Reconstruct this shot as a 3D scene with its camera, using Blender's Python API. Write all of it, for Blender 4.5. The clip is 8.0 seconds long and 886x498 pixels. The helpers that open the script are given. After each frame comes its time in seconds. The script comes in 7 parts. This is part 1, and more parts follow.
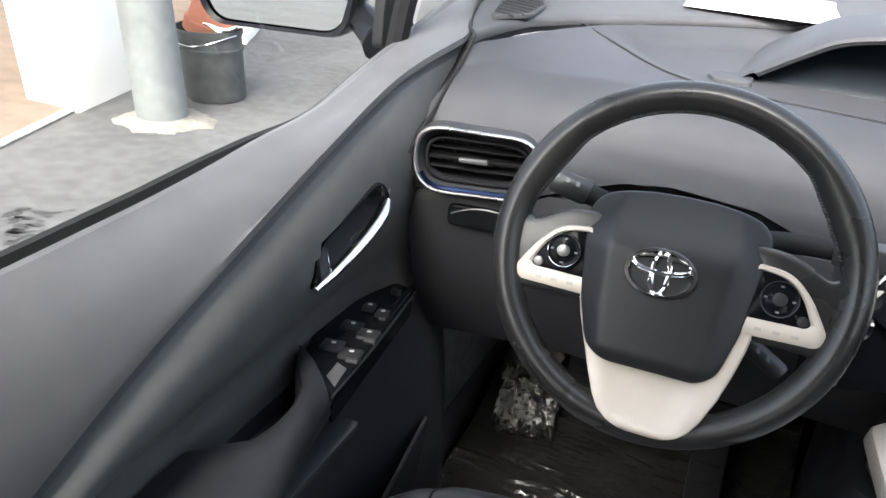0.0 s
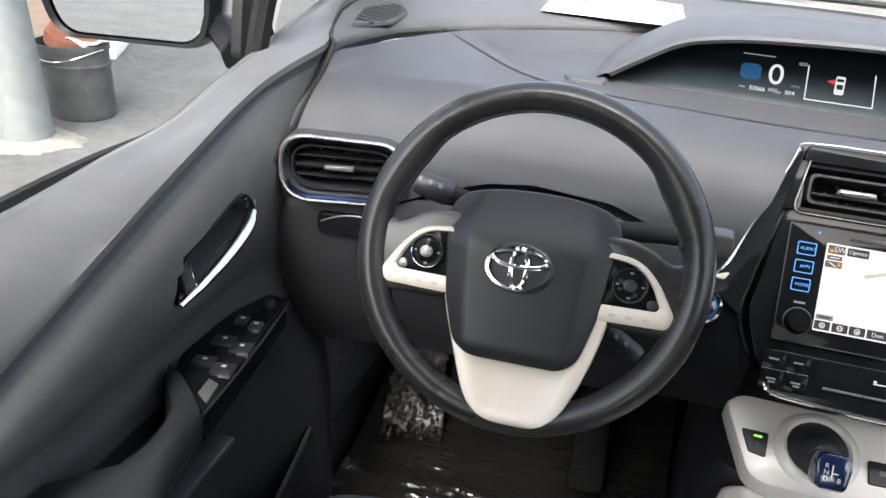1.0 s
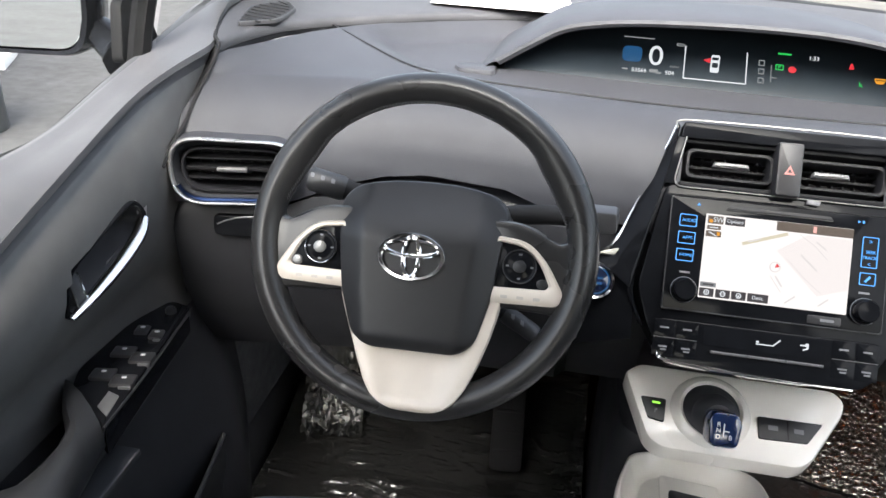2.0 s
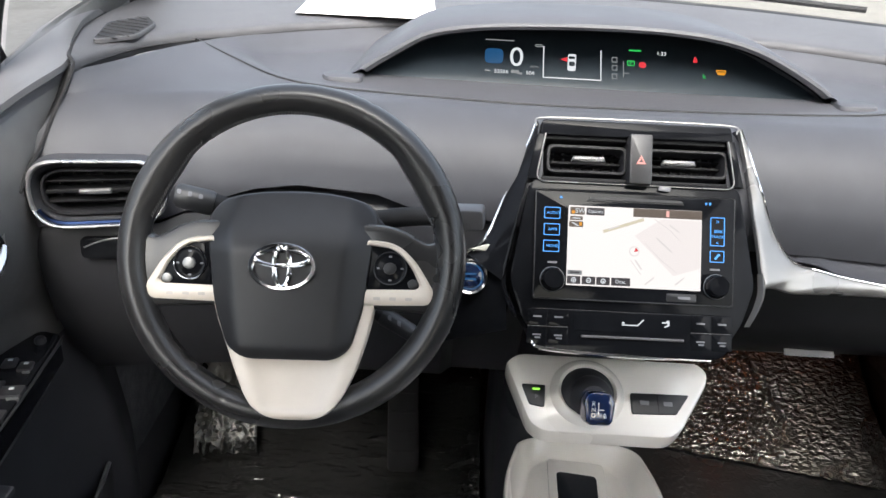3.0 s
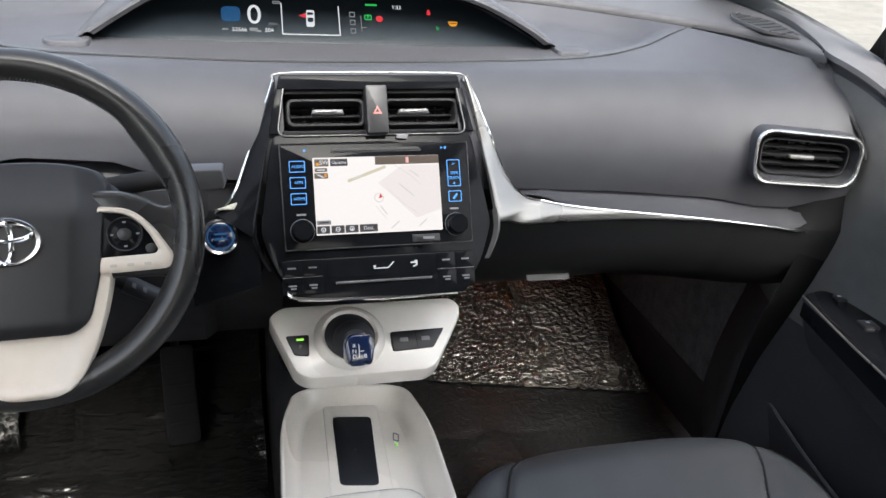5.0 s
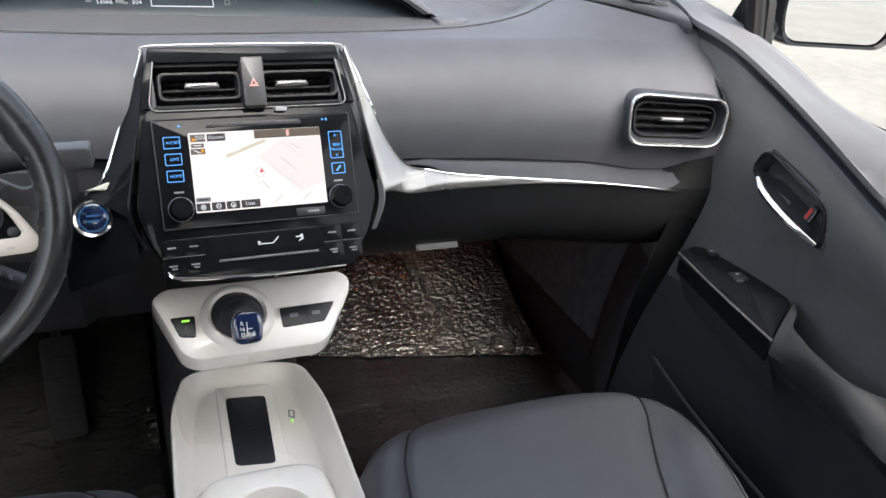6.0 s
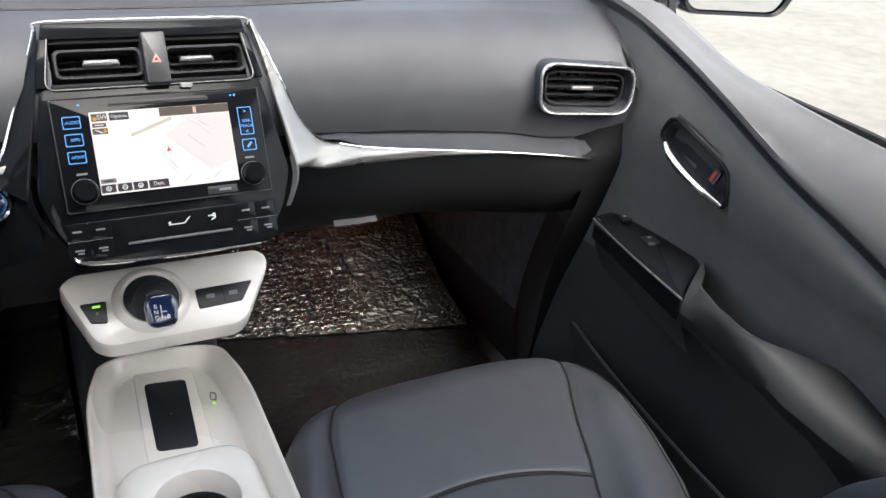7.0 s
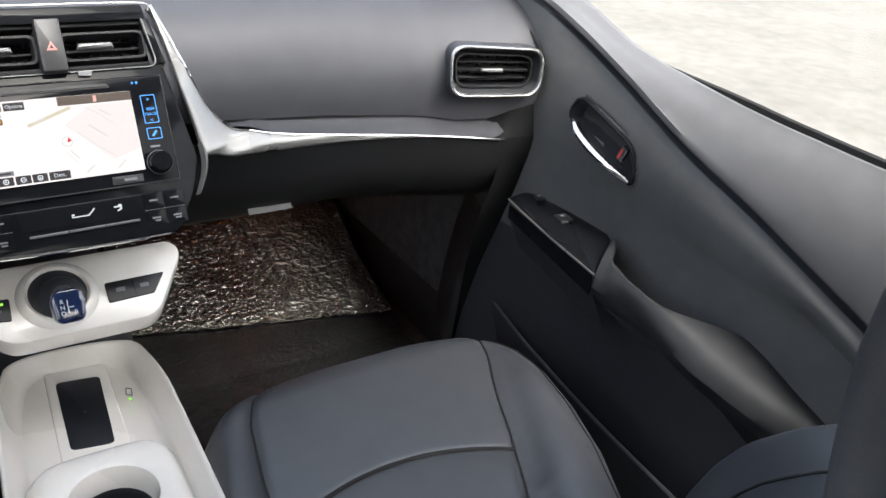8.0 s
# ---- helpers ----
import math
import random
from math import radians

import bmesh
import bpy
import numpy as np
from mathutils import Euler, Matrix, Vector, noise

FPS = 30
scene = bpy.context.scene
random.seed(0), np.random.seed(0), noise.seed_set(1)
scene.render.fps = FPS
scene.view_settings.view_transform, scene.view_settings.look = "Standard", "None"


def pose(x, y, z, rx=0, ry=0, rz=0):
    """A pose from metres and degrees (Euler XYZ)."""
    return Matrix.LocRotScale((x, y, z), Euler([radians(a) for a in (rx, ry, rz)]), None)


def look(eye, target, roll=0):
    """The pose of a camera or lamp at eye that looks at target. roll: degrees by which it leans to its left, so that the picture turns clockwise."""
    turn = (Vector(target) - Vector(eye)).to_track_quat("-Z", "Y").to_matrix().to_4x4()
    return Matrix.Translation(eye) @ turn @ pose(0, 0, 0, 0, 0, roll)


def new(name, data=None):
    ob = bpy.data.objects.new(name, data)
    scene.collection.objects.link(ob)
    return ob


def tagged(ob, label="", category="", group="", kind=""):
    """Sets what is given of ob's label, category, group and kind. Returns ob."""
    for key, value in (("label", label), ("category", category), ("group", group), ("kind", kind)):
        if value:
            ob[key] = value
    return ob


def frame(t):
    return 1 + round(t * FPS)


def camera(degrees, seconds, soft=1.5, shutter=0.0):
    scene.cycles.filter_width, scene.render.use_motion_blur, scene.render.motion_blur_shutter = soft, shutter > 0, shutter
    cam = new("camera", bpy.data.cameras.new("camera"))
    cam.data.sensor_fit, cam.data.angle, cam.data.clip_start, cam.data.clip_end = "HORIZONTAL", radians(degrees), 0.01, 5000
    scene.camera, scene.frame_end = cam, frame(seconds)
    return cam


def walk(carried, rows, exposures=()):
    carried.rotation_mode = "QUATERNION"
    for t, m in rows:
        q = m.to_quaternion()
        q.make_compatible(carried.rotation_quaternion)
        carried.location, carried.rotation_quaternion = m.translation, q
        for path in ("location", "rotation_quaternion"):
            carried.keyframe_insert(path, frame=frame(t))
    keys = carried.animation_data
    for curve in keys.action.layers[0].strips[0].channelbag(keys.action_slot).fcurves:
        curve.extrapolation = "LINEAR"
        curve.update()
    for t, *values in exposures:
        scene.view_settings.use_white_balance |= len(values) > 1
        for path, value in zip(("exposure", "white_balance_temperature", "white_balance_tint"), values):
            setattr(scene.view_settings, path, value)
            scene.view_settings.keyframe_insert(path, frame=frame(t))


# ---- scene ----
cam = camera(57.7, 8.0)
PATH = [
    (0, (-0.298, 0.017, 1.229), (-0.983, 1.676, 0.346), 5.0),
    (0.5, (-0.282, 0.017, 1.233), (-0.844, 1.733, 0.371), 5.1),
    (1, (-0.269, 0.019, 1.231), (-0.715, 1.776, 0.387), 5.3),
    (2.5, (-0.226, 0.008, 1.238), (-0.374, 1.818, 0.402), 3.4),
    (3, (-0.214, 0.0, 1.242), (-0.22, 1.825, 0.425), 3.3),
    (3.5, (-0.201, -0.008, 1.244), (-0.069, 1.817, 0.437), 3.5),
    (4, (-0.188, -0.019, 1.244), (0.057, 1.79, 0.426), 3.7),
    (4.5, (-0.178, -0.029, 1.246), (0.193, 1.744, 0.398), 4.1),
    (6, (-0.156, -0.046, 1.24), (0.579, 1.581, 0.339), 5.6),
    (6.5, (-0.15, -0.051, 1.243), (0.668, 1.524, 0.322), 5.8),
    (7, (-0.146, -0.056, 1.237), (0.745, 1.472, 0.302), 6.1),
    (7.5, (-0.142, -0.064, 1.238), (0.835, 1.406, 0.299), 6.5),
    (8, (-0.133, -0.074, 1.237), (0.9, 1.354, 0.292), 6.7),
]
walk(cam, [(t, look(eye, target, roll)) for t, eye, target, roll in PATH], [(0, 2.98), (1, 2.98), (2.5, 2.98), (3.0, 2.92), (3.5, 2.79), (4.5, 2.79), (6, 2.99), (8, 3.0)])
EXPO = 2.84
scene.view_settings.exposure = EXPO

# ---- world and light: bright overcast day ----
world = bpy.data.worlds.new("overcast_sky")
scene.world = world
world.use_nodes = True
wn = world.node_tree
sky = wn.nodes.new("ShaderNodeTexSky")
sky.sky_type, sky.sun_disc = "NISHITA", False
sky.sun_elevation, sky.sun_rotation = radians(48), radians(174)
sky.air_density, sky.dust_density, sky.ozone_density = 1.0, 6.0, 1.0
haze = wn.nodes.new("ShaderNodeHueSaturation")
haze.inputs["Saturation"].default_value = 0.6
wn.links.new(sky.outputs[0], haze.inputs["Color"])
wn.links.new(haze.outputs[0], wn.nodes["Background"].inputs[0])
wn.nodes["Background"].inputs[1].default_value = 0.15
sun = new("sun", bpy.data.lights.new("sun", "SUN"))
sun.data.energy, sun.data.angle, sun.data.color = 1.2, radians(45), (1.0, 0.98, 0.95)
sun.matrix_world = look((0.6, -5.0, 6.8), (0, 0.6, 0.6))


# ---- materials ----
def mat(name, color, rough=0.5, metal=0.0, vary=0.12, scale=40.0, bump=0.0, grain=900.0, spec=0.5, coat=0.0, wear=0.0):
    """A surface with colour variation at two scales and a fine relief."""
    m = bpy.data.materials.new(name)
    m.use_nodes = True
    nt = m.node_tree
    b = nt.nodes["Principled BSDF"]
    b.inputs["Roughness"].default_value, b.inputs["Metallic"].default_value = rough, metal
    b.inputs["Specular IOR Level"].default_value = spec
    b.inputs["Coat Weight"].default_value = coat
    b.inputs["Coat Roughness"].default_value = 0.06
    co = nt.nodes.new("ShaderNodeTexCoord")
    big = nt.nodes.new("ShaderNodeTexNoise")
    big.inputs["Scale"].default_value, big.inputs["Detail"].default_value = scale * 0.15, 4
    fine = nt.nodes.new("ShaderNodeTexNoise")
    fine.inputs["Scale"].default_value, fine.inputs["Detail"].default_value = scale, 6
    add = nt.nodes.new("ShaderNodeMath")
    add.operation = "ADD"
    ramp = nt.nodes.new("ShaderNodeMapRange")
    ramp.inputs[1].default_value, ramp.inputs[2].default_value = 0.7, 1.3
    ramp.inputs[3].default_value, ramp.inputs[4].default_value = 1 - vary, 1 + vary
    mul = nt.nodes.new("ShaderNodeVectorMath")
    mul.operation = "SCALE"
    mul.inputs[0].default_value = color
    for n in (big, fine):
        nt.links.new(co.outputs["Object"], n.inputs["Vector"])
    nt.links.new(big.outputs["Fac"], add.inputs[0])
    nt.links.new(fine.outputs["Fac"], add.inputs[1])
    nt.links.new(add.outputs[0], ramp.inputs[0])
    nt.links.new(ramp.outputs[0], mul.inputs["Scale"])
    nt.links.new(mul.outputs[0], b.inputs["Base Color"])
    if wear:
        rr = nt.nodes.new("ShaderNodeMapRange")
        rr.inputs[1].default_value, rr.inputs[2].default_value = 0.35, 0.65
        rr.inputs[3].default_value, rr.inputs[4].default_value = max(rough - wear, 0.02), rough + wear
        nt.links.new(big.outputs["Fac"], rr.inputs[0])
        nt.links.new(rr.outputs[0], b.inputs["Roughness"])
    if bump:
        vo = nt.nodes.new("ShaderNodeTexVoronoi")
        vo.inputs["Scale"].default_value = grain
        nt.links.new(co.outputs["Object"], vo.inputs["Vector"])
        bp = nt.nodes.new("ShaderNodeBump")
        bp.inputs["Strength"].default_value, bp.inputs["Distance"].default_value = bump, 0.0006
        nt.links.new(vo.outputs["Distance"], bp.inputs["Height"])
        nt.links.new(bp.outputs[0], b.inputs["Normal"])
    return m


def glow(name, color, strength=1.0):
    m = bpy.data.materials.new(name)
    m.use_nodes = True
    b = m.node_tree.nodes["Principled BSDF"]
    b.inputs["Base Color"].default_value = (0.01, 0.01, 0.01, 1)
    b.inputs["Roughness"].default_value = 0.2
    b.inputs["Emission Color"].default_value = (*color, 1)
    b.inputs["Emission Strength"].default_value = strength * 2 ** -EXPO
    return m


def pane_material(name, tint=(0.64, 0.66, 0.65)):
    m = bpy.data.materials.new(name)
    m.use_nodes = True
    nt = m.node_tree
    clear = nt.nodes.new("ShaderNodeBsdfTransparent")
    clear.inputs[0].default_value = (*tint, 1)
    gloss = nt.nodes.new("ShaderNodeBsdfGlossy")
    gloss.inputs["Roughness"].default_value = 0.01
    face = nt.nodes.new("ShaderNodeLayerWeight")
    face.inputs[0].default_value = 0.5
    power = nt.nodes.new("ShaderNodeMath")
    power.operation = "POWER"
    power.inputs[1].default_value = 5.0
    part_gloss = nt.nodes.new("ShaderNodeMath")
    part_gloss.operation = "MULTIPLY_ADD"
    part_gloss.inputs[1].default_value, part_gloss.inputs[2].default_value = 0.5, 0.02
    nt.links.new(face.outputs["Facing"], power.inputs[0])
    nt.links.new(power.outputs[0], part_gloss.inputs[0])
    mix = nt.nodes.new("ShaderNodeMixShader")
    nt.links.new(part_gloss.outputs[0], mix.inputs[0])
    nt.links.new(clear.outputs[0], mix.inputs[1])
    nt.links.new(gloss.outputs[0], mix.inputs[2])
    nt.links.new(mix.outputs[0], nt.nodes["Material Output"].inputs[0])
    return m


PAD = mat("soft_grey_dash_plastic", (0.0415, 0.043, 0.0495), 0.55, bump=0.18, grain=1500, wear=0.06, scale=25, vary=0.1, spec=0.35)
DECK = mat("textured_cowl_plastic", (0.052, 0.052, 0.056), 0.6, bump=0.25, grain=1100, spec=0.35)
DOORPAD = mat("soft_grey_door_plastic", (0.082, 0.082, 0.086), 0.5, bump=0.16, grain=1400, wear=0.07, scale=25, spec=0.4)
DOORLOW = mat("matt_charcoal_door_plastic", (0.108, 0.108, 0.106), 0.5, bump=0.18, grain=1300, wear=0.06, spec=0.4)
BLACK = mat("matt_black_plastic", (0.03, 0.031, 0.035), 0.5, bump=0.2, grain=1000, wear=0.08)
PIANO = mat("piano_black_plastic", (0.0075, 0.008, 0.0095), 0.09, vary=0.3, wear=0.04, spec=0.065)
RUBBER = mat("black_rubber", (0.018, 0.018, 0.019), 0.75, spec=0.2)
LEATHER = mat("black_wheel_leather", (0.02, 0.0195, 0.0195), 0.29, bump=0.08, grain=1400, wear=0.04, scale=60, vary=0.1)
THREAD = mat("grey_stitching_thread", (0.07, 0.07, 0.072), 0.7)
SEAT = mat("dark_grey_seat_leatherette", (0.045, 0.048, 0.054), 0.36, bump=0.15, grain=1000, wear=0.08, scale=30, spec=0.75)
SEAM = mat("dark_seam", (0.006, 0.006, 0.007), 0.7)
CHROME = mat("bright_chrome", (0.78, 0.78, 0.78), 0.12, 1.0, vary=0.05, wear=0.05)
SILVER = mat("satin_silver_trim", (0.58, 0.58, 0.575), 0.24, 0.85, vary=0.05, wear=0.06)
GLOSSTRIM = mat("glossy_silver_paint", (0.205, 0.202, 0.197), 0.3, 0.55, coat=0.25, vary=0.05, wear=0.04)
WHITE = mat("pearl_white_plastic", (0.82, 0.775, 0.71), 0.24, coat=0.8, vary=0.04, scale=15, wear=0.05)
IVORY = mat("satin_ivory_wheel_trim", (0.66, 0.585, 0.5), 0.34, vary=0.05, wear=0.08)
SLAT = mat("dark_grey_vent_plastic", (0.008, 0.008, 0.009), 0.6, vary=0.15, spec=0.15)
CARPET = mat("black_carpet", (0.085, 0.087, 0.092), 0.95, vary=0.4, scale=300)
PAPER = mat("white_printed_paper", (0.82, 0.81, 0.78), 0.8, vary=0.03, scale=10)
BLUEKNOB = mat("translucent_blue_plastic", (0.004, 0.012, 0.045), 0.14, coat=0.6, vary=0.3)
BLUEEDGE = mat("blue_chrome", (0.009, 0.016, 0.042), 0.35, 1.0)
PRINT = mat("white_print", (0.7, 0.7, 0.7), 0.6, vary=0.02)
DIMPRINT = mat("grey_print", (0.17, 0.17, 0.18), 0.6, vary=0.02)
RED = mat("red_mark", (0.5, 0.04, 0.03), 0.4)
HAZRED = mat("dull_red_print", (0.45, 0.16, 0.14), 0.5)
BUTTON = mat("dark_grey_button", (0.022, 0.022, 0.024), 0.42, bump=0.15)
CLUSTER = mat("smoked_display_glass", (0.014, 0.019, 0.024), 0.4, vary=0.1, spec=0.12)
HOODLINER = mat("dark_hood_plastic", (0.02, 0.023, 0.027), 0.6, vary=0.1, spec=0.15)
PADDARK = mat("charging_mat_rubber", (0.012, 0.014, 0.018), 0.42, bump=0.1)
HEADLINER = mat("light_grey_headliner", (0.6, 0.59, 0.57), 0.95, vary=0.05, scale=300)
BODY = mat("white_car_paint", (0.72, 0.72, 0.71), 0.25, coat=1.0, vary=0.02, scale=4)
VENTFRAME = mat("grey_vent_frame", (0.015, 0.015, 0.017), 0.45, vary=0.1, spec=0.2)
ARMPAD = mat("dark_armrest_vinyl", (0.022, 0.0227, 0.0245), 0.5, bump=0.16, grain=1400, wear=0.04, spec=0.24)
STALKCAP = mat("satin_black_stalk_plastic", (0.028, 0.0285, 0.03), 0.38, vary=0.12, wear=0.06)
STALKEND = mat("worn_grey_stalk_plastic", (0.055, 0.055, 0.058), 0.35, vary=0.15, wear=0.08)
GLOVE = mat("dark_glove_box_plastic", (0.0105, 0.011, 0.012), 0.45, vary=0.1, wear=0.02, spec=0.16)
DASHEND = mat("dash_end_shade_black", (0.008, 0.0083, 0.009), 0.75, vary=0.1, bump=0.2, spec=0.1)
POSTBLACK = mat("dull_black_post_trim", (0.009, 0.009, 0.0095), 0.55, vary=0.1, spec=0.12)
POCKETEDGE = mat("pale_lit_edge", (0.1, 0.1, 0.1), 0.35, vary=0.3)
TAB = mat("grey_silver_tab", (0.14, 0.14, 0.142), 0.3, 0.3, vary=0.08)
BADGE = mat("polished_badge_metal", (0.72, 0.72, 0.72), 0.1, 1.0, vary=0.05, wear=0.04)
MIRROR = mat("mirror_silvering", (0.62, 0.64, 0.65), 0.015, 1.0, vary=0.01)
GLASS = pane_material("window_glass")
ASPHALT = mat("worn_asphalt", (0.07, 0.07, 0.07), 0.9, vary=0.3, scale=14, bump=0.6, grain=260)
CONCRETE = mat("pale_concrete", (0.13, 0.122, 0.108), 0.9, vary=0.2, scale=9, bump=0.5, grain=180)
TANPAVE = mat("tan_paving", (0.115, 0.086, 0.065), 0.9, vary=0.25, scale=9, bump=0.4, grain=120)
WALLWHITE = mat("white_painted_wall", (0.72, 0.71, 0.68), 0.8, vary=0.06, scale=6, bump=0.3, grain=90)
GALV = mat("galvanised_steel", (0.2, 0.213, 0.215), 0.5, 0.4, vary=0.16, scale=20, wear=0.1)
BUCKET = mat("scuffed_black_bucket_plastic", (0.05, 0.053, 0.054), 0.45, vary=0.5, scale=12, wear=0.12)
TERRACOTTA = mat("terracotta_clay", (0.19, 0.068, 0.042), 0.85, vary=0.18, scale=12)
S_WHITE = glow("map_screen_light", (1.0, 0.955, 0.935), 0.95)
S_CYAN = glow("blue_button_light", (0.1, 0.42, 1.0), 1.3)
S_BLUE = glow("blue_gauge_light", (0.02, 0.12, 0.3), 0.65)
S_TEXT = glow("white_display_light", (0.9, 0.95, 1.0), 0.8)
S_GREEN = glow("green_lamp", (0.03, 0.65, 0.12), 0.8)
S_RED = glow("red_lamp", (0.9, 0.05, 0.07), 0.8)
S_AMBER = glow("amber_lamp", (0.95, 0.4, 0.03), 0.8)
S_DIM = glow("grey_display_light", (0.45, 0.48, 0.5), 0.5)
S_TAN = glow("map_road_light", (0.72, 0.66, 0.5), 0.9)
S_MAPGREY = glow("map_line_light", (0.78, 0.75, 0.73), 0.9)
S_DARK = glow("map_button_light", (0.05, 0.045, 0.05), 1.0)
S_BROWN = glow("map_bar_light", (0.13, 0.1, 0.08), 1.0)
S_LIME = glow("lime_indicator", (0.35, 0.95, 0.1), 1.2)


# ---- mesh helpers ----
def thing(name, label, category, group="", place=(0, 0, 0), kind=""):
    ob = new(name)
    ob.location = place
    ob.empty_display_size = 0.05
    return tagged(ob, label, category, group, kind)


def part(name, bm, material, parent=None, label="", smooth=True):
    """Links a bmesh, built in world places, as one mesh under its thing."""
    if isinstance(bm, bmesh.types.BMesh):
        me = bpy.data.meshes.new(name)
        bmesh.ops.recalc_face_normals(bm, faces=bm.faces)
        bm.to_mesh(me)
        bm.free()
    else:
        me = bm
    ob = new(name, me)
    me.materials.append(material)
    if smooth:
        me.shade_smooth()
        me.set_sharp_from_angle(angle=radians(38))
    if parent is not None:
        ob.parent = parent
        if parent.type == "EMPTY":
            ob.matrix_parent_inverse = Matrix.Translation(-parent.location)
    if label:
        ob["label"] = label
    return ob


def basis(origin, u, v, n):
    m = Matrix.Identity(4)
    for c, a in enumerate((u, v, n)):
        a = Vector(a).normalized()
        for r in range(3):
            m[r][c] = a[r]
    m.translation = origin
    return m


def facing(origin, normal, up=(0, 0, 1)):
    """A flat frame at origin: u to the right as seen from the front, v up, n out."""
    n = Vector(normal).normalized()
    u = Vector(up).cross(n).normalized()
    return basis(origin, u, n.cross(u), n)


def rounded(points, r, steps=4):
    """A polygon with its corners rounded."""
    out, k = [], len(points)
    rs = r if isinstance(r, (list, tuple)) else [r] * k
    for i in range(k):
        p, a, b = Vector(points[i]), Vector(points[i - 1]), Vector(points[(i + 1) % k])
        d = min(rs[i], 0.48 * (a - p).length, 0.48 * (b - p).length)
        s, e = p + (a - p).normalized() * d, p + (b - p).normalized() * d
        for j in range(steps + 1):
            t = j / steps
            out.append((s * (1 - t) ** 2 + p * 2 * t * (1 - t) + e * t * t).to_tuple())
    return out


def rect(cx, cy, w, h, r=0.0, steps=4):
    pts = [(cx - w / 2, cy - h / 2), (cx + w / 2, cy - h / 2), (cx + w / 2, cy + h / 2), (cx - w / 2, cy + h / 2)]
    return rounded(pts, r, steps) if r else pts


def oval(cx, cy, a, b, k=28):
    return [(cx + a * math.cos(2 * math.pi * i / k), cy + b * math.sin(2 * math.pi * i / k)) for i in range(k)]


def smoothline(points, per=8, closed=False):
    """A Catmull-Rom line through the points."""
    p = [Vector(q) for q in points]
    k, out = len(p), []
    for i in range(k if closed else k - 1):
        a = p[(i - 1) % k] if closed or i else p[0] * 2 - p[1]
        b, c = p[i], p[(i + 1) % k]
        d = p[(i + 2) % k] if closed or i + 2 < k else p[-1] * 2 - p[-2]
        for j in range(per):
            t = j / per
            out.append(0.5 * (2 * b + (c - a) * t + (2 * a - 5 * b + 4 * c - d) * t * t + (3 * b - a - 3 * c + d) * t ** 3))
    if not closed:
        out.append(p[-1])
    return out


def ladder(bm, rings, closed=True, cap=(False, False)):
    """Joins rings of equal length by quads."""
    vs = [[bm.verts.new(p) for p in ring] for ring in rings]
    k = len(vs[0])
    for a, b in zip(vs, vs[1:]):
        for i in range(k if closed else k - 1):
            j = (i + 1) % k
            bm.faces.new((a[i], a[j], b[j], b[i]))
    if cap[0]:
        bm.faces.new(vs[0][::-1])
    if cap[1]:
        bm.faces.new(vs[-1])
    return vs


def plate(m, poly, w0, w1, bevel=0.0, bm=None, dome=0.0):
    """A flat piece with rounded front edges: polygon in the frame m, from depth w0 to w1 along its normal."""
    bm = bm or bmesh.new()
    pts = [Vector((p[0], p[1])) for p in poly]
    c = sum(pts, Vector((0, 0))) / len(pts)
    rad = max((p - c).length for p in pts)

    def ring(inset, w):
        s = 1 - inset / rad if rad else 1
        out = []
        k = len(pts)
        for i in range(k):
            if inset:
                e1, e2 = (pts[i] - pts[i - 1]), (pts[(i + 1) % k] - pts[i])
                n1 = Vector((e1.y, -e1.x)).normalized() if e1.length > 1e-9 else Vector((0, 0))
                n2 = Vector((e2.y, -e2.x)).normalized() if e2.length > 1e-9 else Vector((0, 0))
                n = (n1 + n2)
                n = n.normalized() if n.length > 1e-6 else n1
                p = pts[i] - n * inset * area
            else:
                p = pts[i]
            out.append(m @ Vector((p.x, p.y, w)))
        return out

    area = 1.0 if sum(pts[i - 1].cross(pts[i]) for i in range(len(pts))) > 0 else -1.0
    rings = [ring(0, w0), ring(0, w1 - bevel)]
    if bevel:
        rings += [ring(bevel * 0.3, w1 - bevel * 0.3), ring(bevel, w1)]
    vs = ladder(bm, rings, True, (True, False))
    if dome:
        mid = bm.verts.new(m @ Vector((c.x, c.y, w1 + dome)))
        for i in range(len(pts)):
            bm.faces.new((vs[-1][i], vs[-1][(i + 1) % len(pts)], mid))
    else:
        bm.faces.new(vs[-1])
    return bm


def band(m, outer, inner, w0, w1, bevel=0.001):
    """A ring-shaped plate between two outlines of equal length."""
    bm = bmesh.new()

    def at(a, b, t, w):
        return [m @ Vector((p[0] + (q[0] - p[0]) * t, p[1] + (q[1] - p[1]) * t, w)) for p, q in zip(a, b)]

    rings = [at(outer, inner, 0, w0), at(outer, inner, 0, w1 - bevel), at(outer, inner, 0.25, w1), at(outer, inner, 0.75, w1), at(outer, inner, 1, w1 - bevel), at(outer, inner, 1, w0)]
    vs = ladder(bm, rings)
    k = len(outer)
    for i in range(k):
        bm.faces.new((vs[-1][i], vs[-1][(i + 1) % k], vs[0][(i + 1) % k], vs[0][i]))
    return bm


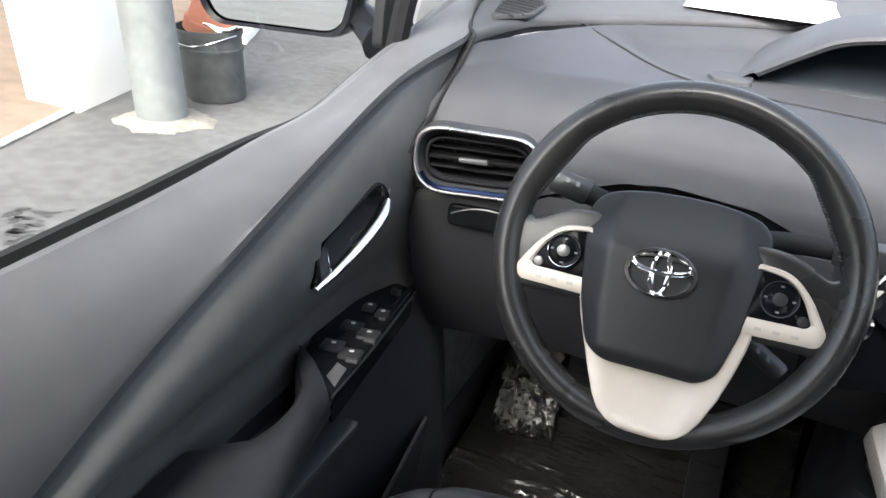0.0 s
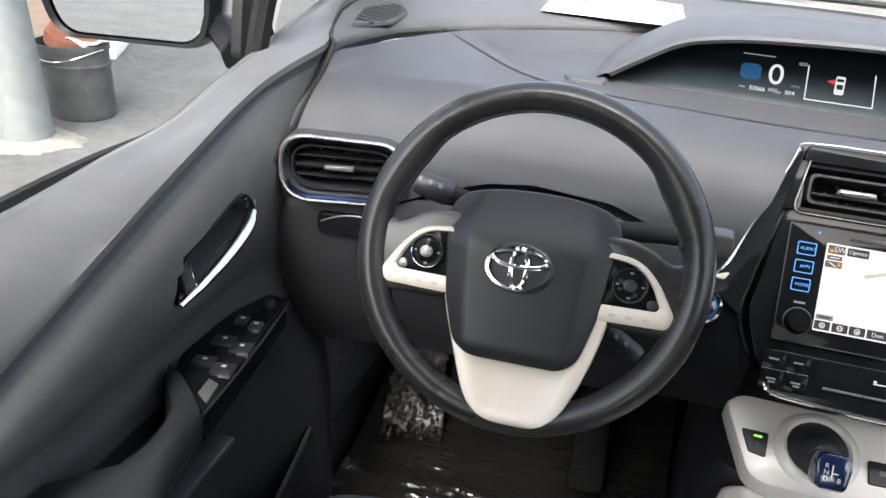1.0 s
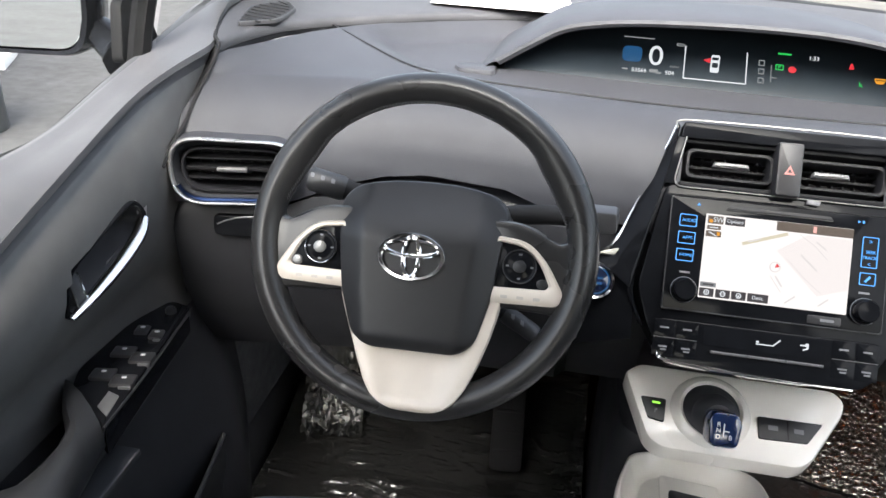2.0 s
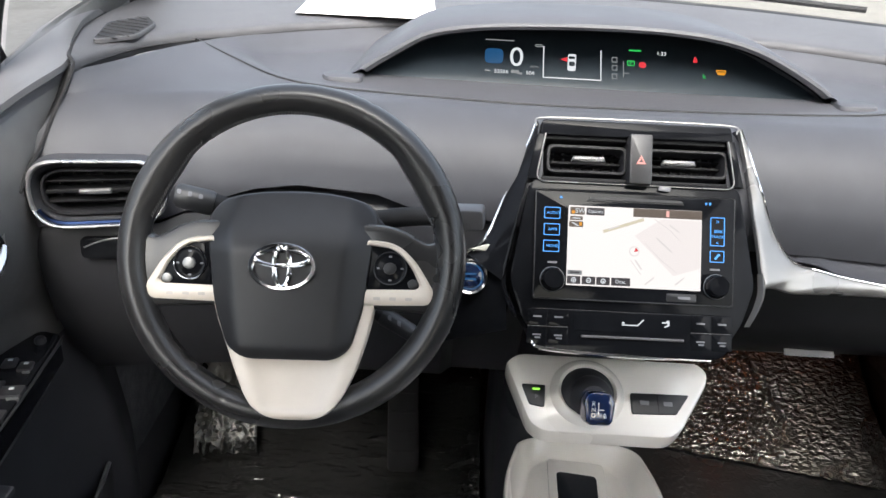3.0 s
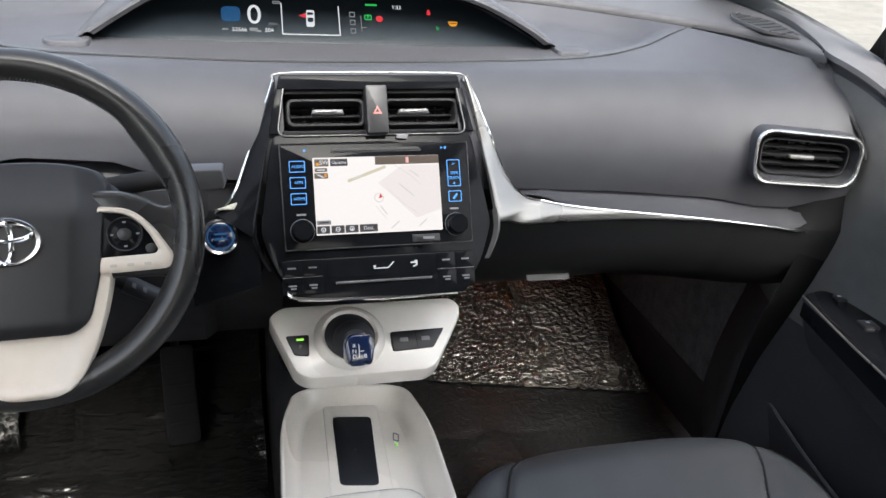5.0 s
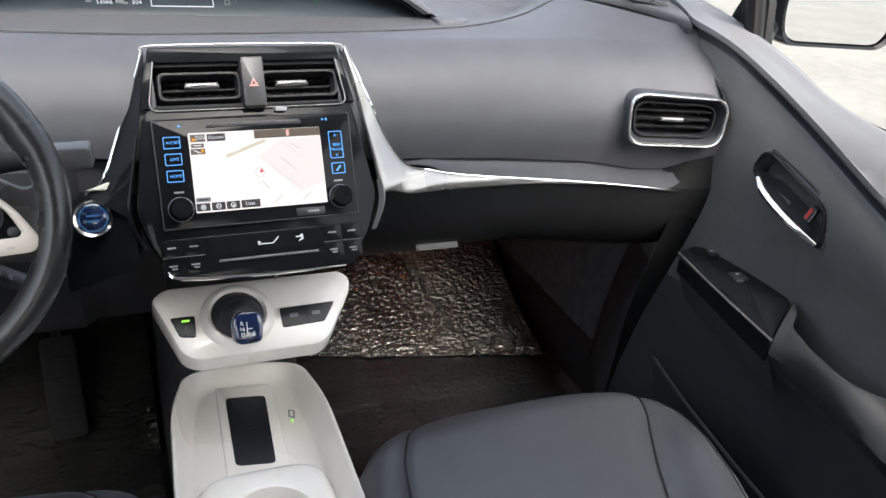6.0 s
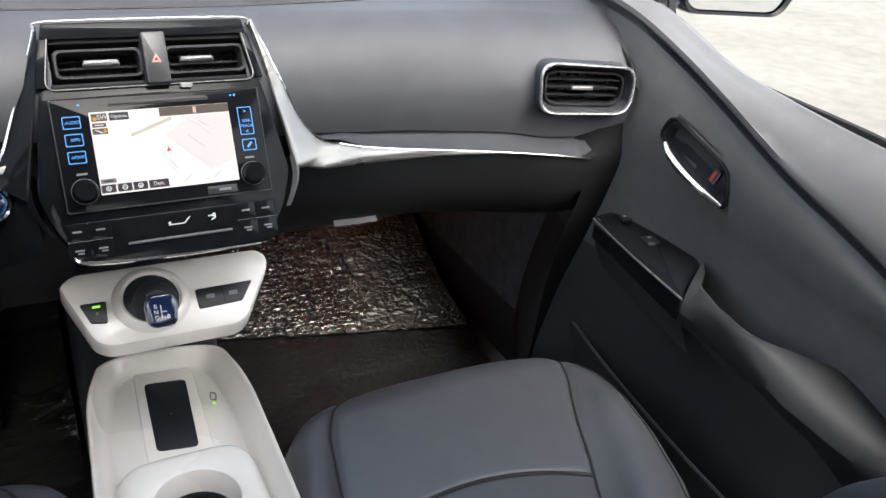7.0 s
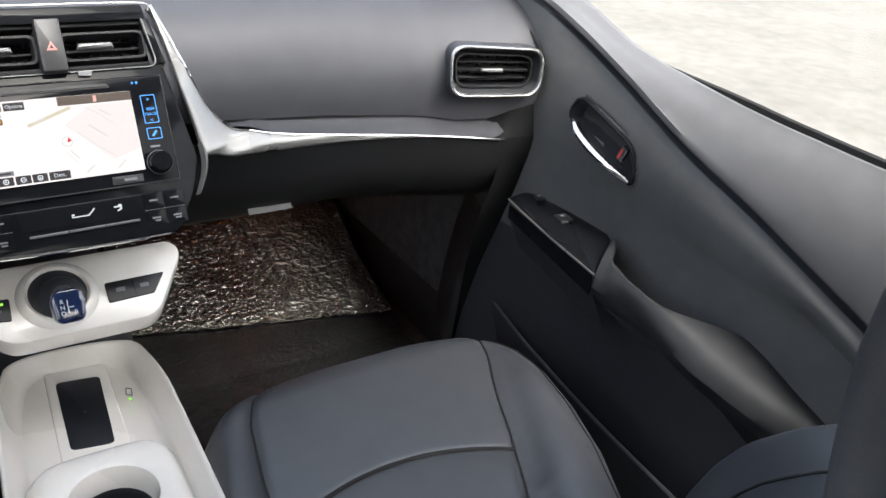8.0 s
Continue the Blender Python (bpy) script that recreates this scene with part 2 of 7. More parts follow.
def tube(points, radius, k=8, closed=False, bm=None, flat=1.0, up=(0, 0, 1)):
    bm = bm or bmesh.new()
    p = [Vector(q) for q in points]
    rings = []
    for i, q in enumerate(p):
        a = p[i - 1] if closed or i else p[0]
        b = p[(i + 1) % len(p)] if closed or i + 1 < len(p) else p[-1]
        t = (b - a).normalized()
        s = t.cross(Vector(up))
        s = s.normalized() if s.length > 1e-5 else t.cross(Vector((1, 0, 0))).normalized()
        n = s.cross(t)
        r = radius[i] if isinstance(radius, (list, tuple)) else radius
        rings.append([q + s * math.cos(2 * math.pi * j / k) * r + n * math.sin(2 * math.pi * j / k) * r * flat for j in range(k)])
    if closed:
        rings.append(rings[0])
    ladder(bm, rings, True, (not closed, not closed))
    if closed:
        bmesh.ops.remove_doubles(bm, verts=bm.verts, dist=1e-6)
    return bm


def box(c, size, bevel=0.003, m=None, bm=None):
    m = (m or Matrix.Identity(4)) @ Matrix.Translation(c)
    w, d, h = size
    return plate(m, rect(0, 0, w, d, min(bevel * 2, w / 3, d / 3), 3), -h / 2, h / 2, min(bevel, h / 3), bm)


def lathe(m, profile, k=32, bm=None, cap=(False, False)):
    """Turns (radius, height) pairs about the normal of m."""
    bm = bm or bmesh.new()
    ladder(bm, [[m @ Vector((r * math.cos(2 * math.pi * j / k), r * math.sin(2 * math.pi * j / k), h)) for j in range(k)] for r, h in profile], True, cap)
    return bm


def grid_mesh(rows, keep=None, thick=0.0):
    """A sheet through rows of points; keep(i, j) leaves faces out."""
    bm = bmesh.new()
    vs = [[bm.verts.new(p) for p in row] for row in rows]
    for i in range(len(rows) - 1):
        for j in range(len(rows[0]) - 1):
            if keep is None or keep(i, j):
                bm.faces.new((vs[i][j], vs[i][j + 1], vs[i + 1][j + 1], vs[i + 1][j]))
    loose = [v for v in bm.verts if not v.link_faces]
    bmesh.ops.delete(bm, geom=loose, context="VERTS")
    if thick:
        bmesh.ops.recalc_face_normals(bm, faces=bm.faces)
        bmesh.ops.solidify(bm, geom=bm.faces[:], thickness=thick)
    return bm


def lettering(text, m, size, lift=0.0006, thick=0.0003):
    cu = bpy.data.curves.new("lettering", "FONT")
    cu.body, cu.size, cu.align_x, cu.align_y, cu.extrude = text, size, "CENTER", "CENTER", thick
    ob = bpy.data.objects.new("lettering", cu)
    scene.collection.objects.link(ob)
    bpy.context.view_layer.update()
    me = bpy.data.meshes.new_from_object(ob.evaluated_get(bpy.context.evaluated_depsgraph_get()))
    bpy.data.objects.remove(ob)
    me.transform(m @ Matrix.Translation((0, 0, lift)))
    me.materials.clear()
    return me


def interp(x, pairs):
    return float(np.interp(x, [p[0] for p in pairs], [p[1] for p in pairs]))


def shifted(m, u, v, w=0.0):
    return m @ Matrix.Translation((u, v, w))


# ---- outside ground and buildings ----
def ground_sheet(name, x0, x1, y0, y1, z, material, label, category, thick=0.0, step=2.0):
    nx, ny = max(2, int((x1 - x0) / step)), max(2, int((y1 - y0) / step))
    rows = [[(x0 + (x1 - x0) * i / nx, y0 + (y1 - y0) * j / ny, z) for i in range(nx + 1)] for j in range(ny + 1)]
    bm = grid_mesh(rows)
    ob = part(name, bm, material, None, smooth=False)
    return tagged(ob, label, category, kind="structure")


ground_sheet("ground", -300, 300, -300, 300, 0.0, ASPHALT, "worn dark grey asphalt yard beside the car", "ground", step=30)
ground_sheet("pavement", 1.35, 60, -40, 60, 0.006, CONCRETE, "pale sunlit concrete apron beside the passenger door", "pavement", step=5)


def outside():
    lean = Matrix(((1, 0, -0.055, 0), (0, 1, -0.058, 0), (0, 0, 1, 0), (0, 0, 0, 1)))
    kerb = plate(Matrix.Identity(4), [(-9, 0.6), (-2.76, 0.6), (-3.187, 2.17), (-3.33, 2.68), (-3.5, 3.4), (-5.2, 9), (-9, 9)], -0.05, 0.014, 0.004)
    tagged(part("pavement_kerb", kerb, TANPAVE), "tan paving with a pale kerb edge along the yard", "pavement", kind="structure")
    edge = tube(smoothline([(-2.765, 0.6, 0.012), (-3.19, 2.17, 0.012), (-3.33, 2.66, 0.012)], 6), 0.016, 6)
    tagged(part("kerb_edge", edge, WALLWHITE), "chipped whitewashed kerb edge of the tan paving", "kerb", kind="structure")
    wall = plate(lean, rounded([(-3.62, 2.66), (-3.29, 2.67), (-3.5, 3.55), (-3.95, 3.5)], 0.02), 0.0, 2.9, 0.012)
    tagged(part("wall_outbuilding", wall, WALLWHITE), "white painted masonry wall end of a building", "wall", kind="structure")
    back = plate(facing((-7.5, 6, 1.6), (1, -0.5, 0)), rect(0, 0, 12, 3.2), -0.3, 0.0, 0.01)
    tagged(part("wall_far", back, TANPAVE), "tan rendered wall behind the paving", "wall", kind="structure")

    pole = thing("steel_pole", "galvanised grey steel pole set in a pale mortar collar", "pole", place=(-2.93, 2.83, 0))
    m = Matrix.Translation((-2.93, 2.83, 0)) @ lean
    part("shaft", lathe(m, [(0.118, 0.02), (0.118, 0.5), (0.1175, 1.6), (0.117, 4.2)], 28), GALV, pole)
    collar = bmesh.new()
    rng = random.Random(4)
    k, rings = 60, []
    wob = [1 + 0.22 * noise.noise((2.2 * math.cos(2 * math.pi * j / 60), 2.2 * math.sin(2 * math.pi * j / 60), 1.7)) + rng.uniform(-0.07, 0.07) for j in range(k)]
    for r, h in ((0.117, 0.03), (0.14, 0.026), (0.17, 0.016), (0.2, 0.008), (0.208, 0.001)):
        rings.append([m @ Vector(((r * (1 + (wob[j] - 1) * (r - 0.12) / 0.1) + 0.9 * (r - 0.12) * max(0.0, math.cos(2 * math.pi * j / k - 0.5)) ** 6) * math.cos(2 * math.pi * j / k), r * (1 + (wob[j] - 1) * (r - 0.12) / 0.1) * math.sin(2 * math.pi * j / k), h)) for j in range(k)])
    ladder(collar, rings)
    part("mortar_collar", collar, mat("pale_mortar", (0.17, 0.158, 0.138), 0.9, vary=0.4, scale=22, bump=0.5, grain=90), pole, "chipped pale mortar collar round the foot")
    for z in (0.62, 0.98):
        part("weld_scuff", tube([(m @ Vector((0.119 * math.cos(a), 0.119 * math.sin(a), z + 0.004 * math.sin(7 * a)))) for a in np.linspace(-1.9, -0.9, 9)], 0.0025, 5), RUBBER, pole)

    b = thing("bucket", "scuffed black plastic bucket with a wire bail", "bucket", place=(-2.99, 3.29, 0))
    m = Matrix.Translation((-2.99, 3.29, 0)) @ lean
    part("bucket_body", lathe(m, [(0.0, 0.003), (0.145, 0.003), (0.15, 0.012), (0.158, 0.25), (0.162, 0.33), (0.17, 0.332), (0.17, 0.36), (0.164, 0.362), (0.16, 0.34), (0.152, 0.1), (0.0, 0.09)], 32), BUCKET, b)
    part("hoop", lathe(m, [(0.158, 0.255), (0.166, 0.257), (0.166, 0.268), (0.159, 0.27)], 32), BUCKET, b)
    part("wire_bail", tube([m @ Vector((0.172 * math.cos(a), 0.172 * math.sin(a), 0.34 - 0.05 * math.sin(a + math.pi) ** 2)) for a in np.linspace(math.pi, 2 * math.pi, 15)], 0.003, 6), CHROME, b)
    pot = thing("flower_pot", "terracotta clay pot lying in the bucket top", "plant pot", place=(-3.03, 3.32, 0.36))
    pm = Matrix.Translation((-3.03, 3.32, 0.33)) @ Matrix.Rotation(radians(14), 4, "Y")
    part("pot_body", lathe(pm, [(0.0, 0.16), (0.1, 0.16), (0.11, 0.15), (0.125, 0.06), (0.14, 0.055), (0.142, 0.0), (0.13, 0.0)], 28), TERRACOTTA, pot)
    rag = thing("white_rag", "crumpled white cloth on the bucket rim", "cloth", place=(-2.92, 3.3, 0.36))
    rows = [[(-3.0 + 0.19 * i / 8, 3.2 + 0.16 * j / 8, 0.375 + 0.02 * noise.noise((i * 0.6, j * 0.6, 3.0)) + 0.015 * math.sin(i)) for i in range(9)] for j in range(9)]
    part("cloth", grid_mesh(rows, thick=0.004), WALLWHITE, rag)
    # low white step beyond the bucket
    step = plate(Matrix.Identity(4), [(-4.0, 4.2), (-3.6, 4.35), (-3.74, 4.64), (-4.2, 5.5), (-4.7, 5.5)], 0.0, 0.06, 0.01)
    tagged(part("step_far", step, WALLWHITE), "low whitewashed step beyond the bucket", "step", kind="structure")
    # dark scuffed marks in the asphalt
    bm = bmesh.new()
    rng = random.Random(9)
    for n in range(46):
        u, v = rng.uniform(0, 1), rng.uniform(0, 1)
        c = Vector((-2.33 - 0.3 * u, 1.5 + 0.25 * u + 0.3 * v * v, 0.003))
        w = rng.uniform(0.012, 0.04)
        a = rng.uniform(-0.5, 0.5) + 0.8
        dx, dy = math.cos(a) * w, math.sin(a) * w
        q = rng.uniform(0.2, 0.5)
        vs = [bm.verts.new((c.x + sx * dx - sy * dy * q, c.y + sx * dy + sy * dx * q, c.z)) for sx, sy in ((-1, -0.4), (0.2, -1), (1, 0.1), (0.4, 0.8), (-0.6, 0.9))]
        bm.faces.new(vs)
    tagged(part("tar_marks", bm, mat("dark_tar", (0.03, 0.03, 0.03), 0.7), smooth=False), "dark broken tar marks on the asphalt", "tar marks", kind="stuff")


outside()


# ---- car shell: floor, roof, pillars, panes ----
def shell():
    def structure(name, bm, material, label, category):
        return tagged(part(name, bm, material), label, category, kind="structure")

    structure("floor", box((0, 0.1, 0.235), (1.5, 3.0, 0.03), 0.006), CARPET, "black carpeted car floor", "floor")
    rows = [[(x, y, z) for x in np.linspace(-0.75, 0.75, 9)] for y, z in ((1.38, 0.25), (1.45, 0.28), (1.62, 0.42), (1.68, 0.6), (1.66, 0.85), (1.72, 1.0))]
    structure("wall_footwell", grid_mesh(rows, thick=0.02), CARPET, "black carpeted footwell bulkhead", "wall")
    for s, n in ((-1, "left"), (1, "right")):
        sill = box((s * 0.745, 0.3, 0.3), (0.1, 2.8, 0.16), 0.02)
        structure("sill_" + n, sill, BLACK, "black plastic door sill of the car", "sill")
        kick = grid_mesh([[(s * 0.72, y, z) for y in (0.88, 1.1, 1.35, 1.75)] for z in (0.24, 0.45, 0.65, 0.88)], thick=0.02)
        structure("wall_kick_" + n, kick, CARPET, "black carpeted footwell side", "wall")
        # outer skin
        rows = [[(s * x, y, z) for y in np.linspace(-1.9, 1.25, 12)] for x, z in ((0.8, 0.2), (0.86, 0.4), (0.87, 0.65), (0.84, 0.83), (0.785, 0.915))]
        structure("body_side_" + n, grid_mesh(rows, thick=0.006), BODY, "white painted outer door skin of the car", "car body")
        # windscreen pillar
        base, top = Vector((s * 0.775, 1.5, 1.03)), Vector((s * 0.585, 0.52, 1.42))
        mid = (base + top) / 2 + Vector((s * 0.02, 0.04, 0.035))
        pl = smoothline([base, mid, top], 10)
        structure("pillar_" + n, tube(pl, 0.042, 10, flat=0.75), HEADLINER, "light grey windscreen pillar trim", "pillar")
        post = [Vector((s * 0.752, 0.905, 1.0)), Vector((s * 0.738, 0.915, 1.09)), Vector((s * 0.69, 0.925, 1.25))]
        structure("window_post_" + n, tube(smoothline(post, 6), 0.015, 8, flat=0.9, up=(1, 0, 0)), POSTBLACK, "black post between door glass and quarter light", "pillar")
        rail = [Vector((s * 0.585, 0.52, 1.42)), Vector((s * 0.57, 0.0, 1.455)), Vector((s * 0.57, -0.8, 1.44)), Vector((s * 0.6, -1.7, 1.3))]
        structure("roof_rail_" + n, tube(smoothline(rail, 8), 0.04, 8), HEADLINER, "light grey roof rail trim", "rail")
        bp = [Vector((s * 0.74, -0.3, 0.9)), Vector((s * 0.69, -0.3, 1.15)), Vector((s * 0.58, -0.34, 1.45))]
        structure("door_pillar_" + n, tube(smoothline(bp, 6), 0.06, 8), BLACK, "black centre pillar of the car", "pillar")
        low = grid_mesh([[(s * 0.76, y, z) for y in (-1.9, -1.3, -0.9, -0.62)] for z in (0.25, 0.6, 0.95)], thick=0.02)
        structure("wall_rear_side_" + n, low, DOORLOW, "charcoal rear side trim", "wall")

        def side(y, f):
            zb = 0.925
            zt = interp(y, [(-1.6, 1.33), (-0.8, 1.42), (0, 1.43), (0.5, 1.4), (0.9, 1.26), (1.2, 1.15), (1.45, 1.06)])
            xb, xt = 0.758, interp(y, [(-1.6, 0.62), (0, 0.6), (0.5, 0.61), (0.9, 0.665), (1.45, 0.755)])
            return Vector((s * (xb + (xt - xb) * f + 0.012 * math.sin(math.pi * f)), y, zb + (zt - zb) * f))

        for y0, y1, nm in ((-0.24, 0.89, "door_glass_"), (0.93, 1.42, "quarter_light_"), (-1.5, -0.36, "rear_glass_")):
            g = structure(nm + n, grid_mesh([[side(y0 + (y1 - y0) * i / 10, j / 8) for i in range(11)] for j in range(9)]), GLASS, "clear side window glass", "window")
            g.visible_shadow = False
    roof = [[(x, y, interp(y, [(-1.7, 1.3), (-0.8, 1.45), (0, 1.475), (0.5, 1.44)]) - 0.12 * x * x) for x in np.linspace(-0.58, 0.58, 11)] for y in np.linspace(-1.7, 0.5, 12)]
    tagged(part("ceiling", grid_mesh(roof, thick=0.03), HEADLINER), "light grey fabric headliner", "ceiling", kind="structure")
    rear = grid_mesh([[(x, y, z) for x in np.linspace(-0.76, 0.76, 7)] for y, z in ((-1.75, 0.22), (-1.85, 0.6), (-1.9, 1.0))], thick=0.03)
    structure("wall_rear", rear, DOORLOW, "charcoal tailgate trim", "wall")
    g = structure("rear_window", grid_mesh([[(x * (1 - 0.22 * f), -1.9 + 0.2 * f, 1.0 + 0.3 * f) for x in np.linspace(-0.74, 0.74, 7)] for f in (0, 0.5, 1)]), GLASS, "clear rear window glass", "window")
    g.visible_shadow = False

    def screen(u, f):
        y0 = 1.84 - 0.42 * u * u
        return Vector((u * (0.8 - 0.22 * f), y0 + (0.5 - 0.02 * u * u - y0) * f, 1.03 + 0.4 * f + 0.035 * math.sin(math.pi * f)))

    g = structure("windscreen", grid_mesh([[screen(-1 + i / 8, j / 10) for i in range(17)] for j in range(11)]), GLASS, "clear windscreen glass", "window")
    g.visible_shadow = False
    cowl = [[(u * 0.8, 1.80 - 0.42 * u * u + d, z) for u in np.linspace(-1, 1, 17)] for d, z in ((-0.06, 1.028), (-0.01, 1.045), (0.03, 1.05), (0.1, 1.035), (0.12, 0.99))]
    structure("cowl_strip", grid_mesh(cowl, thick=0.004), RUBBER, "black cowl strip under the windscreen", "trim")
    wiper = tube(smoothline([(-0.5, 1.74, 1.062), (0.0, 1.85, 1.067), (0.35, 1.82, 1.066), (0.62, 1.73, 1.06)], 8), 0.007, 6)
    wt = thing("windscreen_wiper", "black windscreen wiper resting on the cowl", "wiper", place=(0, 1.8, 1.06))
    part("blade", wiper, RUBBER, wt)
    hood = [[(u * 0.8, 1.9 - 0.42 * u * u + d, 1.02 - 0.05 * u * u - 0.16 * (d / 0.95) ** 2 + 0.02 * math.sin(3 * d)) for u in np.linspace(-1, 1, 15)] for d in np.linspace(0, 0.95, 9)]
    structure("bonnet", grid_mesh(hood, thick=0.006), BODY, "white painted bonnet of the car", "car body")


shell()


# ---- dashboard ----
FACE = [(0.80, 0.9), (0.83, 0.889), (0.86, 0.88), (0.885, 0.876), (0.915, 0.878), (0.945, 0.889), (0.97, 0.905), (0.99, 0.927), (1.003, 0.955)]
LIP = [(-0.69, 0.868), (-0.55, 0.872), (-0.5, 0.893), (-0.44, 0.912), (-0.39, 0.919), (-0.3, 0.914), (-0.25, 0.897), (-0.16, 0.889), (-0.1, 0.88), (0.1, 0.87), (0.2, 0.868), (0.33, 0.861), (0.47, 0.846), (0.55, 0.834), (0.6, 0.836), (0.64, 0.853), (0.684, 0.872)]


def step(f):
    f = min(1.0, max(0.0, f))
    return f * f * (3 - 2 * f)


def out_bend(x):
    return -0.25 * max(0.0, abs(x) - 0.5)


def face_y(x, z):
    return interp(z, FACE) + out_bend(x) - 0.012 * step((abs(x) - 0.44) / 0.1) * math.exp(-((z - 0.915) / 0.05) ** 2)


def edge_y(x):
    return interp(abs(x), [(0, 1.47), (0.13, 1.46), (0.26, 1.415), (0.37, 1.36), (0.47, 1.285), (0.574, 1.175), (0.62, 1.095), (0.65, 1.015), (0.67, 0.965), (0.6895, 0.925)])


RING = [(-0.6, 1.17), (-0.56, 1.14), (-0.515, 1.1), (-0.434, 1.028), (-0.342, 1.0), (-0.143, 0.982), (0.015, 0.986), (0.165, 0.996), (0.327, 1.022), (0.435, 1.075), (0.52, 1.14), (0.57, 1.17), (0.6, 1.18)]


def top_z(x, y):
    y0 = 0.955 + out_bend(x)
    f = min(1.0, max(0.0, (y - y0) / max(0.02, edge_y(x) - y0)))
    bowl = 0.024 * step((y - interp(x, RING)) / 0.09) * (1 - step((y - edge_y(x) + 0.05) / 0.05)) * step((0.585 - abs(x)) / 0.12)
    return 1.003 + 0.024 * f - bowl


VENT_AT = {-1: facing((-0.604, 0.836, 0.9135), (0.26, -1, 0.1)), 1: facing((0.5845, 0.842, 0.918), (-0.26, -1, 0.1))}


def dashboard():
    d = thing("dashboard", "dark grey soft-touch dashboard with a sweeping upper pad", "dashboard", place=(0, 1.0, 0.9))
    xs = [-0.6895 + 1.379 * i / 168 for i in range(169)]
    rows = []
    for j in range(13):
        rows.append([(x, face_y(x, interp(x, LIP) + (1.003 - interp(x, LIP)) * j / 12), interp(x, LIP) + (1.003 - interp(x, LIP)) * j / 12) for x in xs])
    for j in range(1, 25):
        f = j / 24
        rows.append([(x, 0.955 + out_bend(x) + (edge_y(x) - 0.955 - out_bend(x)) * f, top_z(x, 0.955 + out_bend(x) + (edge_y(x) - 0.955 - out_bend(x)) * f)) for x in xs])

    for f in (1.06, 1.15, 1.3):
        rows.append([(x, 0.955 + out_bend(x) + (edge_y(x) - 0.955 - out_bend(x)) * f + 0.02 * (f - 1), 1.02) for x in xs])

    def keep(i, j):
        p = (Vector(rows[i][j]) + Vector(rows[i + 1][j + 1])) / 2
        for m in VENT_AT.values():
            q = m.inverted() @ p
            if abs(q.x) < 0.066 and abs(q.y) < 0.03 and abs(q.z) < 0.06:
                return False
        return not (abs(p.x) < 0.104 and p.z < 0.995 and p.y < 0.93)

    def narrow(p):
        return (p[0] * (1 - 0.045 * step((p[2] - 0.92) / 0.1) * max(0.0, (abs(p[0]) - 0.5) / 0.1895)), p[1], p[2])

    part("upper_pad", grid_mesh([[narrow(p) for p in r] for r in rows], keep), PAD, d)
    under = []
    for k, (dy, dz) in enumerate(((0, 0), (0.02, -0.006), (0.07, -0.002))):
        under.append([(x, face_y(x, interp(x, LIP)) + dy, interp(x, LIP) + dz) for x in xs])
    part("pad_underside", grid_mesh(under, lambda i, j: xs[j] < -0.1), BLACK, d)
    # windscreen deck with a stepped edge
    def widen(x, y):
        near = 0.657 if x < 0 else 0.643
        g = interp(y, [(0.9, near), (0.93, near + 0.002), (0.955, near + 0.015), (1.02, 0.691 if x > 0 else 0.697), (1.13, 0.731), (1.25, 0.75), (1.6, 0.755)])
        return x + math.copysign(1.0, x) * max(0.0, abs(x) - 0.56) / 0.1295 * (g - 0.6895)

    deck = []
    for dy, dz in ((0.006, -0.013), (-0.002, -0.0075), (-0.0035, -0.003), (-0.003, 0.001), (-0.0005, 0.0042), (0.005, 0.0062), (0.014, 0.0075), (0.03, 0.0085)):
        deck.append([(widen(x, edge_y(x) + dy), edge_y(x) + dy, 1.031 + dz) for x in xs])
    for f in (0.1, 0.2, 0.3, 0.45, 0.6, 0.8, 1.0):
        deck.append([(widen(x, edge_y(x) + 0.03 + (1.80 - 0.66 * x * x - edge_y(x) - 0.03) * f), edge_y(x) + 0.03 + (1.80 - 0.66 * x * x - edge_y(x) - 0.03) * f, 1.0395 + 0.008 * f) for x in xs])
    part("cowl_deck", grid_mesh(deck), DECK, d, "textured grey deck under the windscreen")
    # dark line paints the shade under the deck's edge
    part("deck_edge_shade", tube([(widen(x, edge_y(x)), edge_y(x) - 0.0015, 1.0262) for x in xs[::2]], 0.0018, 6), SEAM, d, "dark line painting the shade under the deck edge")
    # outer ends
    for s in (-1, 1):
        e = [[(s * (0.6895 + o), y, z) for y, z in ((face_y(0.684, 0.83) + 0.01, 0.83), (face_y(0.684, 0.88), 0.88), (face_y(0.684, 0.95), 0.95), (face_y(0.684, 1.0), 0.99))] for o in (0, 0.02)]
        e[1] = [(x, y + 0.01, z - 0.03) for x, y, z in e[1]]
        part("end_cap", grid_mesh(e), RUBBER, d)
        near = [(-0.674, 0.8, 0.92), (-0.669, 0.822, 0.944), (-0.667, 0.842, 0.956), (-0.664, 0.871, 0.982), (-0.661, 0.91, 1.012), (-0.6595, 0.931, 1.0335)] if s < 0 else [(0.664, 0.82, 0.92), (0.659, 0.837, 0.95), (0.656, 0.8566, 0.9656), (0.651, 0.895, 0.9885), (0.6495, 0.93, 1.008), (0.65, 0.95, 1.033)]
        gap = near + [(s * (0.675 if s < 0 else 0.663), 0.956, 1.038), (s * (0.698 if s < 0 else 0.691), 1.02, 1.039), (s * 0.732, 1.13, 1.041), (s * 0.751, 1.25, 1.043)]
        line = smoothline(near, 5)
        # dark ribbon added to stand in for the open gap
        part("gap_ribbon", grid_mesh([[(p.x - s * 0.001, p.y + 0.001, p.z - 0.001) for p in line], [(p.x + s * 0.012, p.y + 0.006, p.z - 0.002) for p in line]]), RUBBER, d, "dark ribbon standing in for the gap beside the door")
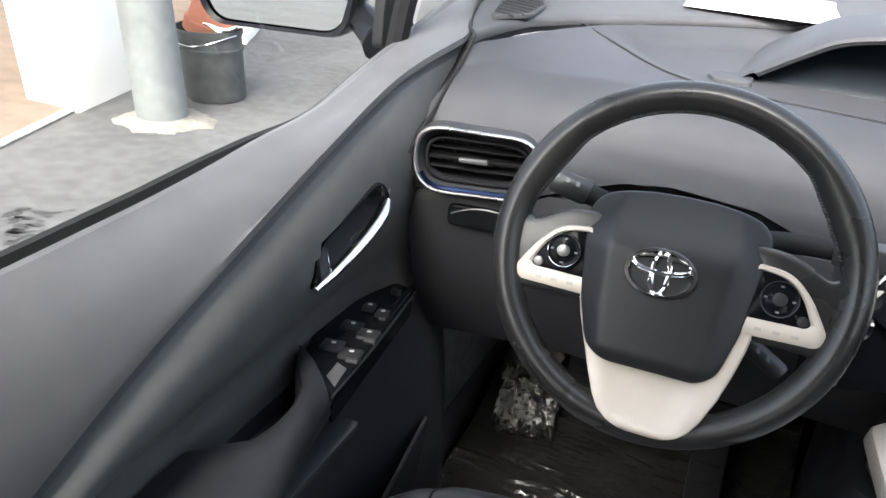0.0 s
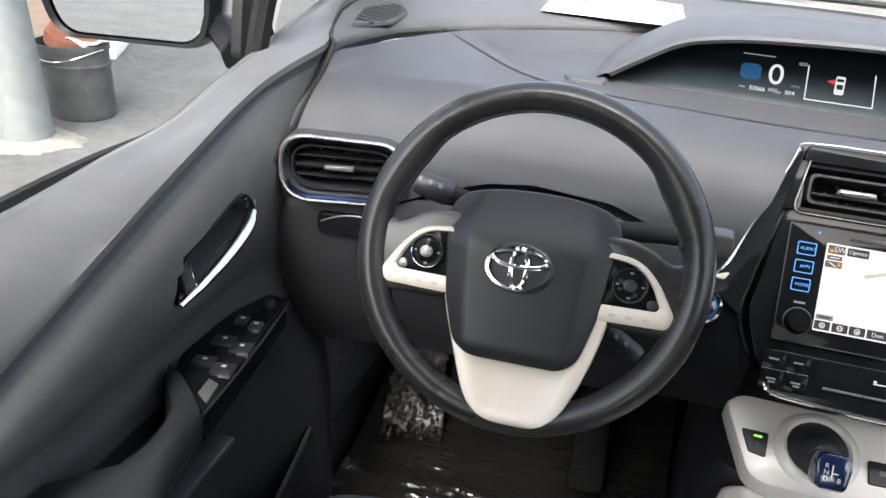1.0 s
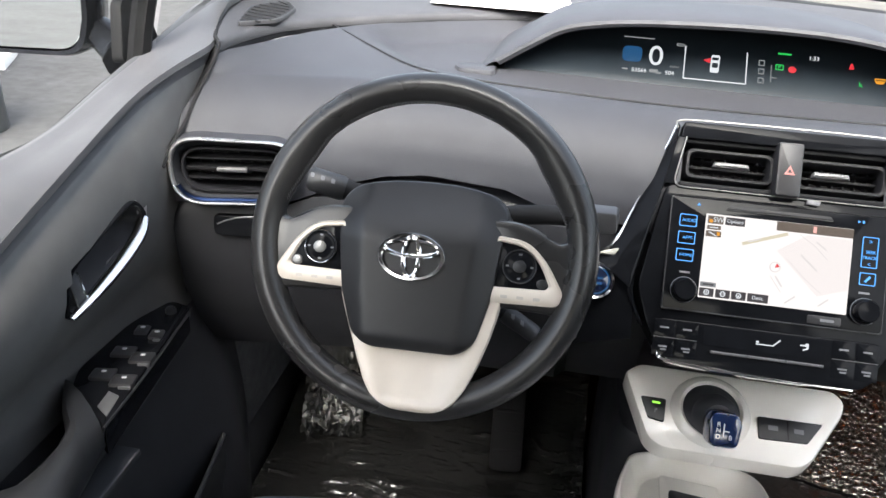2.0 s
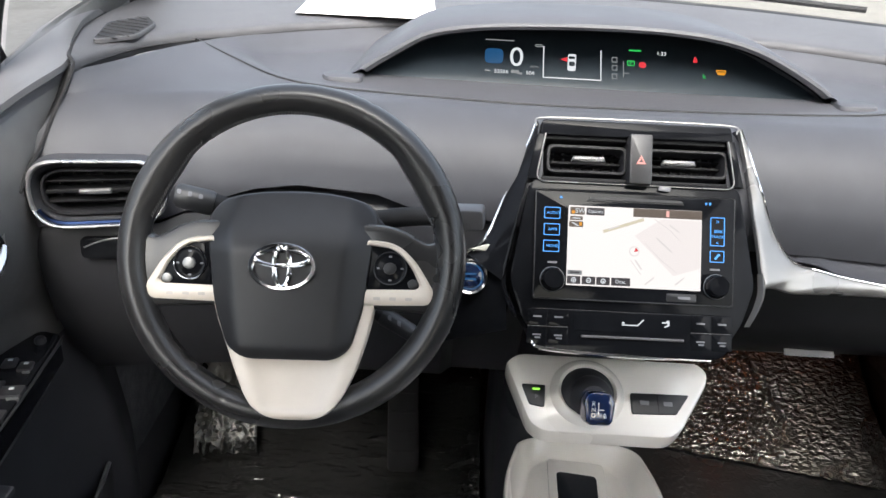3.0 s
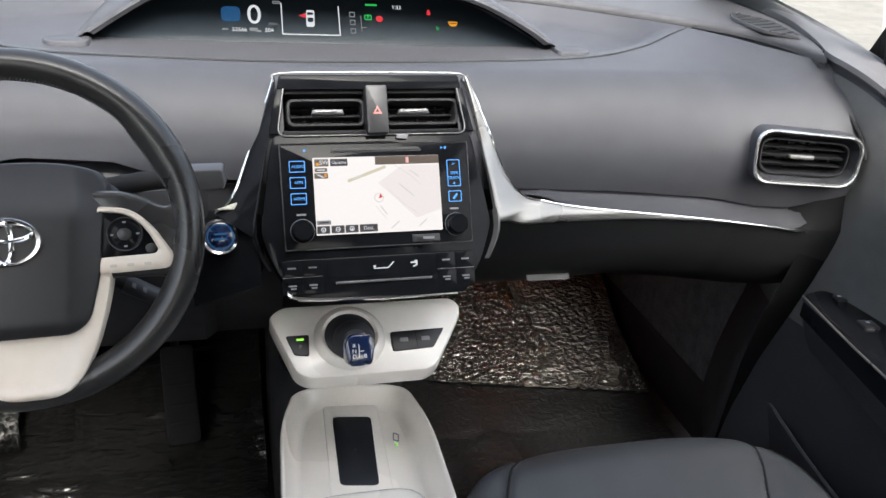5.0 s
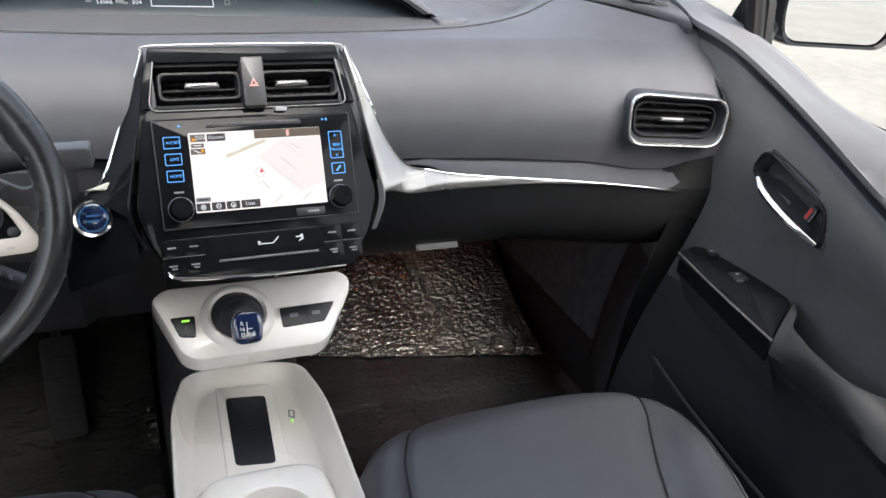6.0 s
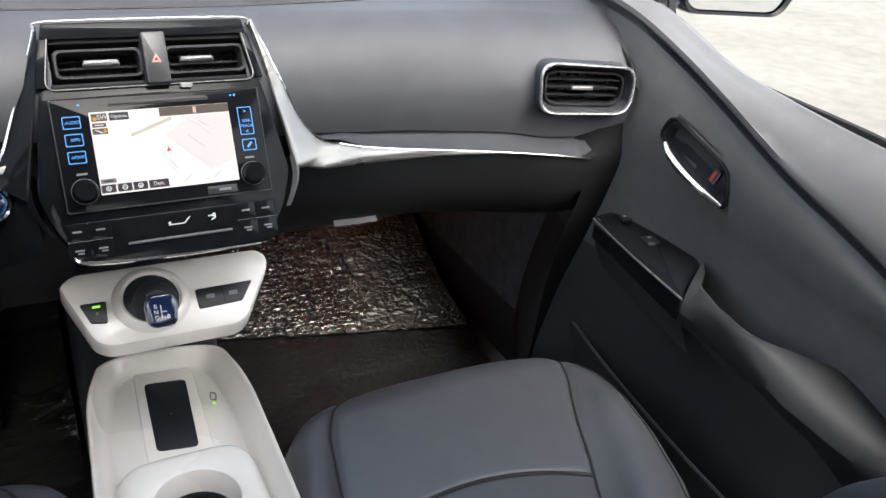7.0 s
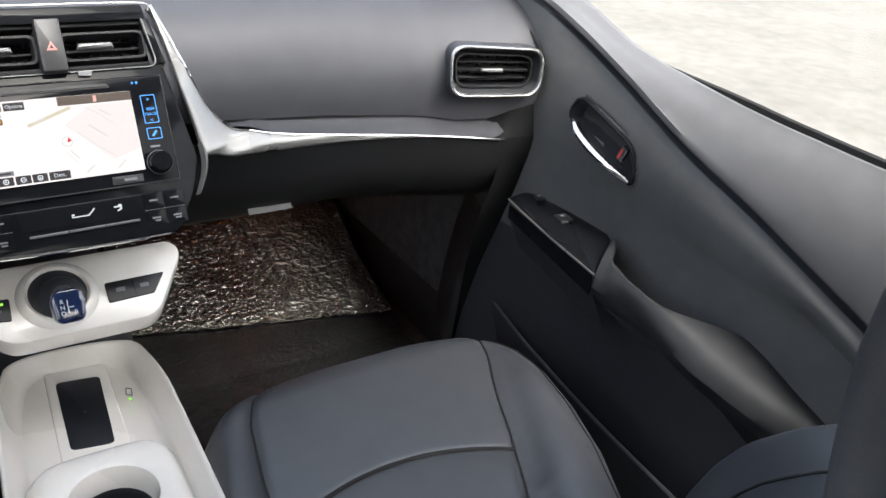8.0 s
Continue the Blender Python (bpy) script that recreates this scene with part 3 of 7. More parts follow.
        part("edge_gap", tube(smoothline(gap, 5), 0.0026, 6), RUBBER, d, "black gap strip beside the door")
    # seam that rings the display bowl
    line = [Vector((p.x, p.y, top_z(p.x, p.y) + 0.0006)) for p in smoothline([(x, y, 0) for x, y in RING], 10)]
    part("bowl_seam", tube(line, 0.0014, 6), SEAM, d)
    # corner demister grilles: a slot with slats inside a low lip
    for s in (-1, 1):
        m = Matrix.Translation((0, 0, 1.0445))
        o = rounded([(0.672, 1.02), (0.706, 1.15), (0.678, 1.222), (0.647, 1.165), (0.638, 1.07)], 0.016)
        o = [(s * p[0], p[1]) for p in o][:: s]
        cx, cy = sum(p[0] for p in o) / len(o), sum(p[1] for p in o) / len(o)
        lip = [(cx + (p[0] - cx) * 1.12, cy + (p[1] - cy) * 1.05) for p in o]
        part("demister_tray", plate(m, o, -0.01, 0.0006), SEAM, d, "dark corner demister slot")
        part("demister_lip", band(m, lip, o, -0.004, 0.0016, 0.001), DECK, d)
        for k in range(8):
            y = 1.045 + 0.0225 * k
            x0, x1 = interp(y, [(1.02, 0.655), (1.07, 0.641), (1.165, 0.65), (1.222, 0.678)]), interp(y, [(1.02, 0.676), (1.15, 0.703), (1.222, 0.682)])
            part("demister_slat", tube([(s * x0, y - 0.011, 1.0455), (s * x1, y + 0.009, 1.0455)], 0.0012, 6), RUBBER, d)
    # lower driver panel and column shroud opening
    rows = []
    for z, y in ((0.905, 0.90), (0.88, 0.87), (0.85, 0.862), (0.8, 0.868), (0.74, 0.885), (0.68, 0.915), (0.62, 0.96), (0.6, 1.05)):
        rows.append([(x, y + out_bend(x) * 0.7 + (0.02 if x > -0.2 else 0), min(z, interp(x, LIP) - 0.004)) for x in np.linspace(-0.684, -0.108, 40)])
    part("knee_panel", grid_mesh(rows), mat("dark_knee_panel_plastic", (0.024, 0.0247, 0.028), 0.45, bump=0.2, grain=1000, wear=0.08, spec=0.35), d, "matt black knee panel")
    # small lidded pocket with a bright edge beside the column
    m = facing((-0.585, 0.845, 0.842), (0.12, -1, 0.05))
    part("coin_tray", plate(m, rect(0, 0, 0.1, 0.026, 0.008), -0.01, 0.006, 0.003), PIANO, d, "gloss black coin tray lid")
    part("coin_tray_edge", tube([m @ Vector((x, 0.014 - 6 * x * x, 0.006)) for x in np.linspace(-0.045, 0.045, 9)], 0.001, 6), TAB, d)
    # ledge, trim blade and glove box on the passenger side
    xs2 = [0.135 + 0.552 * i / 60 for i in range(61)]

    def blade_z(x):
        return interp(x, [(0.135, 0.95), (0.163, 0.92), (0.18, 0.895), (0.2, 0.876), (0.217, 0.8645), (0.25, 0.8535), (0.3, 0.846), (0.43, 0.832), (0.53, 0.82), (0.6, 0.813), (0.64, 0.842), (0.69, 0.866)])

    def blade_y(x):
        return 0.855 + 0.004 * math.sin(x * 9) + out_bend(x) * 0.6

    ledge = []
    for f in (0, 0.3, 0.6, 1.0):
        ledge.append([(x, blade_y(x) + 0.012 * step((0.235 - x) / 0.03) + (face_y(x, interp(x, LIP)) + 0.025 - blade_y(x)) * f, min(0.862, blade_z(x)) + (interp(x, LIP) + 0.012 - min(0.862, blade_z(x))) * f ** 1.6) for x in xs2[4:53]])
    part("ledge", grid_mesh(ledge), PAD, d)
    rows = []
    for z, dy in ((0.0, 0.0), (-0.02, 0.004), (-0.06, 0.016), (-0.1, 0.045), (-0.13, 0.085), (-0.15, 0.12), (-0.165, 0.2), (-0.16, 0.4), (-0.15, 0.74)):
        rows.append([(x, blade_y(x) + dy, interp(x, [(0.122, 0.848), (0.25, 0.8475), (0.3, 0.8425), (0.43, 0.83), (0.53, 0.82), (0.6, 0.813), (0.687, 0.81)]) + z * (1.15 - 0.15 * step((x - 0.22) / 0.2))) for x in np.linspace(0.122, 0.687, 64)])
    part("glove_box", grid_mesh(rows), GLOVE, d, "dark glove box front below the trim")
    # ledge dies away; dark end and added panel paint shade by the door
    tail = []
    for f in (0.0, 0.12, 0.3, 0.5, 0.7, 0.88, 1.0):
        row = []
        for x in np.linspace(0.598, 0.687, 14):
            g = step((x - 0.598) / 0.03)
            z0, z1 = 0.813 - 0.003 * g, interp(x, LIP) + 0.012
            y0, y1 = blade_y(x) + 0.0005, face_y(x, interp(x, LIP)) + 0.025 - 0.022 * g
            row.append((x, y0 + (y1 - y0) * f, z0 + (z1 - z0) * (f ** (1.6 - 0.6 * g))))
        tail.append(row)
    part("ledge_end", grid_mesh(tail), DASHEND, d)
    side = [[(x, blade_y(x) + 0.004 + dy, z) for x in np.linspace(0.622, 0.69, 10)] for z, dy in ((0.808, 0.0), (0.78, 0.004), (0.72, 0.02), (0.64, 0.045), (0.55, 0.06), (0.42, 0.07), (0.3, 0.075))]
    part("end_shade", grid_mesh(side), DASHEND, d, "dark panel added for the shade at the dash end")
    m = facing((0.272, 0.925, 0.71), (0, -1, 0.9))
    part("glove_box_sticker", plate(m, rect(0, 0, 0.066, 0.012, 0.001), 0, 0.001), mat("grey_sticker", (0.12, 0.12, 0.125), 0.6), d, "small grey warning sticker")
    lip = [(0.12, 0.91, 0.72), (0.16, 0.92, 0.735), (0.21, 0.935, 0.732), (0.25, 0.95, 0.712)]
    part("glove_box_edge", tube(smoothline(lip, 6), 0.0022, 6), BUTTON, d)


dashboard()


def air_vent(m, w, h, ring, name, label, blue=False, rim=0.0054, turn=0.46):
    v = thing(name, label, "air vent", "dashboard air vents", place=m.translation)
    o = rounded([(-w / 2 * 0.93, -h / 2), (w / 2 * 0.95, -h / 2 * 0.97), (w / 2, h / 2 * 0.9), (-w / 2, h / 2)], h * turn, 8)
    i = [(p[0] * (1 - 2 * rim / w), p[1] * (1 - 2 * rim / h)) for p in o]
    i2 = [(p[0] * 0.84, p[1] * 0.68 - 0.001) for p in o]
    skirt = [(p[0] * 1.012, p[1] * 1.024) for p in o]
    bm = bmesh.new()
    ladder(bm, [[m @ Vector((*p, z)) for p in q] for q, z in ((skirt, -0.03), (skirt, 0.0), (o, 0.009), (o, 0.004))])
    part("housing", bm, PAD, v)
    bm = bmesh.new()
    prof = []
    for q in range(9):
        f = q / 8
        prof.append([m @ Vector((p[0] + (r[0] - p[0]) * f, p[1] + (r[1] - p[1]) * f, 0.006 + 0.0075 * math.sin(math.pi * (0.12 + 0.88 * f)) ** 0.7)) for p, r in zip(o, i)])
    ladder(bm, prof)
    part("bezel", bm, ring, v, "bright metal bezel")
    if blue:
        half = [p for p in i if p[1] < -h * 0.2]
        part("blue_edge", tube([m @ Vector((p[0] * 0.97, p[1] * 0.97, 0.01)) for p in half], 0.0028, 6), BLUEEDGE, v, "blue-tinted lower edge")
    bm = bmesh.new()
    ladder(bm, [[m @ Vector((*p, z)) for p in q] for q, z in ((i, 0.009), (i2, -0.012), ([(p[0] * 0.8, p[1] * 0.62) for p in o], -0.045))], True, (False, True))
    part("duct", bm, BLACK, v)
    i3 = [(p[0] * 0.94, p[1] * 0.86) for p in i2]
    part("inner_frame", band(m, i2, i3, -0.014, -0.002, 0.002), VENTFRAME, v, "grey inner frame")
    for k in (-1, 0, 1):
        part("slat", box((0, k * h * 0.15 - 0.002, -0.016), (w * 0.76, 0.0022 if k else 0.0045, 0.016), 0.001, m @ Matrix.Rotation(radians(6), 4, "X")), SLAT, v)
    for k in range(-3, 4):
        part("rear_vane", box((k * w * 0.1, 0, -0.03), (0.0022, h * 0.5, 0.012), 0.0006, m), BLACK, v)
    part("tab", plate(shifted(m, -0.004, 0, -0.004), rounded([(-0.017, -0.0025), (0.017, -0.003), (0.017, 0.003), (-0.017, 0.0025)], 0.002), 0, 0.006, 0.002), TAB, v, "silver direction tab")
    return v


air_vent(VENT_AT[-1], 0.15, 0.08, SILVER, "air_vent", "oval dashboard air vent with silver bezel and blue lower edge", blue=True)
air_vent(VENT_AT[1], 0.15, 0.076, SILVER, "air_vent", "oval dashboard air vent with silver bezel, passenger side", turn=0.34)


# ---- instrument cluster under its brow ----
def cluster():
    c = thing("instrument_cluster", "wide digital instrument cluster under an arched black brow", "instrument cluster", place=(-0.015, 1.15, 1.0))
    arch = smoothline([(-0.372, 0.99), (-0.34, 1.012), (-0.3, 1.038), (-0.262, 1.06), (-0.22, 1.071), (-0.16, 1.079), (-0.05, 1.085), (0.06, 1.085), (0.14, 1.078), (0.2, 1.064), (0.25, 1.043), (0.3, 1.017), (0.342, 0.99)], 5)
    arch = [(p[0], p[1]) for p in arch]
    mid = -0.015

    def bow(x):
        return 1.115 + 0.35 * abs((x - mid) / 0.36) ** 2 * 0.08

    rows = []
    for dy, dz, sh in ((0.012, -0.009, 0.978), (0.004, -0.0085, 0.98), (0.0, -0.004, 0.99), (0.002, 0.0, 0.997), (0.012, 0.0035, 1.0), (0.06, 0.005, 1.0), (0.2, 0.002, 1.0), (0.34, -0.03, 1.0)):
        rows.append([(mid + (x - mid) * sh, bow(x) + dy, 0.996 + (z - 0.996) * (1 if dz > -0.02 else 0.7) + (dz if z > 1.004 else 0) if dy < 0.3 else 0.99 + (z - 0.99) * 0.5) for x, z in arch])
    part("brow", grid_mesh(rows), PAD, c, "arched grey brow")
    inner = []
    for dy, sh in ((0.012, 0.976), (0.06, 0.955), (0.14, 0.94)):
        inner.append([(mid + (x - mid) * sh, bow(x) + dy, 0.985 + (z - 0.996) * (1.0 if dy < 0.05 else 0.96)) for x, z in arch])
    part("brow_lining", grid_mesh(inner), HOODLINER, c)
    sill = [[(x, y + 0.018 * ((x - mid) / 0.36) ** 2, z) for x in np.linspace(-0.37, 0.34, 30)] for y, z in ((1.075, 0.9835), (1.09, 0.9845), (1.165, 0.984), (1.18, 0.983))]
    part("sill", grid_mesh(sill), HOODLINER, c)
    for s, x in ((-1, -0.372), (1, 0.352)):
        foot = rounded([(-0.028, -0.014), (0.024, -0.014), (0.034, 0.012), (0.02, 0.03), (-0.028, 0.03)] if s > 0 else [(-0.024, -0.014), (0.028, -0.014), (0.028, 0.03), (-0.02, 0.03), (-0.034, 0.012)], 0.012)
        part("brow_foot", plate(Matrix.Translation((x, 1.13, 0.982)), foot, 0, 0.014, 0.005), PAD, c)
    up = Vector((0, 0.64, 0.768))
    m = basis((0, 1.168, 0.993), (1, 0, 0), up, Vector((0, -0.768, 0.64)))
    face = rounded([(-0.345, -0.014), (0.315, -0.014), (0.29, 0.035), (0.2, 0.085), (0.1, 0.105), (-0.12, 0.105), (-0.24, 0.085), (-0.32, 0.03)], 0.02)
    part("display_face", plate(m, face, -0.01, 0.0, 0.001), CLUSTER, c, "smoked black display face")

    def lit(name, poly, material, lift=0.001):
        return part(name, plate(m, poly, 0.0, lift), material, c, smooth=False)

    def loop(name, poly, w, material):
        cx, cy = sum(p[0] for p in poly) / len(poly), sum(p[1] for p in poly) / len(poly)
        hw, hh = max(abs(p[0] - cx) for p in poly), max(abs(p[1] - cy) for p in poly)
        i = [(cx + (p[0] - cx) * (1 - w / hw), cy + (p[1] - cy) * (1 - w / hh)) for p in poly]
        return part(name, band(m, poly, i, 0.0, 0.0012, 0.0002), material, c, smooth=False)

    # open box with the small car diagram
    for a, b in (((-0.087, 0.058), (-0.087, 0.008)), ((-0.087, 0.008), (-0.003, 0.008)), ((-0.003, 0.008), (-0.003, 0.056))):
        part("frame_line", tube([m @ Vector((*a, 0.001)), m @ Vector((*b, 0.001))], 0.0009, 5), S_TEXT, c)
    lit("car_diagram", rounded([(-0.052, 0.021), (-0.04, 0.021), (-0.039, 0.048), (-0.051, 0.048)], 0.003), S_TEXT)
    lit("car_cabin", rect(-0.0455, 0.032, 0.008, 0.007, 0.002), CLUSTER, 0.0015)
    lit("car_roof", rect(-0.0455, 0.042, 0.009, 0.004, 0.002), CLUSTER, 0.0015)
    lit("door_open_mark", [(-0.062, 0.039), (-0.052, 0.035), (-0.052, 0.043)], S_RED)
    # speed, odometer and range
    part("speed_digit", lettering("0", shifted(m, -0.1265, 0.037), 0.043), S_TEXT, c, smooth=False)
    part("speed_unit", lettering("MPH", shifted(m, -0.1, 0.0235), 0.006), S_DIM, c, smooth=False)
    lit("gauge_glow", rounded([(-0.173, 0.026), (-0.146, 0.026), (-0.146, 0.05), (-0.173, 0.05)], 0.008), S_BLUE)
    lit("gauge_line", rect(-0.152, 0.0645, 0.042, 0.0012), S_DIM)
    part("odometer", lettering("53566", shifted(m, -0.148, 0.0135), 0.0085), S_TEXT, c, smooth=False)
    part("range", lettering("504", shifted(m, -0.106, 0.0135), 0.0085), S_TEXT, c, smooth=False)
    lit("odometer_unit", rect(-0.168, 0.014, 0.008, 0.0022), S_DIM)
    lit("battery_icon", rect(-0.128, 0.0145, 0.012, 0.005), S_DIM)
    lit("range_unit", rect(-0.121, 0.012, 0.007, 0.003), S_DIM)
    loop("pump_icon", rect(-0.094, 0.059, 0.011, 0.004, 0.0015), 0.001, S_DIM)
    # warning lamps
    for v in (0.043, 0.03, 0.016):
        loop("gear_box", rect(0.017, v, 0.008, 0.0085), 0.0011, S_DIM)
    lit("gear_line", rect(0.03, 0.028, 0.001, 0.026), S_DIM)
    lit("gear_tick", rect(0.034, 0.022, 0.008, 0.001), S_DIM)
    loop("park_lamp", rect(0.041, 0.039, 0.011, 0.0085, 0.0015), 0.0013, S_GREEN)
    part("park_letter", lettering("P", shifted(m, 0.041, 0.039), 0.008), S_GREEN, c, smooth=False)
    lit("ready_lamp", rect(0.047, 0.06, 0.018, 0.0025, 0.001), S_GREEN)
    lit("brake_lamp", oval(0.058, 0.037, 0.0055, 0.005, 14), S_RED)
    part("clock", lettering("1:33", shifted(m, 0.086, 0.057), 0.0085), S_TEXT, c, smooth=False)
    lit("seat_belt_lamp", rounded([(0.132, 0.046), (0.139, 0.046), (0.137, 0.055), (0.1345, 0.055)], 0.002), S_RED)
    part("eco_lamp", lettering("k", shifted(m, 0.148, 0.024), 0.011), S_GREEN, c, smooth=False)
    lit("tyre_lamp", rounded([(0.168, 0.028), (0.178, 0.028), (0.181, 0.036), (0.165, 0.036)], 0.002), S_AMBER)
    lit("tyre_lamp_bar", rect(0.173, 0.033, 0.012, 0.001), CLUSTER, 0.0015)


cluster()


# ---- centre stack ----
STACK = basis((0, 0.868, 0.918), (1, 0, 0), (0, 0.482, 0.876), (0, -0.876, 0.482)) @ Matrix.Rotation(radians(0.65), 4, "Z")


def stack():
    c = thing("centre_stack", "gloss black centre stack outlined in silver", "centre console", place=(0, 0.87, 0.9))
    m = STACK
    # fascia below the vents, and the vent surround
    low = rounded([(-0.104, -0.163), (0.102, -0.163), (0.126, -0.128), (0.14, -0.085), (0.126, 0.0), (0.12, 0.03), (-0.12, 0.03), (-0.126, 0.0), (-0.14, -0.085), (-0.126, -0.128)], 0.01)
    part("fascia", plate(m, low, -0.06, 0.0, 0.002), PIANO, c)
    part("top_rail", plate(m, rounded([(-0.112, 0.082), (0.112, 0.082), (0.109, 0.1), (-0.109, 0.1)], 0.004), -0.05, 0.002, 0.002), PIANO, c)
    for s in (-1, 1):
        part("side_rail", plate(m, [(s * 0.104, 0.083), (s * 0.114, 0.083), (s * 0.125, 0.03), (s * 0.112, 0.03)][:: s], -0.05, 0.001, 0.001), PIANO, c)
    part("vent_back", plate(m, [(-0.112, 0.028), (0.112, 0.028), (0.106, 0.084), (-0.106, 0.084)], -0.06, -0.045), RUBBER, c)
    for v in (0.031, 0.081):
        part("vent_lip", box((0, v, -0.026), (0.216, 0.007, 0.045), 0.002, m), SLAT, c)
    # silver outlines
    part("vent_outline", tube([m @ Vector((p[0], p[1], 0.002)) for p in rounded([(-0.105, 0.083), (-0.115, 0.027), (0.115, 0.027), (0.106, 0.083)], [0, 0.012, 0.012, 0])], 0.0008, 6), GLOSSTRIM, c, "fine silver line round the vents")
    crown = smoothline([(-0.116, 0.092, 0.0), (-0.112, 0.101, 0.001), (-0.05, 0.1025, 0.002), (0.05, 0.1025, 0.002), (0.112, 0.101, 0.001), (0.116, 0.092, 0.0)], 6)
    part("crown_trim", tube([m @ p for p in crown], 0.001, 6), GLOSSTRIM, c, "silver edge along the crown")
    # flanks: the silver blades that sweep down from the crown
    for s in (-1, 1):
        outer = smoothline([(0.1195, 0.1), (0.1245, 0.087), (0.132, 0.067), (0.14, 0.0425), (0.1485, 0.019), (0.157, -0.003), (0.17, -0.03), (0.19, -0.054)], 5) if s > 0 else smoothline([(0.115, 0.1), (0.122, 0.078), (0.133, 0.05), (0.1445, 0.02), (0.155, -0.007), (0.164, -0.03), (0.174, -0.047), (0.19, -0.059)], 5)
        edge = smoothline([(0.1135, 0.094), (0.1165, 0.07), (0.122, 0.04), (0.128, 0.01), (0.1345, -0.02), (0.142, -0.055), (0.147, -0.08), (0.149, -0.09)], 5)
        bm = bmesh.new()
        rows = [[m @ Vector((s * (p[0] * (1 - f) + q[0] * f), p[1] * (1 - f) + q[1] * f, w)) for p, q in zip(outer, edge)] for f, w in ((0.0, -0.012), (0.08, -0.008), (0.5, -0.001), (0.92, 0.004), (1.0, 0.003), (1.05, -0.004))]
        # left blade and tail are black: their dark reflection is put into the colour
        if s < 0:
            part("flank_blade", grid_mesh(rows), PIANO, c, "flank coloured gloss black for its dark reflection")
            part("flank_edge", tube([m @ Vector((s * p[0], p[1], -0.01)) for p in outer], 0.0015, 6), CHROME, c)
        tail = smoothline([(0.1512, -0.076), (0.1515, -0.085), (0.1498, -0.0965), (0.1455, -0.1085), (0.1393, -0.1203), (0.1343, -0.1285)], 5)
        tin = smoothline([(0.1475, -0.068), (0.1482, -0.08), (0.1478, -0.092), (0.144, -0.106), (0.1385, -0.119), (0.1335, -0.1292)], 5)
        rows = [[m @ Vector((s * p[0], p[1], 0.001)) for p in tail], [m @ Vector((s * q[0], q[1], 0.003)) for q in tin], [m @ Vector((s * (q[0] - 0.004), q[1], -0.004)) for q in tin]]
        part("flank_tail", grid_mesh(rows), GLOSSTRIM if s > 0 else PIANO, c)
        back = [[m @ Vector((s * p[0], p[1], -0.012)) for p in outer], [m @ Vector((s * p[0] * 0.99, p[1], -0.05)) for p in outer]]
        part("flank_side", grid_mesh(back), PAD if s > 0 else BLACK, c)
        if s > 0:
            continue
        wing = [[m @ Vector((s * (0.146 - 0.005 * f), -0.06 - 0.085 * f, 0.0)), m @ Vector((s * (0.2 - 0.03 * f), -0.062 - 0.09 * f, -0.02)), m @ Vector((s * 0.22, -0.065 - 0.1 * f, -0.06))] for f in (0, 0.5, 1)]
        part("flank_wing", grid_mesh(wing), PIANO, c)
    # the blade runs on along the passenger ledge
    def run(x):
        return interp(x, [(0.19, 0.885), (0.217, 0.863), (0.25, 0.8545), (0.3, 0.847), (0.43, 0.833), (0.53, 0.821), (0.61, 0.811)])

    def low_edge(x):
        return interp(x, [(0.145, 0.849), (0.156, 0.847), (0.168, 0.8445), (0.19, 0.8395), (0.205, 0.8375), (0.235, 0.8355), (0.267, 0.8335), (0.303, 0.8318), (0.36, 0.8318), (0.4, 0.832), (0.43, 0.8305), (0.53, 0.8195), (0.61, 0.81)])

    def depth(x, z):
        f = step((x - 0.17) / 0.1)
        return (0.868 + 0.55 * (z - 0.918) + 0.006) * (1 - f) + (0.850 + 0.004 * math.sin(x * 9) + out_bend(x) * 0.6 - 0.1 * (run(x) - z)) * f

    def at(p, w):
        return m @ Vector((p[0], p[1], w))

    upper = [at(p, -0.011 + 0.011 * step((p[1] + 0.03) / 0.06)) for p in ((0.1205, 0.099), (0.125, 0.087), (0.1325, 0.067), (0.1405, 0.0425), (0.149, 0.019), (0.1575, -0.003), (0.1705, -0.03), (0.1905, -0.053))]
    upper += [Vector((x, depth(x, run(x)), run(x))) for x in (0.217, 0.25, 0.3, 0.36, 0.43, 0.53, 0.61)]
    lower = [at(p, 0.002) for p in ((0.118, 0.0975), (0.1207, 0.086), (0.125, 0.066), (0.1292, 0.043), (0.1332, 0.02), (0.1372, -0.004), (0.143, -0.04), (0.1495, -0.08))]
    lower += [Vector((x, depth(x, low_edge(x)), low_edge(x))) for x in (0.168, 0.19, 0.225, 0.29, 0.38, 0.51, 0.61)]
    up, lo = smoothline(upper, 6), smoothline(lower, 6)
    out = Vector((0, -0.85, 0.5))
    rows = [[p.lerp(q, f) + out * (0.0009 * math.sin(math.pi * min(1, max(0, f))) + w) for p, q in zip(up, lo)] for f, w in ((-0.02, -0.008), (0.0, -0.001), (0.06, 0), (0.25, 0), (0.5, 0), (0.75, 0), (0.94, 0), (1.0, -0.001), (1.02, -0.008))]
    part("silver_blade", grid_mesh(rows), GLOSSTRIM, c, "glossy silver blade from the crown along the ledge")
    part("blade_edge", tube([p + out * 0.0005 for p in up], 0.0012, 6), CHROME, c)

    # centre vents
    for s in (-1, 1):
        vm = shifted(m, s * 0.0585 + 0.003, 0.056, -0.006)
        v = thing("centre_air_vent", "slim dashboard air vent with grey inner frame and chrome tab", "air vent", "dashboard air vents", place=vm.translation)
        o = rounded([(-0.047, -0.017), (0.047, -0.017), (0.047, 0.017), (-0.047, 0.017)], 0.008)
        i = [(p[0] * 0.9, p[1] * 0.74) for p in o]
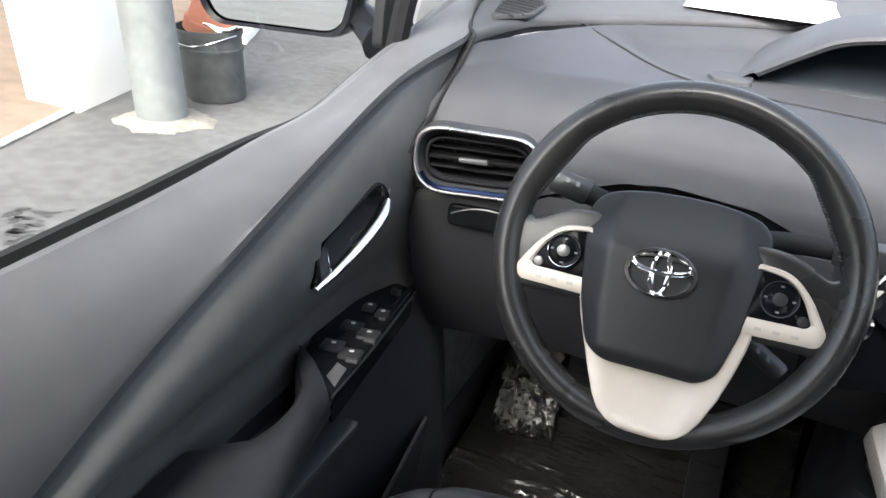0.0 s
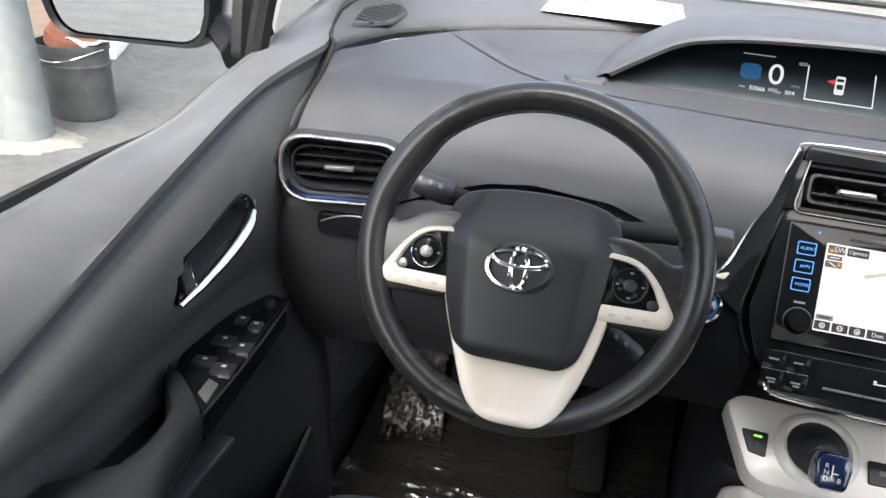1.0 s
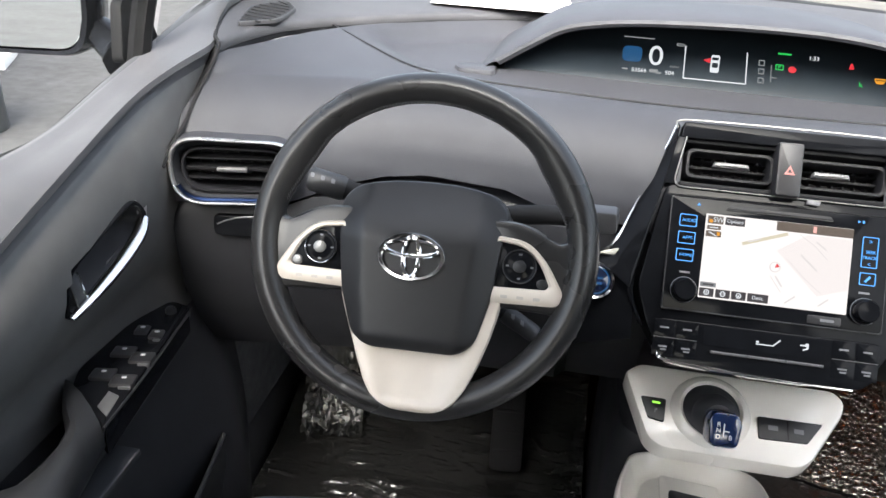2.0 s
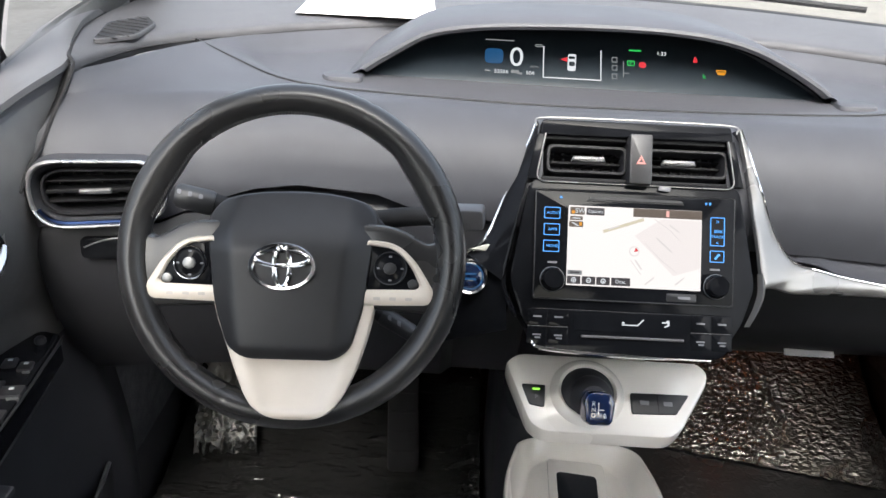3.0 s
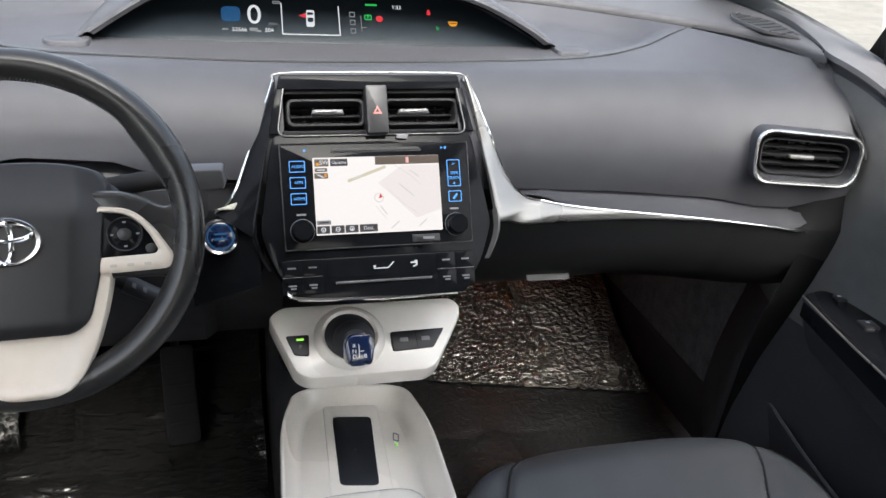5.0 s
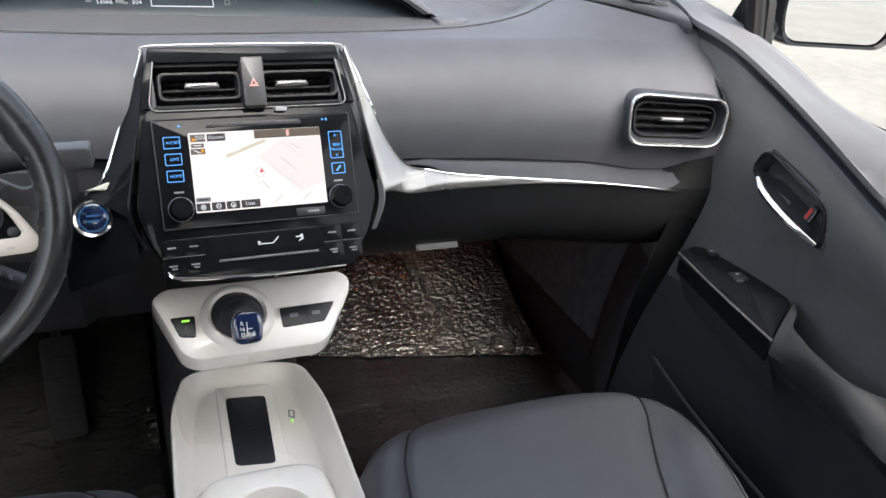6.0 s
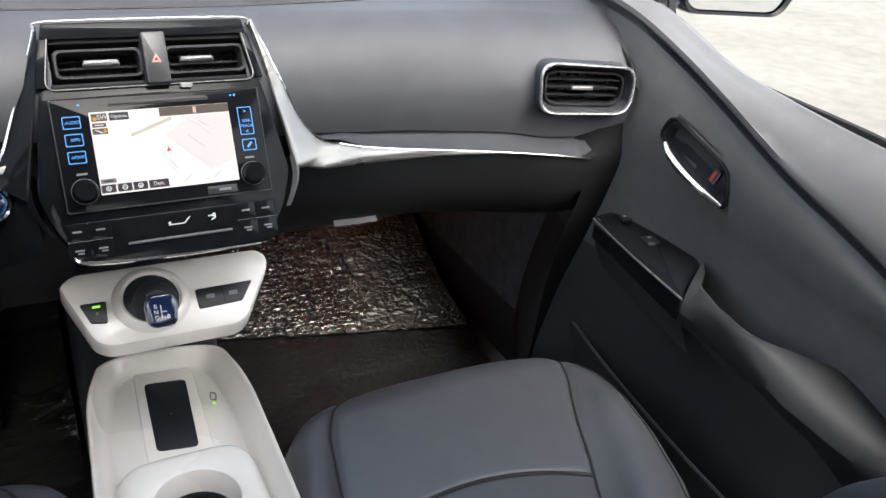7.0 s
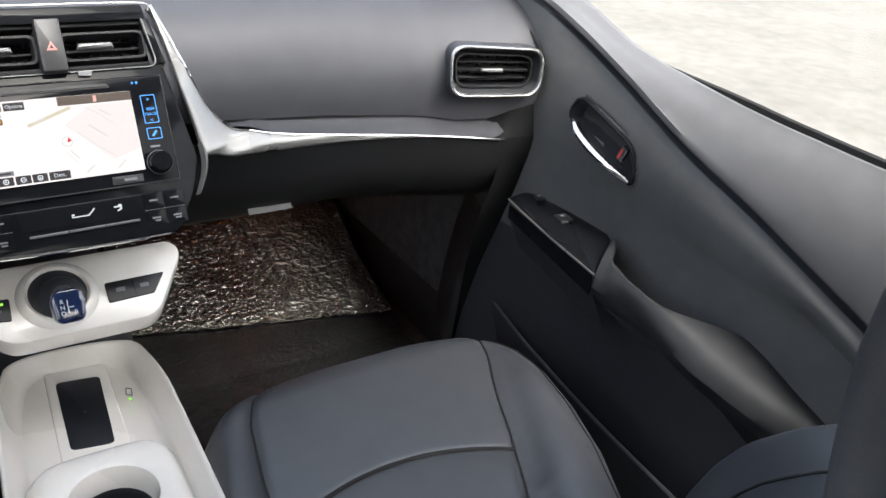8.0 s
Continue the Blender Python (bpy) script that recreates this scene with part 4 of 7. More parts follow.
        part("vent_frame", band(vm, o, i, -0.03, 0.0, 0.002), VENTFRAME, v)
        for k in (-1, 0, 1):
            part("slat", box((0, 0.0085 * k, -0.023), (0.088, 0.0014 if k else 0.003, 0.014), 0.0008, vm @ Matrix.Rotation(radians(-6), 4, "X")), SLAT, v)
        for k in range(-3, 4):
            part("rear_vane", box((0.012 * k, 0, -0.032), (0.002, 0.026, 0.012), 0.0005, vm), BLACK, v)
        part("tab", plate(shifted(vm, -0.006 * s - 0.004, 0, -0.006), rounded([(-0.02, -0.0032), (0.02, -0.0032), (0.018, 0.0036), (-0.018, 0.0036)], 0.0015), 0, 0.009, 0.0025), TAB, v, "silver direction tab")
    h = thing("hazard_switch", "black hazard switch bar with a red triangle", "switch", place=(0.003, 0.89, 0.96))
    hm = shifted(m, 0.0035, 0.056, 0)
    part("switch_body", plate(hm, rect(0, 0, 0.026, 0.058, 0.003), -0.03, 0.012, 0.002), BUTTON, h)
    tri = [(-0.0055, -0.005), (0.0055, -0.005), (0, 0.005)]
    ti = [(p[0] * 0.45, p[1] * 0.45 - 0.0006) for p in tri]
    part("triangle", band(shifted(hm, 0, -0.001, 0.012), tri, ti, 0, 0.0006, 0.0001), HAZRED, h, smooth=False)
    part("film_scrap", plate(shifted(m, 0.033, 0.024, 0.002), rounded([(-0.007, -0.002), (0.006, -0.003), (0.008, 0.002), (-0.006, 0.003)], 0.001), 0, 0.002, 0.0005), DIMPRINT, h)


stack()


def infotainment():
    m = shifted(STACK, 0, 0, 0.0)
    t = thing("infotainment_unit", "gloss black infotainment unit showing a pale navigation map", "car stereo", place=(0, 0.86, 0.88))
    o = rounded([(-0.1135, -0.108), (0.1135, -0.108), (0.1145, 0.0165), (-0.1145, 0.0165)], 0.003)
    part("panel", plate(m, o, -0.004, 0.004, 0.0012), PIANO, t)
    i = [(p[0] * 0.988, p[1] * 0.985) for p in o]
    part("panel_line", band(m, o, i, 0.003, 0.0046, 0.0004), BUTTON, t)
    part("disc_slot", plate(shifted(m, 0.0, 0.0085, 0.004), rounded([(-0.056, -0.0025), (0.056, -0.0025), (0.052, 0.0025), (-0.052, 0.0025)], 0.002), 0, 0.001), BUTTON, t)
    part("slot_shadow", plate(shifted(m, 0.0, 0.0075, 0.005), rect(0, 0, 0.108, 0.0012), 0, 0.0004), RUBBER, t)
    s = part("screen", plate(shifted(m, 0, -0.0455, 0.004), rect(0, 0, 0.1524, 0.0914, 0.001), 0, 0.0012), S_WHITE, t, "glowing pale map screen", smooth=False)
    sm = shifted(m, 0, -0.0455, 0.0052)

    def lit(name, poly, material, lift=0.0004):
        return part(name, plate(sm, poly, 0, lift), material, s, smooth=False)

    lit("map_block", [(0.0, 0.014), (0.03, 0.034), (0.0755, 0.034), (0.0755, -0.02), (0.045, -0.03)], glow("map_block_light", (0.93, 0.865, 0.85), 0.92), 0.0002)
    lit("status_bar", rect(0.037, 0.0405, 0.0784, 0.0098), S_BROWN)
    lit("status_lamp", rect(0.037, 0.0405, 0.0035, 0.007), glow("pink_status_light", (0.95, 0.5, 0.45), 1.0), 0.0008)
    lit("heading_key", rect(-0.066, 0.0395, 0.0165, 0.0085, 0.001), S_BROWN)
    part("heading_text", lettering("SW", shifted(sm, -0.063, 0.0395), 0.0075), S_TEXT, s, smooth=False)
    lit("heading_mark", oval(-0.0708, 0.038, 0.0022, 0.002, 12), S_AMBER, 0.0009)
    lit("options_key", rect(-0.0455, 0.0395, 0.0205, 0.0085, 0.001), S_DARK)
    part("options_text", lettering("Options", shifted(sm, -0.0455, 0.0395), 0.0052), S_TEXT, s, smooth=False)
    lit("scale_key", rect(-0.067, 0.031, 0.0145, 0.0045, 0.001), S_BROWN)
    lit("scale_bar", rect(-0.067, 0.031, 0.009, 0.0012), S_TEXT, 0.0008)
    lit("signal_key", rect(-0.067, 0.0242, 0.016, 0.0065, 0.001), S_BROWN)
    lit("signal_mark", rounded([(-0.073, 0.026), (-0.07, 0.026), (-0.063, 0.022), (-0.066, 0.022)], 0.0005), S_TEXT, 0.0008)
    lit("signal_square", rect(-0.062, 0.0245, 0.003, 0.004), S_AMBER, 0.0008)
    for k, u in enumerate((-0.068, -0.051, -0.0345)):
        lit("map_key", rect(u, -0.0395, 0.0152, 0.009, 0.001), S_DARK)
        o2 = oval(u, -0.0395, 0.003, 0.003, 14)
        part("map_key_ring", band(sm, o2, [(u + (p[0] - u) * 0.65, -0.0395 + (p[1] + 0.0395) * 0.65) for p in o2], 0.0003, 0.0008, 0.0001), S_TEXT, s, smooth=False)
        lit("map_key_sign", [rect(u, -0.0395, 0.003, 0.0008), rect(u, -0.0395, 0.003, 0.0008), [(u - 0.0015, -0.041), (u + 0.0015, -0.041), (u, -0.0382)]][k], S_TEXT, 0.0008)
        if k == 0:
            lit("map_key_sign", rect(u, -0.0395, 0.0008, 0.003), S_TEXT, 0.0008)
    lit("destination_key", rect(-0.0145, -0.0395, 0.0215, 0.009, 0.001), S_DARK)
    part("destination_text", lettering("Dest.", shifted(sm, -0.0145, -0.0395), 0.0058), S_TEXT, s, smooth=False)
    lit("range_key", rect(-0.067, -0.031, 0.0165, 0.005, 0.001), S_DIM)
    lit("range_text", rect(-0.067, -0.031, 0.011, 0.0018), S_DARK, 0.0008)
    lit("position_ring", oval(0.0, -0.004, 0.0058, 0.0058, 22), S_MAPGREY, 0.0005)
    lit("position_core", oval(0.0, -0.004, 0.0047, 0.0047, 22), S_WHITE, 0.0008)
    lit("position_arrow", [(-0.0005, -0.005), (0.0045, -0.0035), (0.0015, 0.0005)], S_RED, 0.0011)
    for pts, w, mt in (([(-0.036, 0.017), (-0.01, 0.026), (0.01, 0.033)], 0.0035, S_TAN), ([(0.022, 0.034), (0.04, 0.022), (0.052, 0.01)], 0.0007, S_MAPGREY), ([(-0.004, -0.014), (0.008, -0.03)], 0.0007, S_MAPGREY), ([(0.012, 0.006), (0.03, -0.012), (0.048, -0.026)], 0.0006, S_MAPGREY)):
        for a, b in zip(pts, pts[1:]):
            d = (Vector(b) - Vector(a)).normalized() * w / 2
            lit("map_road", [(a[0] + d.y, a[1] - d.x), (b[0] + d.y, b[1] - d.x), (b[0] - d.y, b[1] + d.x), (a[0] - d.y, a[1] + d.x)], mt)
    for u, v, a in ((0.005, -0.019, -55), (0.03, 0.008, -42), (0.038, 0.001, -42), (0.018, -0.037, 40), (0.052, -0.036, 40), (0.045, 0.024, -35), (-0.024, 0.022, 20)):
        q = sm @ Matrix.Translation((u, v, 0)) @ Matrix.Rotation(radians(a), 4, "Z")
        part("street_label_bar", plate(q, rect(0, 0, 0.013, 0.0016), 0.0002, 0.0007), S_MAPGREY, s, smooth=False)

    def key(u, v, w, h, text, big=0.0048):
        o3 = rect(u, v, w, h, 0.0015)
        i3 = [(u + (p[0] - u) * (1 - 0.0018 / w), v + (p[1] - v) * (1 - 0.0018 / h)) for p in o3]
        k = part("touch_key", band(m, o3, i3, 0.004, 0.0048, 0.0001), S_CYAN, t, "blue-lit touch key", smooth=False)
        if text:
            part("key_text", lettering(text, shifted(m, u + 0.001, v, 0.004), big), S_CYAN, k, smooth=False)
        return k

    key(-0.0945, -0.0095, 0.0185, 0.0135, "AUDIO")
    key(-0.0945, -0.0285, 0.0185, 0.0135, "APPS")
    key(-0.0945, -0.0475, 0.0185, 0.0135, "HOME")
    k = key(0.0945, -0.0225, 0.0165, 0.033, "SEEK")
    part("key_text", lettering("TRACK", shifted(m, 0.0945, -0.0285, 0.004), 0.0046), S_CYAN, k, smooth=False)
    part("key_text", lettering(">", shifted(m, 0.0945, -0.0115, 0.004), 0.007), S_CYAN, k, smooth=False)
    part("key_text", lettering("<", shifted(m, 0.0945, -0.0355, 0.004), 0.007), S_CYAN, k, smooth=False)
    k = key(0.0945, -0.051, 0.0165, 0.0135, "")
    part("phone_icon", plate(shifted(m, 0.0945, -0.051, 0.004) @ Matrix.Rotation(radians(-40), 4, "Z"), rounded([(-0.001, -0.004), (0.0014, -0.004), (0.0014, 0.004), (-0.001, 0.004)], 0.0006), 0, 0.0008), S_CYAN, k, smooth=False)
    part("eject_icon", plate(shifted(m, -0.085, 0.009, 0.004), [(-0.002, -0.001), (0.002, -0.001), (0, 0.002)], 0, 0.0006), S_CYAN, t, smooth=False)
    part("play_icon", plate(shifted(m, 0.083, 0.009, 0.004), [(-0.003, -0.0015), (0.0, 0.0), (-0.003, 0.0015)], 0, 0.0006), S_CYAN, t, smooth=False)
    part("play_bar", plate(shifted(m, 0.0855, 0.009, 0.004), rect(0, 0, 0.002, 0.003), 0, 0.0006), S_CYAN, t, smooth=False)
    for sx in (-1, 1):
        km = shifted(m, sx * 0.0925, -0.0855, 0.004)
        kn = part("rotary_knob", lathe(km, [(0.0145, 0), (0.0145, 0.004), (0.0125, 0.006), (0.012, 0.016), (0.0105, 0.018), (0.0, 0.0175)], 32), PIANO, t, "gloss black rotary knob")
        part("knob_ring", lathe(km, [(0.0138, 0.0038), (0.0143, 0.0046), (0.0136, 0.0052)], 32), TAB, kn, "fine silver ring")
        part("knob_print", plate(shifted(m, sx * 0.0925, -0.066, 0.004), rect(0, 0, 0.011, 0.0022), 0, 0.0004), DIMPRINT, t, smooth=False)
    part("card_slot", plate(shifted(m, 0.055, -0.1, 0.004), rect(0, 0, 0.034, 0.009, 0.001), 0, 0.0008, 0.0003), BUTTON, t)
    part("slot_print", plate(shifted(m, 0.058, -0.1, 0.0048), rect(0, 0, 0.014, 0.003), 0, 0.0003), DIMPRINT, t, smooth=False)


infotainment()


def climate():
    m = shifted(STACK, 0, -0.0055)
    t = thing("climate_panel", "gloss black climate control panel with chrome rocker bar", "control panel", place=(0, 0.8, 0.79))
    o = rounded([(-0.104, -0.1625), (0.098, -0.1625), (0.112, -0.15), (0.1145, -0.1125), (-0.1145, -0.1125), (-0.1145, -0.15)], 0.006)
    part("panel", plate(m, o, -0.004, 0.006, 0.002), PIANO, t)
    part("display_window", plate(shifted(m, -0.004, -0.126, 0.006), rect(0, 0, 0.125, 0.02, 0.002), 0, 0.0008), PIANO, t)
    cm = shifted(m, 0, 0, 0.0068)
    part("blower_level", plate(cm, [(-0.012, -0.1285), (0.006, -0.1285), (0.0135, -0.121), (0.0115, -0.121), (0.0052, -0.1272), (-0.012, -0.1272)], 0, 0.0006), S_TEXT, t, "lit blower level figure", smooth=False)
    part("blower_dot", plate(cm, rect(-0.0105, -0.1255, 0.003, 0.0022), 0, 0.0006), S_TEXT, t, smooth=False)
    part("airflow_icon", plate(cm, [(0.033, -0.1225), (0.038, -0.1225), (0.038, -0.1208), (0.0415, -0.1208), (0.0415, -0.1268), (0.036, -0.129), (0.036, -0.1275), (0.0392, -0.1258), (0.0392, -0.1242), (0.033, -0.1242)], 0, 0.0006), S_TEXT, t, smooth=False)
    for k in range(3):
        part("rocker", plate(shifted(m, -0.0385 + 0.0387 * k, -0.1425, 0.006), rounded([(-0.019, -0.0014), (0.019, -0.0014), (0.019, 0.0014), (-0.019, 0.0014)], 0.0006), 0, 0.003, 0.0008), TAB, t, "chrome rocker switch")
    for sx, u0 in ((-1, -0.0955), (1, 0.089)):
        for r in (0, 1):
            for c2 in (0, 1):
                b = part("button", plate(shifted(m, u0 + (c2 - 0.5) * 0.024, -0.123 - 0.0205 * r, 0.006), rect(0, 0, 0.0225, 0.0185, 0.001), 0, 0.0005, 0.0002), PIANO, t)
                for q in (0, 1) if r else (0,):
                    part("button_print", plate(shifted(m, u0 + (c2 - 0.5) * 0.024 + 0.001 * q, -0.1225 - 0.0205 * r - 0.0032 * q, 0.0066), rect(0, 0, 0.0095 - 0.003 * q, 0.0019, 0.0003), 0, 0.0003), DIMPRINT, b, smooth=False)
        part("button_divider", box((u0, -0.1332, 0.0063), (0.046, 0.0006, 0.0008), 0.0002, m), TAB, t)
    sweep = smoothline([(-0.116, -0.14, 0.004), (-0.112, -0.152, 0.005), (-0.1, -0.158, 0.006), (-0.05, -0.1615, 0.007), (0.02, -0.1635, 0.006), (0.09, -0.1635, 0.004)], 6)
    part("lower_trim", tube([m @ p for p in sweep], [0.0014 + 0.0012 * math.sin(math.pi * i / (len(sweep) - 1)) for i in range(len(sweep))], 6), CHROME, t, "chrome sweep under the panel")
    # grey tube paints the gloss reflection at the panel's left corner
    left = smoothline([(-0.117, -0.12, 0.001), (-0.1155, -0.14, 0.003), (-0.108, -0.153, 0.006)], 5)
    part("corner_glint", tube([m @ p for p in left], 0.0009, 6), TAB, t)


climate()


def start_button():
    m = facing((-0.184, 0.836, 0.8355), (0.05, -1, 0.42))
    t = thing("start_button", "round blue-lit start button in a chrome ring", "button", place=m.translation)
    part("chrome_ring", lathe(m, [(0.0215, -0.006), (0.0215, 0.003), (0.02, 0.006), (0.0175, 0.005), (0.017, 0.001)], 36), CHROME, t)
    part("cap", lathe(m, [(0.017, 0.0), (0.017, 0.003), (0.0155, 0.0042), (0.0, 0.0046)], 36), BLUEKNOB, t, "dark blue cap")
    part("cap_ring", lathe(m, [(0.0138, 0.0044), (0.0146, 0.0052), (0.0152, 0.0044)], 36), S_BLUE, t)
    for v in (0.003, -0.003):
        part("cap_print", plate(shifted(m, 0, v, 0.0046), rect(0, 0, 0.014, 0.0025), 0, 0.0004), S_BLUE, t, smooth=False)
    m2 = facing((-0.166, 0.85, 0.868), (0.1, -1, 0.5))
    f = thing("dash_accent", "small satin silver accent above the start button", "trim piece", place=m2.translation)
    part("accent", plate(m2, rounded([(-0.024, -0.004), (0.02, -0.008), (0.022, 0.004), (0.0, 0.003)], 0.002), -0.004, 0.003, 0.001), mat("dull_olive_silver", (0.24, 0.24, 0.21), 0.4, 0.3), f)
    m3 = facing((-0.165, 0.878, 0.835), (0.05, -1, 0.45))
    part("backing", plate(m3, rounded([(-0.055, -0.07), (0.03, -0.07), (0.03, 0.035), (-0.04, 0.03)], 0.02), -0.03, 0.0, 0.004), PIANO, f, "gloss black surround")


start_button()


# ---- shifter panel ----
def shifter():
    m = basis((0, 0.82, 0.70), (1, 0, 0), (0, 0.866, 0.5), (0, -0.5, 0.866))
    t = thing("shifter_panel", "pearl white shifter panel below the centre stack", "centre console", place=(0, 0.82, 0.68))
    o = rounded([(-0.088, -0.056), (0.06, -0.056), (0.075, -0.046), (0.114, 0.018), (0.118, 0.034), (0.106, 0.047), (-0.116, 0.047), (-0.132, 0.034), (-0.128, 0.02), (-0.104, -0.046)], 0.012, 5)
    part("panel", plate(m, o, -0.03, 0.0, 0.006), WHITE, t)
    part("base", plate(m, rounded([(-0.09, 0.0), (0.075, 0.0), (0.1, 0.04), (-0.115, 0.04)], 0.01), -0.1, -0.028), BLACK, t)
    cm = shifted(m, -0.034, -0.004)
    part("raised_ring", lathe(cm, [(0.047, -0.002), (0.044, 0.001), (0.039, 0.0065), (0.035, 0.0075), (0.031, 0.004), (0.0305, -0.004)], 40), WHITE, t)
    part("well", lathe(cm, [(0.032, 0.004), (0.0315, 0.005), (0.029, 0.0075), (0.022, 0.0125), (0.012, 0.0155), (0.0, 0.0165)], 40), BLACK, t)
    lm = cm @ Matrix.Translation((0.003, -0.008, 0.004)) @ Matrix.Rotation(radians(30), 4, "X")
    k = part("lever_boot", lathe(lm, [(0.027, -0.004), (0.0265, 0.006), (0.024, 0.014), (0.019, 0.02), (0.016, 0.024)], 32, cap=(False, True)), BLACK, t)
    km = lm @ Matrix.Translation((0.0, -0.004, 0.02))
    knob = thing("shift_lever", "stubby translucent blue shift lever with gear letters", "gear lever", place=km.translation)
    ko = rounded([(-0.0135, -0.018), (0.0135, -0.018), (0.0165, 0.006), (0.011, 0.0155), (-0.011, 0.0155), (-0.0165, 0.006)], 0.007, 5)
    ko = [(p[0] * 1.12, p[1] * 1.12) for p in ko]
    part("collar", plate(km, [(p[0] * 0.82, p[1] * 0.8) for p in ko], -0.004, 0.012, 0.002), SILVER, knob, "silver collar")
    part("head", plate(shifted(km, 0, -0.002, 0.01), ko, 0, 0.03, 0.005), BLUEKNOB, knob, "translucent blue head")
    tm = shifted(km, 0, -0.003, 0.0402) @ Matrix.Scale(0.8, 4)
    for tx, u, v in (("R", -0.009, 0.006), ("N", -0.009, -0.002), ("D", -0.009, -0.01), ("B", 0.007, -0.01)):
        part("gear_letter", lettering(tx, shifted(tm, u, v), 0.0085), PRINT, knob, smooth=False)
    for u, v, w, h in ((-0.002, -0.001, 0.0012, 0.018), (0.002, -0.002, 0.007, 0.0012)):
        part("gear_gate", plate(tm, rect(u, v, w, h), 0, 0.0008), PRINT, knob, smooth=False)
    b1 = part("park_button", plate(m, rounded([(-0.113, 0.003), (-0.104, -0.023), (-0.086, -0.026), (-0.084, 0.003)], 0.003), -0.002, 0.0025, 0.001), BUTTON, t, "dark grey park button")
    part("park_lamp", plate(shifted(m, -0.0955, -0.0035, 0.0025), rect(0, 0, 0.009, 0.0026), 0, 0.0006), S_LIME, b1, smooth=False)
    part("park_print", lettering("P", shifted(m, -0.0955, -0.0135, 0.0024), 0.007), DIMPRINT, b1, smooth=False)
    b2 = part("mode_buttons", plate(m, rounded([(0.018, -0.028), (0.071, -0.026), (0.089, 0.0), (0.018, -0.001)], 0.003), -0.002, 0.0025, 0.001), BUTTON, t, "dark grey mode buttons")
    part("button_split", box((0.05, -0.0135, 0.0026), (0.0008, 0.024, 0.0006), 0.0002, m), RUBBER, b2)
    for u in (0.034, 0.062):
        part("button_print", plate(shifted(m, u, -0.0135, 0.0025), rect(0, 0, 0.0105, 0.0055, 0.0006), 0, 0.0004), DIMPRINT, b2, smooth=False)


shifter()


# ---- centre console tray ----
def console():
    t = thing("console_tray", "pearl white console tray with phone charging mat", "centre console", place=(-0.02, 0.72, 0.4))
    top = rounded([(-0.142, 0.45), (0.068, 0.43), (0.074, 0.62), (0.08, 0.8), (0.066, 0.905), (0.02, 0.932), (-0.062, 0.938), (-0.098, 0.918), (-0.122, 0.83), (-0.132, 0.65)], 0.04, 8)
    c = Vector((-0.025, 0.69))

    def ring(sx, sy, z, tilt=0.0):
        return [Vector((c.x + (p[0] - c.x) * sx, c.y + (p[1] - c.y) * sy, z + tilt * (p[1] - 0.7))) for p in top]

    def rim(p):
        return interp(p.y, [(0.43, 0.572), (0.7, 0.566), (0.85, 0.56), (0.9, 0.553), (0.94, 0.541)])

    bm = bmesh.new()
    r = []
    rims = [(0.93, 0.97, "low", 0), (0.99, 0.995, "rim", -0.03), (1.0, 1.0, "rim", -0.014), (0.999, 0.9995, "rim", -0.008), (0.994, 0.997, "rim", -0.0035), (0.985, 0.993, "rim", -0.0008), (0.972, 0.988, "rim", 0.0), (0.957, 0.981, "rim", -0.0008), (0.945, 0.974, "rim", -0.003)]
    rims += [(0.945 - 0.205 * f, 0.974 - 0.084 * f, "bowl", math.sin(math.pi / 2 * f) ** 0.9) for f in (0.06, 0.14, 0.24, 0.36, 0.5, 0.66, 0.82, 1.0)]
    for sx, sy, mode, d in rims:
        q = []
        for p in ring(sx, sy, 0):
            z = rim(p)
            p.z = {"low": 0.42, "rim": z + d, "bowl": z - 0.003 + (0.5215 - z + 0.003) * d}[mode]
            q.append(p)
        r.append(q)
    ladder(bm, r)
    part("tray", bm, WHITE, t)
    bm = bmesh.new()
    # the floor leaves the cup holder's well open
    for cuts in ([((0, 0.685), (0, -1))], [((0, 0.685), (0, 1)), ((-0.082, 0), (1, 0))], [((0, 0.685), (0, 1)), ((0.026, 0), (-1, 0))]):
        piece = bmesh.new()
        piece.faces.new([piece.verts.new(p) for p in r[-1]])
        for at, away in cuts:
            bmesh.ops.bisect_plane(piece, geom=piece.verts[:] + piece.edges[:] + piece.faces[:], plane_co=(at[0], at[1], 0), plane_no=(away[0], away[1], 0), clear_outer=True)
        for f in piece.faces:
            bm.faces.new([bm.verts.new(v.co) for v in f.verts])
        piece.free()
    part("tray_floor", bm, WHITE, t)
    part("skirt", plate(Matrix.Identity(4), [(p.x, p.y) for p in ring(0.93, 0.97, 0)], 0.24, 0.43), BLACK, t)
    # raised surround and rubber mat
    g = rounded([(-0.066, 0.712), (0.012, 0.7), (0.022, 0.905), (-0.055, 0.912)], 0.006)
    part("mat_surround", plate(Matrix.Translation((0, 0, 0.521)), g, 0, 0.002, 0.0015), WHITE, t)
    pad = rounded([(-0.052, 0.746), (-0.003, 0.738), (0.009, 0.877), (-0.045, 0.884)], 0.008)
    part("charging_mat", plate(Matrix.Translation((0, 0, 0.5225)), pad, 0, 0.002, 0.001), PADDARK, t, "black rubber charging mat")
    part("mat_dot", plate(Matrix.Translation((-0.023, 0.81, 0.5245)), oval(0, 0, 0.0012, 0.0012, 10), 0, 0.0003), DIMPRINT, t)
    wm = basis((0.033, 0.815, 0.5335), (0.2, 1, 0), (-1, 0.2, 0.35), (-0.3, 0, 1))
    part("charge_icon", band(wm, rect(0, 0, 0.016, 0.009, 0.002), rect(0, 0, 0.012, 0.0055, 0.001), 0.0, 0.001, 0.0002), DIMPRINT, t)
